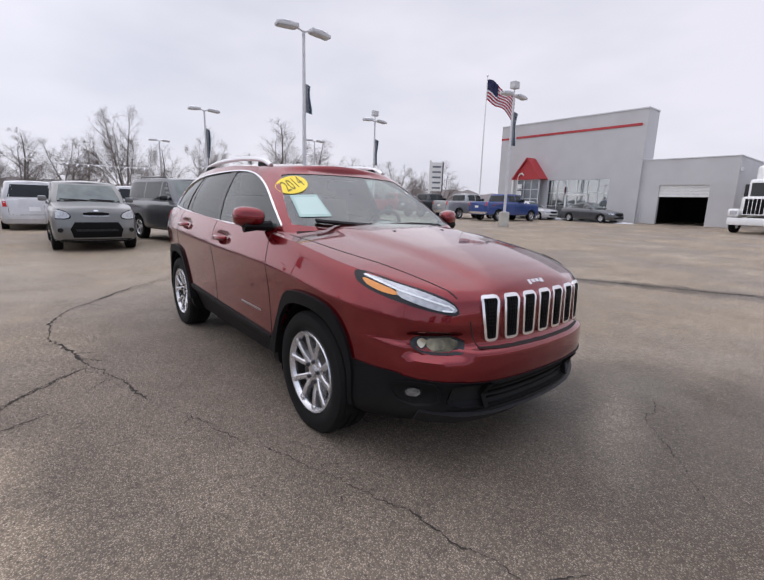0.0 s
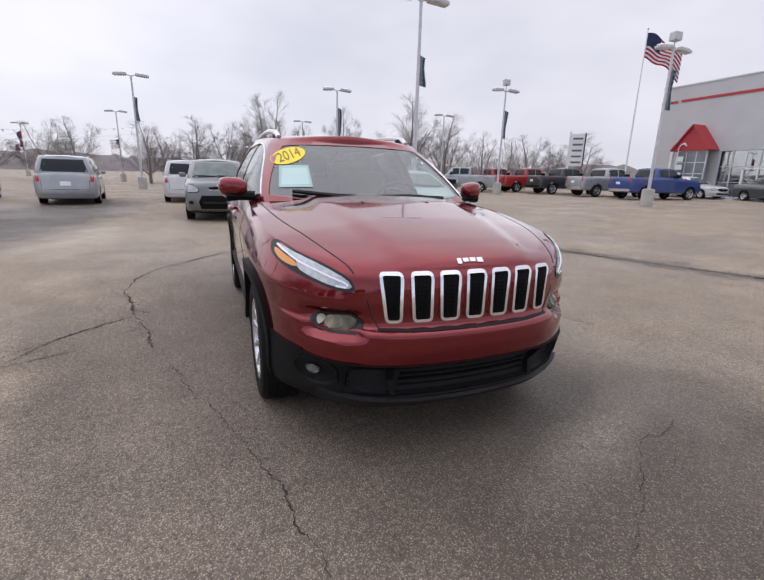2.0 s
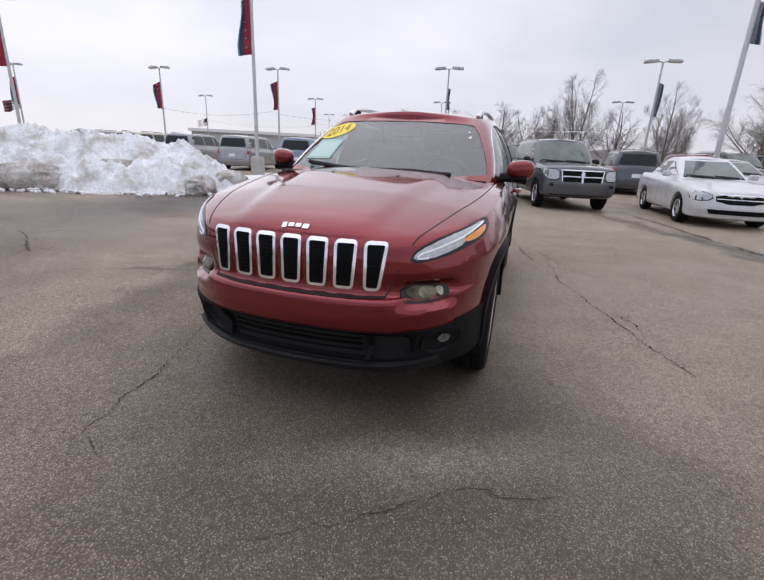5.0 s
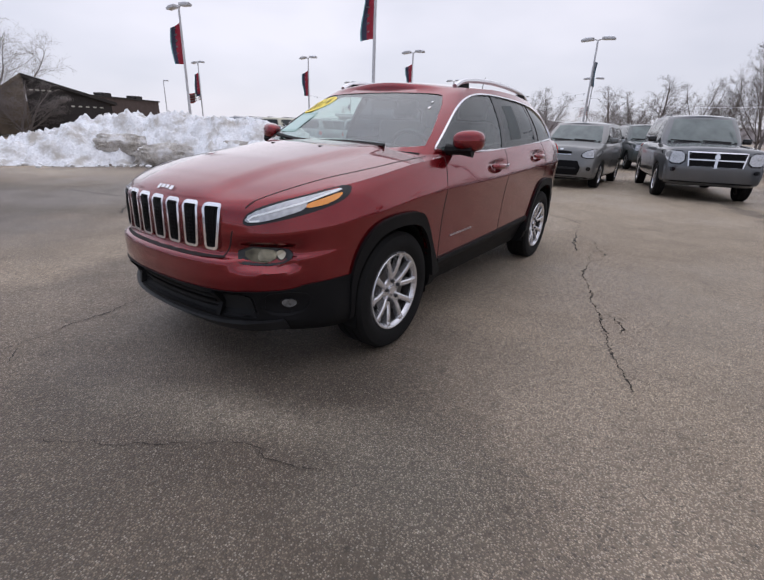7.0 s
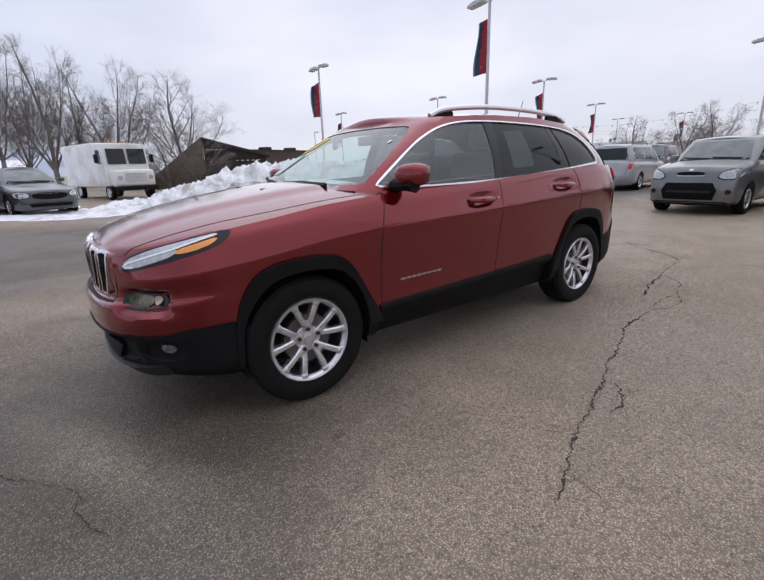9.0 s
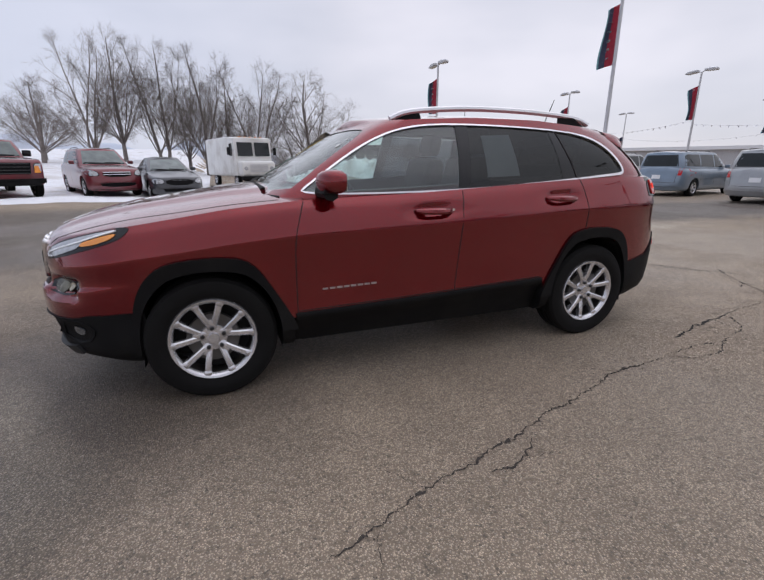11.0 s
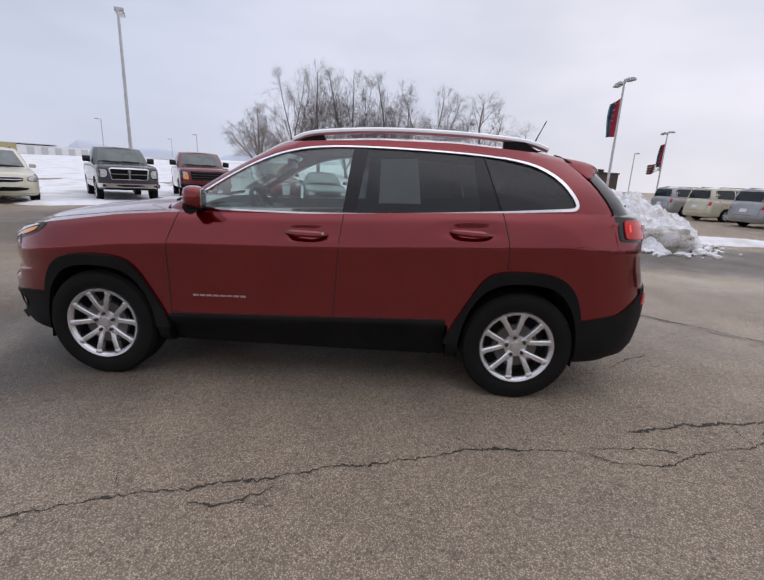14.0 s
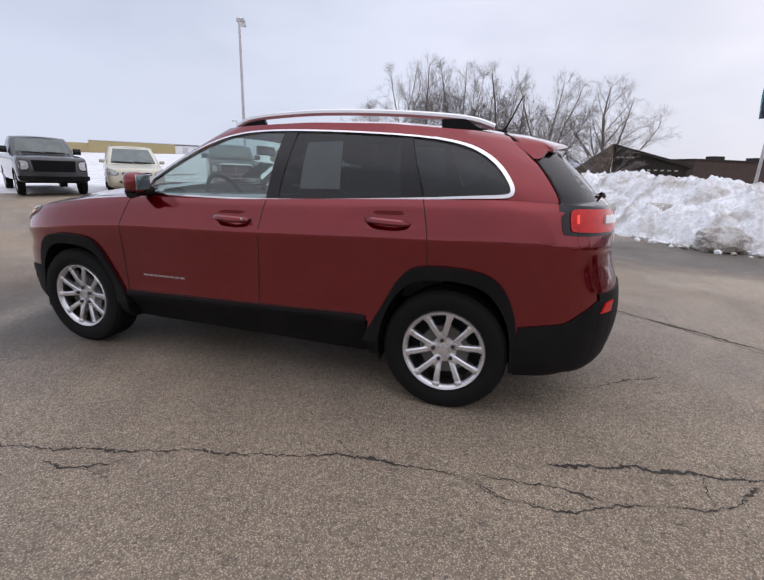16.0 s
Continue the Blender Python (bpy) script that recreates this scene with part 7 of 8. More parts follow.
# strings of small pennants between the lamps
def pennant_string(a, b, sag, n, seed):
    rnd = random.Random(seed)
    a, b = Vector(a), Vector(b)
    pts = [a.lerp(b, t) - Vector((0, 0, sag * 4 * t * (1 - t))) for t in np.linspace(0, 1, 25)]
    bms = [tube([tuple(p) for p in pts], 0.009, 4)]
    fl = bmesh.new()
    for k in range(n):
        t = (k + 0.5) / n
        p = a.lerp(b, t) - Vector((0, 0, sag * 4 * t * (1 - t)))
        d = (b - a).normalized()
        l = 0.15 + rnd.uniform(-0.05, 0.05)
        sw = Vector((rnd.uniform(-0.12, 0.12), rnd.uniform(-0.12, 0.12), -l))
        q = [fl.verts.new(p - d * 0.06), fl.verts.new(p + d * 0.06), fl.verts.new(p + sw)]
        fl.faces.new(q)
    bms.append(fl)
    return join(*bms)


PENNANT = material("silver_pennants", (0.86, 0.86, 0.90), 0.5, metal=0.0, var=0.25, scale=1.2)
for i, (a, b) in enumerate((((-31.2, -5.4, 4.1), (-30.8, -19.5, 3.9)), ((-30.8, -19.5, 4.2), (-29.6, -30.4, 4.1)), ((-53, -9.9, 4.5), (-51, -26, 4.4)), ((-51, -26, 4.1), (-48.9, -41.2, 4.3)), ((-31.2, -5.4, 3.7), (-51, -26, 4.1)), ((-53, -9.9, 3.8), (-31.2, -5.4, 4.5)), ((-29.4, 8.1, 3.5), (-31.2, -5.4, 3.8)))):
    tagged(part("pennant_string", pennant_string(a, b, 0.5, 26, i), PENNANT, None), "long sagging string of small silver pennants between lamps", "pennants", "pennant strings", "stuff")

# ---- showroom building ----
WALL = material("grey_render", (0.50, 0.495, 0.50), 0.85, var=0.05, scale=0.6, grain=0.05, grain_scale=40, bump=0.1, bump_scale=90)
TRIM_RED = material("red_trim", (0.40, 0.03, 0.035), 0.5, var=0.08)
FRAME_GREY = material("aluminium_frame", (0.55, 0.56, 0.58), 0.4, metal=0.5, var=0.05)
SHOW_GLASS = glass("showroom_pane", (0.62, 0.66, 0.67), mirror=0.26)
ROOM = material("showroom_inside", (0.42, 0.42, 0.43), 0.8, var=0.2, scale=0.7)
DOOR_WHITE = material("white_door_panel", (0.72, 0.72, 0.70), 0.6, var=0.06)

bld = thing("showroom_building", "large pale grey showroom with a red stripe and red gabled porch", "building", m=pose(-1.93, 34.7, 0))
bld.scale = (0.92, 0.92, 0.92)
Z0, ZT = 0.3, 9.62
XL, XR = -24.1, -9.9
WX0, WX1, WZ0, WZ1 = -18.2, -12.35, 0.45, 4.12


def wall_piece(x0, x1, z0, z1, y0=0.0, y1=0.35):
    return box(x0, x1, y0, y1, z0, z1)


for wp in ((XL, WX0, Z0, ZT), (WX1, XR, Z0, ZT), (WX0, WX1, WZ1, ZT), (WX0, WX1, Z0, WZ0)):
    part("front_wall", wall_piece(*wp), WALL, bld)
part("side_wall", box(XR - 0.35, XR, 0.35, 2.1, Z0, ZT), WALL, bld)
part("side_wall", box(XL, XL + 0.35, 0.35, 2.1, Z0, ZT), WALL, bld)
part("parapet_cap", join(box(XL - 0.05, XR + 0.05, -0.06, 0.42, ZT, ZT + 0.10), box(XL, XR + 0.05, 1.75, 2.1, ZT - 0.02, ZT + 0.10), box(XR - 0.42, XR + 0.05, 0.42, 1.75, ZT, ZT + 0.10)), FRAME_GREY, bld)
part("back_wall", box(XL + 0.35, XR - 0.35, 1.78, 2.08, 4.8, ZT - 0.03), WALL, bld)
part("roof", box(XL + 0.35, XR - 0.35, 2.1, 24, 5.2, 5.4), WALL, bld)
part("rear_wall", join(box(XL, XL + 0.35, 2.1, 24, Z0, 5.4), box(XL, XR, 24, 24.3, Z0, 5.4)), WALL, bld)
part("red_stripe", box(-22.3, -10.25, -0.05, 0.0, 8.32, 8.52), TRIM_RED, bld, "thin red stripe")
part("dark_stripe", box(-24.1, -22.6, -0.045, 0.0, 8.30, 8.48), TRIM_RED, bld)
part("inner_room", join(box(XL + 0.4, XR - 0.4, 5.0, 5.1, Z0, 5.0), box(XL + 0.4, XR - 0.4, 0.4, 5.0, 0.42, 0.46), box(XL + 0.4, XR - 0.4, 0.4, 5.0, 4.6, 4.7)), ROOM, bld)
nx, nz = 6, 3
for i in range(nx):
    for j in range(nz):
        x0, x1 = WX0 + (WX1 - WX0) * i / nx, WX0 + (WX1 - WX0) * (i + 1) / nx
        z0, z1 = WZ0 + (WZ1 - WZ0) * j / nz, WZ0 + (WZ1 - WZ0) * (j + 1) / nz
        part("window_pane", box(x0 + 0.03, x1 - 0.03, 0.10, 0.115, z0 + 0.03, z1 - 0.03), SHOW_GLASS, bld)
mull = [box(WX0 + (WX1 - WX0) * i / nx - 0.035, WX0 + (WX1 - WX0) * i / nx + 0.035, 0.06, 0.16, WZ0, WZ1) for i in range(nx + 1)]
mull += [box(WX0, WX1, 0.07, 0.15, WZ0 + (WZ1 - WZ0) * j / nz - 0.03, WZ0 + (WZ1 - WZ0) * j / nz + 0.03) for j in range(nz + 1)]
part("window_frame", join(*mull), FRAME_GREY, bld, "aluminium window frame")
part("entrance_frame", join(box(-16.35, -16.2, -0.02, 0.16, WZ0, 2.75), box(-14.3, -14.15, -0.02, 0.16, WZ0, 2.75), box(-16.35, -14.15, -0.02, 0.16, 2.66, 2.80), box(-15.28, -15.2, -0.01, 0.15, WZ0, 2.7)), DOOR_WHITE, bld, "white door frame")
# porch
part("porch_gable", prism([(-21.45, 4.15), (-18.35, 4.15), (-19.9, 6.15)], "side", -1.25, -1.05), TRIM_RED, bld, "red triangular gable")
for s in (1, -1):
    slab = box(0, 2.56, -1.45, 0.0, -0.05, 0.06)
    part("porch_roof", moved(slab, pose(-19.9, 0, 6.20, 0, 52.2 if s > 0 else 127.8, 0)), TRIM_RED, bld, "red porch roof")
# opaque porch panes, their grey colour painted for the sky they mirror
part("porch_window", join(*[box(-21.1 + 0.83 * i + 0.03, -21.1 + 0.83 * (i + 1) - 0.03, -0.95, -0.93, 0.5 + 0.9 * j + 0.03, 0.5 + 0.9 * (j + 1) - 0.03) for i in range(3) for j in range(4)]), material("sky_pale_porch_pane", (0.17, 0.185, 0.20), 0.06, var=0.2, scale=1.5, spec=0.6), bld, "porch glazing with grey sky reflection painted in")
part("porch_frame", join(*[box(-21.15 + 0.83 * i, -21.05 + 0.83 * i, -1.0, -0.88, 0.4, 4.15) for i in range(4)], *[box(-21.1, -18.6, -0.99, -0.89, 0.47 + 0.9 * j, 0.55 + 0.9 * j) for j in range(5)]), FRAME_GREY, bld)
part("porch_post", box(-21.5, -21.3, -1.3, -1.0, 0.3, 4.15), DOOR_WHITE, bld)
for j in range(4):
    part("sign_bar", box(-20.50 - 0.24, -20.50 + 0.24, -1.36, -1.32, 1.3 + 0.66 * j, 1.72 + 0.66 * j), DOOR_WHITE, bld, "white sign bar")
part("sign_pole", tube([(-20.80, -1.34, 0.4), (-20.80, -1.34, 4.35), (-20.66, -1.34, 4.66), (-20.38, -1.34, 4.74), (-20.14, -1.34, 4.55)], [0.04, 0.04, 0.06, 0.08, 0.05], 8), DOOR_WHITE, bld, "white feather sign with a curved tip")

low = thing("service_building", "low pale grey service block with a half-open garage door", "building", m=pose(-1.93, 34.95, 0))
low.scale = (0.92, 0.92, 0.92)
GX0, GX1, GZ1, LZT = -8.45, -5.0, 3.52, 5.52
LX0, LX1 = -9.9, -3.4
for wp in ((LX0, GX0, Z0, LZT), (GX1, LX1, Z0, LZT), (GX0, GX1, GZ1, LZT)):
    part("front_wall", wall_piece(*wp), WALL, low)
part("side_wall", box(LX1 - 0.35, LX1, 0.35, 24, Z0, LZT), WALL, low)
part("roof", box(LX0, LX1 - 0.35, 0.35, 24, LZT - 0.3, LZT - 0.1), WALL, low)
part("parapet_cap", join(box(LX0, LX1 + 0.04, -0.05, 0.40, LZT, LZT + 0.07), box(LX1 - 0.4, LX1 + 0.04, 0.40, 24, LZT, LZT + 0.07)), FRAME_GREY, low)
part("garage_door", join(*[box(GX0, GX1, 0.12, 0.17, 2.60 + 0.235 * k, 2.60 + 0.235 * k + 0.22, 0.008) for k in range(4)]), DOOR_WHITE, low, "raised white sectional door")
part("garage_inside", join(box(GX0 - 1, GX1 + 1, 9, 9.1, Z0, LZT - 0.4), box(GX0 - 1.1, GX0 - 1, 0.4, 9, Z0, LZT - 0.4), box(GX1 + 1, GX1 + 1.1, 0.4, 9, Z0, LZT - 0.4), box(GX0 - 1, GX1 + 1, 0.4, 9, 0.40, 0.43)), DARK, low)
part("wall_light", box(-3.3, -3.1, -0.2, 0.0, 4.4, 4.7, 0.02), LAMPHEAD, low)
part("downpipe", tube([(-9.6, -0.06, 0.3), (-9.6, -0.06, 1.5)], 0.05, 8), FRAME_GREY, low)
snow_heap("snowbank", ridge([(-20, 33.0), (-15.5, 32.6), (-11, 32.4)], 0.9), -21.5, -9.5, 31, 34.3, 0.2, 0.14, 8, SNOW, "thin strip of snow along the showroom front")

# flag pole
fp = thing("flag_pole", "tall white flag pole with a striped flag", "flag", m=pose(-21.7, 28.9, ground_z(-21.7, 28.9)))
part("pole", tube([(0, 0, 0), (0, 0, 6), (0, 0, 11.6)], [0.07, 0.055, 0.035], 8), DOOR_WHITE, fp)
part("finial", lathe([(0.001, 0.1), (0.06, 0.06), (0.07, 0.0), (0.06, -0.06), (0.001, -0.1)], 10), SATIN, fp, m=pose(0, 0, 11.65))
FLAG_RED = material("flag_red", (0.42, 0.03, 0.05), 0.8, var=0.08)
FLAG_WHITE = material("flag_white", (0.70, 0.69, 0.72), 0.8, var=0.05)
FLAG_BLUE = material("flag_blue", (0.05, 0.055, 0.13), 0.8, var=0.08)


def flag_point(u, v):
    """u along the fly, v down the hoist, for a flag that droops in light wind."""
    droop = 0.9 * u * u + 0.75 * u
    wave = 0.16 * math.sin(8 * u + 3 * v) * min(1.0, 3 * u)
    return (2.35 * u * 0.80 + wave * 0.6, 2.35 * u * 0.60 - wave * 0.8, 11.35 - 1.65 * v - droop * 1.05 + 0.10 * math.sin(9 * u + 2 * v))


def flag_band(v0, v1, u0=0.0, u1=1.0):
    bm = bmesh.new()
    rows = [[bm.verts.new(flag_point(u0 + (u1 - u0) * i / 12, v0 + (v1 - v0) * j)) for i in range(13)] for j in range(2)]
    for k in range(12):
        bm.faces.new((rows[0][k], rows[0][k + 1], rows[1][k + 1], rows[1][k]))
    bmesh.ops.solidify(bm, geom=bm.faces[:], thickness=0.006)
    return bm


for k in range(13):
    part("flag_stripe", flag_band(k / 13, (k + 1) / 13, 0.40 if k < 7 else 0.0), FLAG_RED if k % 2 == 0 else FLAG_WHITE, fp)
part("flag_canton", join(*[flag_band(k / 13, (k + 1) / 13, 0, 0.40) for k in range(7)]), FLAG_BLUE, fp)

# roadside sign
sg = thing("pylon_sign", "tall white pylon sign with rows of dark lettering bars", "sign", m=pose(-31.2, 33.0, ground_z(-31.2, 33.0), 0, 0, 45))
sg.scale = (0.78, 0.78, 0.90)
part("post", box(-0.95, -0.7, -0.15, 0.15, 0, 6.2), DOOR_WHITE, sg)
part("board", box(-0.7, 0.85, -0.14, 0.14, 2.6, 6.0, 0.02), DOOR_WHITE, sg)
part("board_edge", box(0.85, 1.0, -0.16, 0.16, 2.6, 6.05), material("dark_sign_edge", (0.05, 0.05, 0.06), 0.6), sg)
for k in range(5):
    part("lettering_bar", box(-0.5, 0.65, -0.155, -0.141, 2.9 + 0.62 * k, 3.1 + 0.62 * k), material("sign_ink", (0.12, 0.13, 0.16), 0.6), sg)

# ---- lorry at the garage ----
def lorry():
    t = thing("semi_truck", "white long-nosed semi truck with a white trailer", "truck", m=pose(-2.2, 30.0, ground_z(-2.2, 30.0), 0, 0, -98))
    part("bonnet", box(0.2, 2.0, -0.75, 0.75, 1.0, 1.95, 0.16, 3), WHITE, t)
    for s in (1, -1):
        part("fender", box(0.75, 2.15, s * 0.95 - 0.28, s * 0.95 + 0.28, 0.85, 1.30, 0.14, 3), WHITE, t)
        part("headlight", box(1.98, 2.18, s * 0.92 - 0.16, s * 0.92 + 0.16, 0.98, 1.2, 0.03), LENS, t)
        part("side_mirror", box(-0.1, 0.05, s * 1.28 - 0.1, s * 1.28 + 0.1, 2.0, 2.7, 0.03), GLOSS_BLACK, t)
    part("cab", box(-2.0, 0.35, -1.1, 1.1, 0.75, 2.95, 0.14, 3), WHITE, t)
    part("sleeper", box(-3.0, -0.3, -1.1, 1.1, 0.75, 3.75, 0.2, 3), WHITE, t)
    part("windscreen", box(0.34, 0.37, -0.95, 0.95, 2.02, 2.75, 0.01), DARKPANE, t)
    for s in (1, -1):
        part("side_window", box(-0.9, 0.1, s * 1.1 - 0.012, s * 1.1 + 0.012, 2.0, 2.7, 0.008), DARKPANE, t)
    g = part("grille", box(1.99, 2.04, -0.55, 0.55, 1.0, 1.85, 0.02), MESH_BLACK, t)
    part("grille_frame", join(*[box(2.035, 2.055, -0.55 + 0.18 * k, -0.52 + 0.18 * k, 1.0, 1.85) for k in range(7)], box(2.03, 2.06, -0.6, 0.6, 1.82, 1.9), box(2.03, 2.06, -0.6, 0.6, 0.97, 1.03)), CHROME, g)
    part("front_bumper", box(2.0, 2.25, -1.15, 1.15, 0.42, 0.82, 0.06, 2), WHITE, t)
    part("chassis", box(-12.5, 1.6, -0.45, 0.45, 0.6, 0.85), DARK, t)
    part("trailer", box(-16.0, -3.4, -1.28, 1.28, 1.15, 4.0, 0.05), WHITE, t)
    tyre, hub = mesh_of("tyre", tyre_bm(0.50, 0.28, 0.29, 24), RUBBER), mesh_of("wheel", lathe([(0.001, 0.08), (0.12, 0.10), (0.14, 0.05), (0.28, 0.02), (0.29, 0.10), (0.29, -0.1), (0.001, -0.1)], 24), RIM)
    for x in (1.35, -4.3, -5.6, -13.5, -14.8):
        for s in (1, -1):
            w = part("wheel", hub, None, t, m=pose(x, s * 1.05, 0.49, 0, 0, 0 if s > 0 else 180))
            part("tyre", tyre, None, w)


lorry()


def step_van():
    t = thing("delivery_van", "old white step van with a tall square body behind the snow", "van", m=pose(-0.35, -24.6, ground_z(-0.35, -24.6), 0, 0, 106))
    off = material("off_white_paint", (0.70, 0.70, 0.68), 0.55, var=0.07, scale=1.5, stain=(0.55, 0.53, 0.50), stain_scale=1.0)
    part("cargo_body", box(-3.0, 1.2, -1.08, 1.08, 0.62, 2.72, 0.10, 2), off, t)
    cab = box(1.0, 2.3, -1.05, 1.05, 0.62, 2.66, 0.10, 2)
    for v in cab.verts:
        if v.co.x > 1.7 and v.co.z > 1.6:
            v.co.x -= 0.22
    part("cab", cab, off, t)
    part("snout", box(2.1, 2.85, -0.95, 0.95, 0.62, 1.42, 0.13, 3), off, t)
    for y0, y1 in ((-0.9, -0.06), (0.06, 0.9)):
        part("windscreen", moved(box(-0.012, 0.012, y0, y1, -0.36, 0.36, 0.01), pose(2.20, 0, 2.05, 0, -8, 0)), DARKPANE, t)
    for s in (1, -1):
        part("side_door", box(1.35, 1.95, s * 1.062 - 0.012, s * 1.062 + 0.012, 0.8, 2.45, 0.01), off, t)
        part("side_window", box(1.42, 1.88, s * 1.078 - 0.01, s * 1.078 + 0.01, 1.7, 2.35, 0.01), DARKPANE, t)
        part("side_mirror", join(box(1.95, 2.05, s * 1.3 - 0.09, s * 1.3 + 0.09, 1.75, 2.15, 0.02), tube([(2.0, s * 1.05, 2.0), (2.0, s * 1.25, 2.0)], 0.015, 6)), GLOSS_BLACK, t)
        part("headlight", moved(lathe([(0.001, 0.02), (0.10, 0.015), (0.11, -0.03), (0.001, -0.03)], 16), pose(2.86, s * 0.72, 1.05, 0, 0, -90)), LENS, t)
    part("grille", join(*[box(2.85, 2.87, -0.5, 0.5, 0.86 + 0.07 * k, 0.90 + 0.07 * k) for k in range(6)]), FRAME_GREY, t)
    part("front_bumper", box(2.8, 2.98, -1.0, 1.0, 0.45, 0.65, 0.03), BLACK_PLASTIC, t)
    part("roof_lights", join(*[box(1.75, 1.85, -0.6 + 0.3 * k - 0.05, -0.6 + 0.3 * k + 0.05, 2.66, 2.72, 0.01) for k in range(5)]), AMBER, t)
    wheel_set(t, 0.38, 0.22, 0.24, (2.05, -1.6), 1.84, False, 24)


step_van()

# ---- sheds and far buildings ----
BROWN = material("brown_shingle", (0.165, 0.130, 0.095), 0.9, var=0.2, scale=2, grain=0.2, grain_scale=20)
DARKWOOD = material("dark_timber", (0.035, 0.030, 0.028), 0.85, var=0.2, scale=3)
shed = thing("open_shed", "low shed with a broad brown roof and dark open gable", "shed", m=pose(-7.9, -33.7, 0, 0, 0, -14))
part("roof", prism([(0.2, 3.75), (0.2, 3.55), (4.4, 0.35), (4.4, 0.55)], "side", -9.0, 0.0), BROWN, shed)
part("hip_wall", prism([(0.15, 3.70), (0.15, 0.1), (4.35, 0.1), (4.35, 0.50)], "side", -0.26, -0.08), BROWN, shed, "brown shingled hip")
part("roof", prism([(0.2, 3.75), (-4.9, 2.35), (-4.9, 2.15), (0.2, 3.55)], "side", -9.0, 0.0), DARKWOOD, shed)
part("gable_wall", prism([(0.1, 3.55), (-4.6, 2.2), (-4.6, 0), (0.1, 0)], "side", -0.45, -0.30), DARKWOOD, shed)
part("rear_wall", box(-4.6, 0.4, -8.8, -8.6, 0, 2.3), BROWN, shed)
for k in range(4):
    part("pale_vent", box(-0.2 - 0.32 * k - 0.1, -0.2 - 0.32 * k + 0.1, -0.30, -0.28, 2.78, 2.86), material("pale_vent", (0.6, 0.58, 0.5), 0.7), shed)
for k in range(5):
    part("pale_vent", box(-2.3 - 0.42 * k - 0.1, -2.3 - 0.42 * k + 0.1, -0.30, -0.28, 1.92, 2.0), material("pale_vent", (0.6, 0.58, 0.5), 0.7), shed)
brick_b = thing("flat_roofed_building", "long low dark brick building with roof units", "building", m=pose(-22.8, -52.0, 0.4, 0, 0, 24))
part("wall", box(-5.2, 5.2, -4, 0, 0, 2.95), material("dark_brick_wall", (0.085, 0.062, 0.055), 0.9, var=0.15, scale=2), brick_b)
part("roof_edge", box(-5.3, 5.3, -4.1, 0.1, 2.95, 3.1), DARKWOOD, brick_b)
for x in (-4.0, 0.8):
    part("roof_unit", box(x, x + 1.1, -2.5, -1.2, 3.1, 3.5, 0.03), DARKWOOD, brick_b)
YEL = material("mustard_cladding", (0.40, 0.33, 0.17), 0.75, var=0.06, scale=0.2)
wh = thing("warehouse", "long low mustard warehouse across the snow field", "building", m=pose(78, -86, 0, 0, 0, 41.5))
part("wall", box(18, 27, -12, -0.4, 0, 4.7), YEL, wh)
part("tall_wall", box(0.5, 18, -14, 0, 0, 5.25), YEL, wh, "taller mustard hall")
part("white_wall", box(-17, 0.5, -12, -0.2, 0, 5.05), WHITE, wh, "white end bay")
part("roof_edge", box(-6.2, 18.1, -14.1, 0.1, 5.25, 5.4), FRAME_GREY, wh)
for k in range(7):
    part("bay_door", box(-16.4 + 2.35 * k, -15.2 + 2.35 * k, -0.2, -0.1, 2.6, 4.75), FRAME_GREY, wh)
far_shop = thing("far_building", "long white roofed building far behind the lamps", "building", m=pose(-74, -46, 0, 0, 0, 120))
part("wall", box(-14, 14, -5, 0, 0, 3.2), material("far_wall", (0.5, 0.5, 0.52), 0.8), far_shop)
part("roof", box(-14.5, 14.5, -5.5, 0.5, 3.2, 3.7), ROOF_SNOW, far_shop)

# ---- hills and far woods ----
def hills(name, radius, a0, a1, height, seed, mat, label):
    bm = bmesh.new()
    n = 160
    rows = []
    for k in range(n + 1):
        a = radians(a0 + (a1 - a0) * k / n)
        h = height * (0.55 + 0.45 * noise.noise(Vector((k * 0.05, seed, 0)))) + height * (0.20 if radius < 400 else 0.02) * noise.noise(Vector((k * 0.9, seed, 4)))
        h *= min(1, k / 8, (n - k) / 8) ** 0.5
        c, s = math.cos(a), math.sin(a)
        rows.append([bm.verts.new((radius * c, radius * s, -1)), bm.verts.new((radius * 1.04 * c, radius * 1.04 * s, max(0, h * 0.8))), bm.verts.new((radius * 1.10 * c, radius * 1.10 * s, max(0, h))), bm.verts.new((radius * 1.3 * c, radius * 1.3 * s, -1))])
    for r0, r1 in zip(rows, rows[1:]):
        for k in range(3):
            bm.faces.new((r0[k], r0[k + 1], r1[k + 1], r1[k]))
    bmesh.ops.recalc_face_normals(bm, faces=bm.faces[:])
    return tagged(part(name, bm, mat, None), label, "hills", kind="structure")


hills("backdrop_hills", 260, 95, 215, 15, 1, material("bare_woods_far", (0.20, 0.175, 0.17), 1.0, var=0.15, scale=0.05, grain=0.15, grain_scale=0.6), "low hills of bare grey-brown woods")
# the ridge's pale blue base colour carries the distance haze
hills("backdrop_ridge", 620, 262, 309, 48, 2, material("haze_tinted_ridge", (0.50, 0.55, 0.64), 1.0, var=0.06, scale=0.01), "far ridge beyond the snow, blue distance haze painted into its colour")

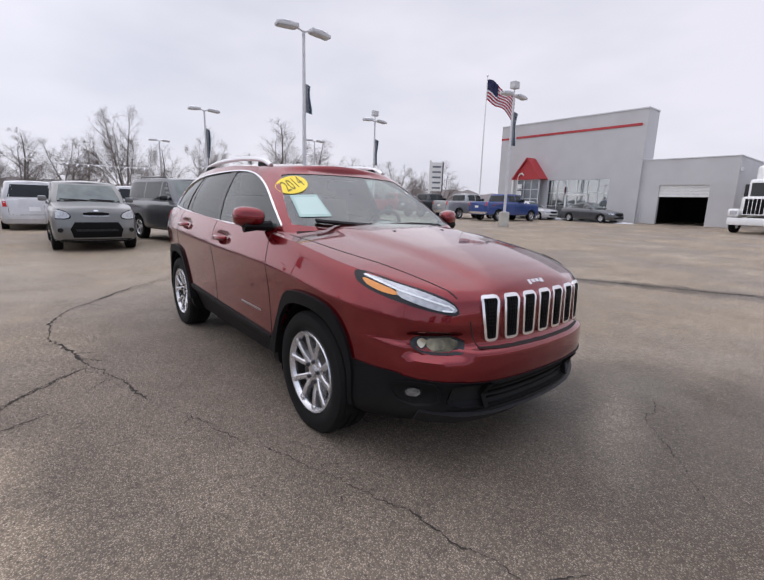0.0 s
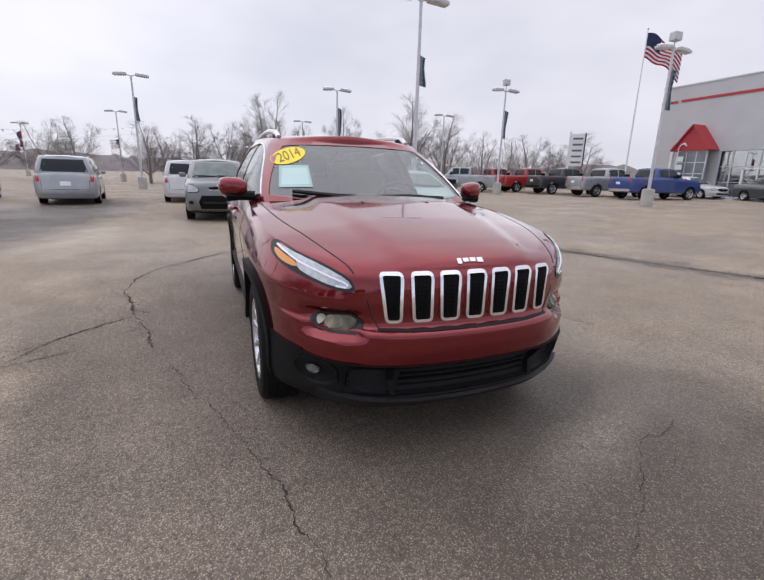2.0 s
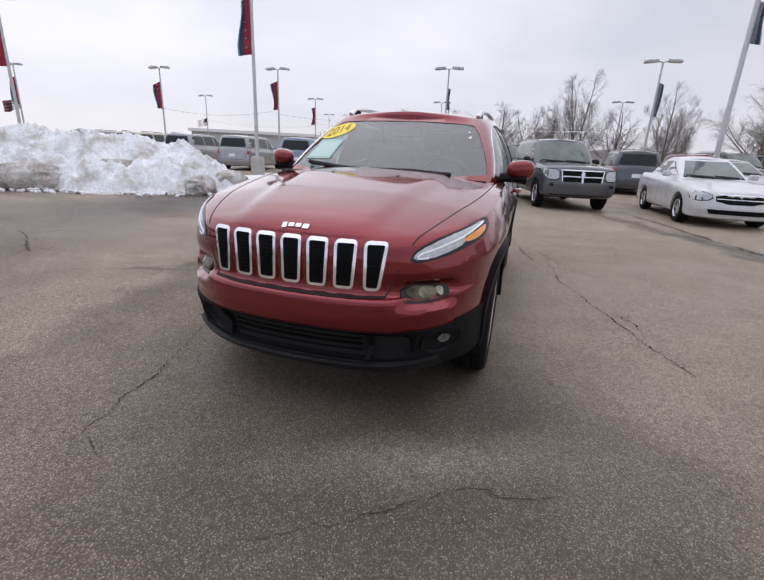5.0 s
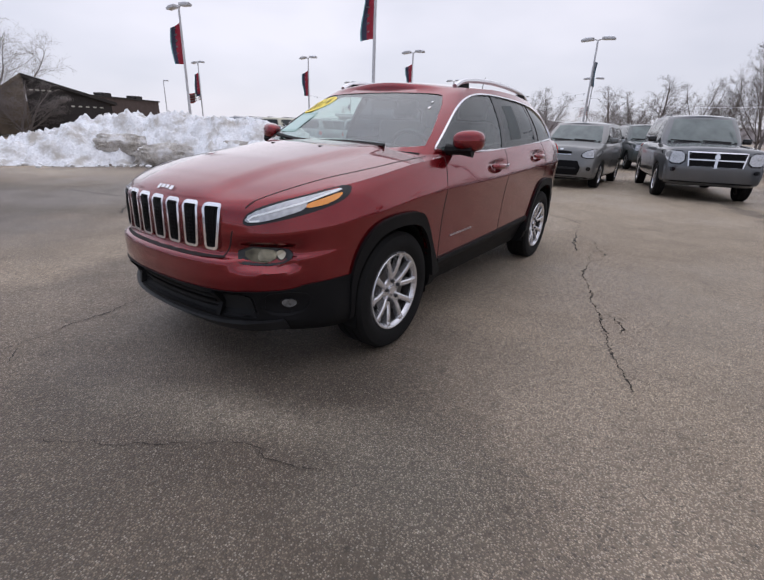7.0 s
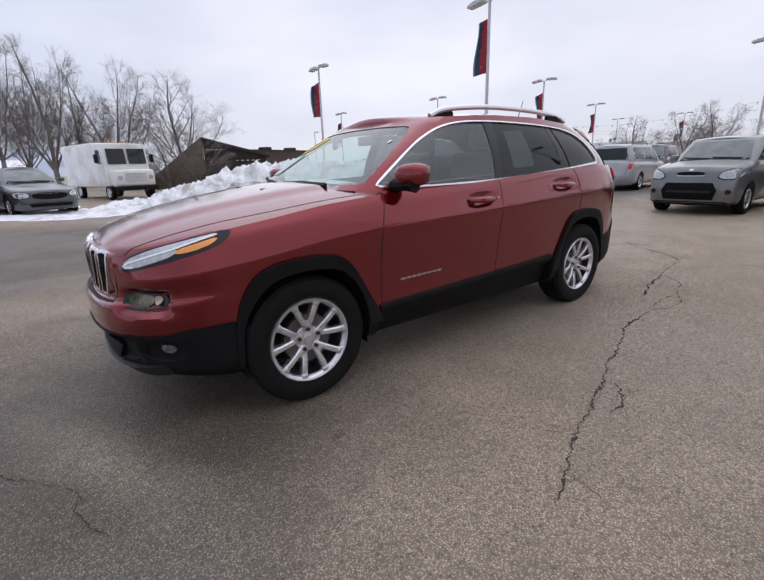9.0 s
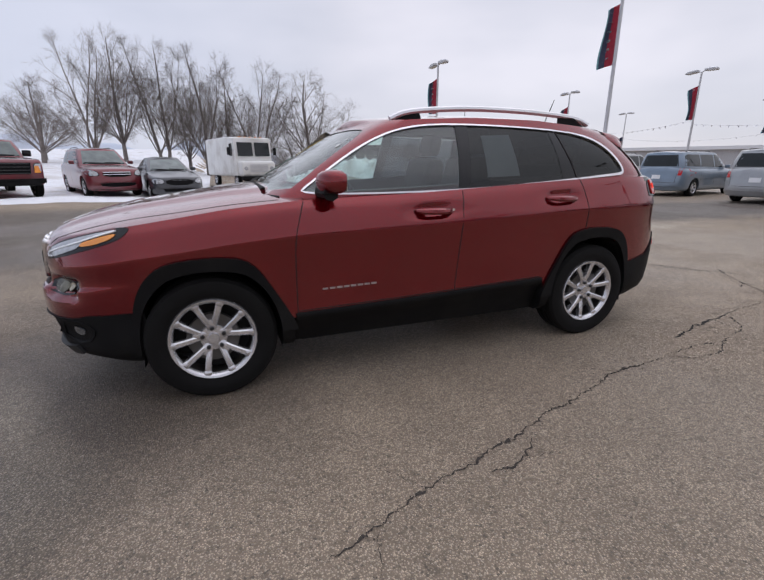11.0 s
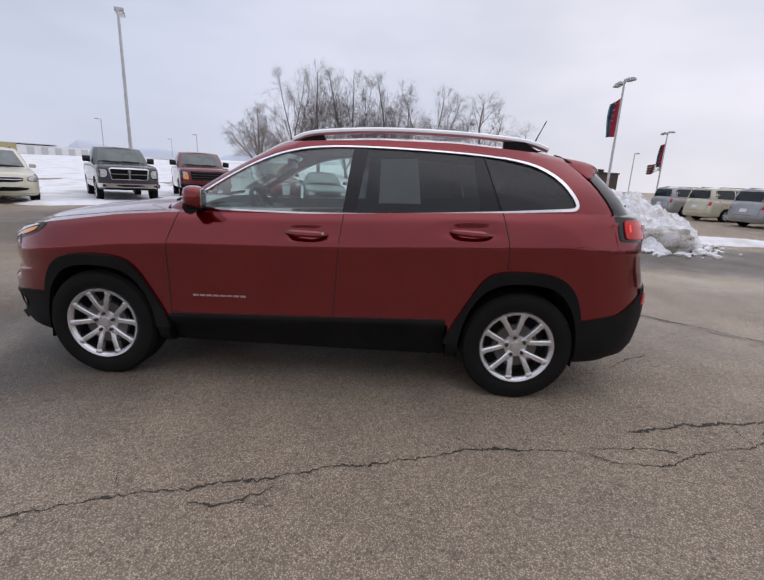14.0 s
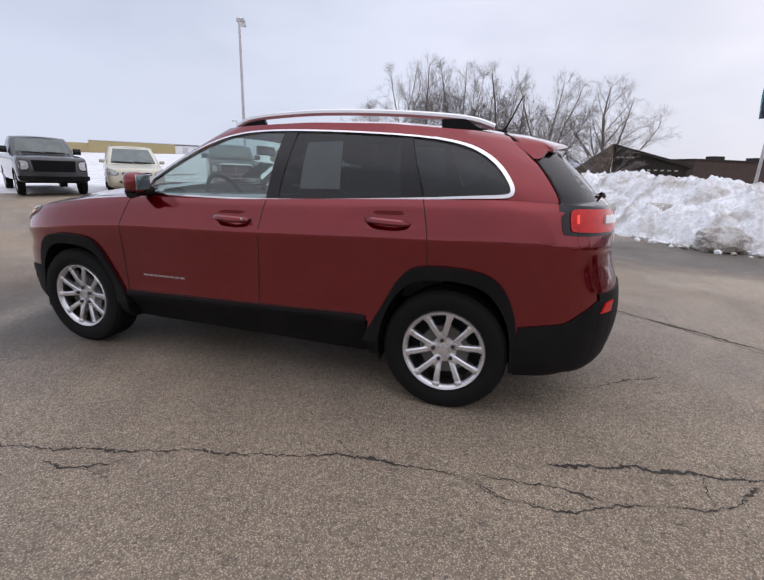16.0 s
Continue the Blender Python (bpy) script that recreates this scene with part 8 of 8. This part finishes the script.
# ---- bare trees ----
def tree_parts(seed, stems, wide, fork):
    """Trunk and crown of a bare tree ten metres high, as vertex and face lists: ascending limbs that reach a rounded crown, and fine twigs."""
    rnd = random.Random(seed)
    trunk, crown = ([], []), ([], [])
    mid = Vector((0, 0, 5.7))

    def inside(p):
        d = p - mid
        return math.sqrt((d.x / wide) ** 2 + (d.y / wide) ** 2 + (d.z / 4.3) ** 2)

    def pipe(dst, pts, r0, r1, sides):
        a = None
        for k, p in enumerate(pts):
            d = (pts[min(k + 1, len(pts) - 1)] - pts[max(k - 1, 0)]).normalized()
            a = d.orthogonal().normalized() if a is None else (a - d * a.dot(d)).normalized()
            b = d.cross(a)
            r = r0 + (r1 - r0) * k / (len(pts) - 1)
            i = len(dst[0])
            for q in range(sides):
                t = 2 * math.pi * q / sides
                dst[0].append(p + (a * math.cos(t) + b * math.sin(t)) * r)
            if k:
                for q in range(sides):
                    w = (q + 1) % sides
                    dst[1].append((i - sides + q, i - sides + w, i + w, i + q))

    def twig(p, q, r):
        d = (q - p).normalized()
        a = d.orthogonal().normalized() * r
        b = d.cross(a)
        i = len(crown[0])
        crown[0].extend((p + a, p - a * 0.5 + b * 0.87, p - a * 0.5 - b * 0.87, q))
        crown[1].extend(((i, i + 1, i + 3), (i + 1, i + 2, i + 3), (i + 2, i, i + 3)))

    def limb(p, d, length, r, lev):
        """A limb that bends slowly upwards, with side limbs at narrow angles and twigs at its ends."""
        n = (9, 6, 4)[lev]
        pts, ds = [p], [d]
        for k in range(n):
            wob = (0.07, 0.10, 0.13)[lev]
            d = (d + Vector((rnd.gauss(0, wob), rnd.gauss(0, wob), rnd.gauss(0, wob * 0.6) + (0.035, 0.02, 0.0)[lev]))).normalized()
            q = pts[-1] + d * length / n
            if inside(q) > 1.0 + 0.10 * rnd.random() and k > 1:
                break
            pts.append(q)
            ds.append(d)
        m = len(pts) - 1
        if m < 1:
            return
        end = r * (0.22, 0.30, 0.45)[lev]
        pipe(crown, pts, r, end, (6, 4, 3)[lev])
        kids = (12, 7, 4)[lev]
        for c in range(kids):
            u = ((0.22, 0.12, 0.10)[lev] + 0.86 * (c + rnd.random()) / kids) * m
            u = min(u, m - 0.01)
            i = int(u)
            base, dd = pts[i].lerp(pts[i + 1], u - i), ds[i + 1]
            side = dd.cross(Vector((rnd.gauss(0, 1), rnd.gauss(0, 1), rnd.gauss(0, 1)))).normalized()
            nd = (dd + side * rnd.uniform(0.55, 1.15) + Vector((0, 0, 0.06))).normalized()
            share = 1 - 0.6 * u / m
            if lev < 2:
                limb(base, nd, max((1.0, 0.7)[lev], length * rnd.uniform(0.34, 0.62) * share), max((0.014, 0.0065)[lev], (r + (end - r) * u / m) * 0.42), lev + 1)
            else:
                tl = rnd.uniform(0.35, 0.80)
                twig(base, base + nd * tl, 0.0058)
                side = nd.cross(Vector((rnd.gauss(0, 1), rnd.gauss(0, 1), rnd.gauss(0, 1)))).normalized()
                twig(base + nd * tl * 0.35, base + nd * tl * 0.35 + (nd + side * 0.7).normalized() * tl * 0.7, 0.0050)
        twig(pts[-1], pts[-1] + ds[-1] * 0.6, end)

    for st in range(stems):
        a = 2 * math.pi * st / stems + rnd.uniform(-0.4, 0.4)
        p = Vector((0.22 * math.cos(a), 0.22 * math.sin(a), -0.2)) if stems > 1 else Vector((0, 0, -0.2))
        lean = 0.15 if stems > 1 else 0.02
        d = Vector((math.cos(a) * lean, math.sin(a) * lean, 1)).normalized()
        r = 0.15 if stems > 1 else 0.22
        h = 10 * fork * rnd.uniform(0.85, 1.2)
        pts = [p]
        for k in range(4):
            d = (d + Vector((rnd.gauss(0, 0.03), rnd.gauss(0, 0.03), 0.02))).normalized()
            pts.append(pts[-1] + d * h / 4)
        pipe(trunk, pts, r * 1.15, r * 0.9, 8)
        limb(pts[-1], d, 8.6 - h * 0.4, r * 0.80, 0)
        forks = 3 if stems > 2 else (5 if stems == 2 else 9)
        for k in range(forks):
            b = 2 * math.pi * (k + rnd.uniform(-0.25, 0.25)) / forks
            nd = (d + Vector((math.cos(b), math.sin(b), 0)) * ((0.40, 1.15, 0.75, 1.6)[k % 4] * rnd.uniform(0.85, 1.15) if stems < 3 else rnd.uniform(0.35, 1.3))).normalized()
            limb(pts[-1 if k % 2 else -2].lerp(pts[-1], rnd.random()), nd, rnd.uniform(5.0, 7.4), r * rnd.uniform(0.30, 0.46), 0)
    top = max(v.z for v in crown[0])
    for dst in (trunk, crown):
        for i, v in enumerate(dst[0]):
            dst[0][i] = v * (10.0 / top)
    return trunk, crown


TREES = []
for seed, stems, spread, fork in ((11, 2, 3.6, 0.12), (23, 1, 4.4, 0.15), (37, 3, 4.0, 0.10), (41, 1, 3.3, 0.17), (67, 1, 5.2, 0.13)):
    meshes = []
    for nm, (vs, fs) in zip(("trunk", "crown"), tree_parts(seed, stems, spread, fork)):
        me = bpy.data.meshes.new(nm)
        me.from_pydata([tuple(v) for v in vs], [], fs)
        me.materials.append(BARK)
        me.polygons.foreach_set("use_smooth", [True] * len(me.polygons))
        meshes.append(me)
    TREES.append(meshes)


def tree(kind, x, y, top, turn, wide=1.0, label="bare grey-brown winter tree with fine twigs"):
    z = ground_z(x, y)
    s = (top - z) / 10.0
    t = thing("bare_tree", label, "tree", "bare trees round the lot", pose(x, y, z, 0, 0, turn))
    t.scale = (s * wide, s * wide, s)
    part("trunk", TREES[kind][0], None, t)
    part("crown", TREES[kind][1], None, t, "bare branching crown")


for k, x, y, top, turn, wide in (
    (1, -46.5, -6.5, 6.2, 10, 1.2), (4, -46.6, -2.2, 7.0, 60, 1.25), (2, -47, 0.8, 6.8, 20, 1.1), (0, -46, 5.4, 10.2, 200, 0.85), (3, -44.4, 12.9, 8.8, 120, 0.8), (4, -41.8, 19.6, 10.2, 40, 1.1), (1, -40, 23.3, 8.2, 150, 1.1), (3, -38.4, 27, 6.6, 80, 0.9), (1, -50, -13.5, 6.4, 100, 1.1), (2, -54, -17, 6.6, 33, 1.1), (0, -52, 16, 7.4, 77, 1.0), (3, -55, 3.2, 7.6, 190, 1.1), (1, -36, 31, 6.2, 15, 1.2), (4, -33, 36, 6.6, 220, 1.2), (0, -40, 38, 6.0, 20, 1.2), (2, -48, 23, 7.0, 95, 1.2), (4, -52, -21.5, 6.0, 5, 1.3), (1, -56, -6, 6.4, 70, 1.2), (4, -50, 9.5, 7.2, 130, 1.2), (1, -46, 27.5, 6.6, 210, 1.2), (4, -42, 33, 6.4, 60, 1.3),
    (4, -9.2, -46.3, 11.3, 25, 1.15), (2, -3.4, -46.6, 11.7, 70, 0.95), (1, 1.6, -46.8, 12.8, 140, 0.8), (0, 5.5, -46.5, 13.4, 0, 1.0), (3, 8.9, -46, 13.8, 200, 0.75), (2, 11.3, -45.4, 13.2, 130, 0.8), (4, 15.0, -44.4, 8.8, 310, 1.3), (1, -0.8, -50, 11, 44, 0.9), (0, 3.4, -51, 12, 99, 0.8), (1, 17, -52, 8.6, 12, 1.1),
):
    tree(k, x, y, top, turn, wide)
for k, x, y, top, turn, wide in ((2, -7.2, -33.6, 3.6, 40, 2.0), (1, -5.0, -34.0, 3.9, 160, 1.9), (4, -3.0, -34.5, 3.2, 250, 2.0)):
    tree(k, x, y, top, turn, wide, "low brown thicket of bare brush before the shed")
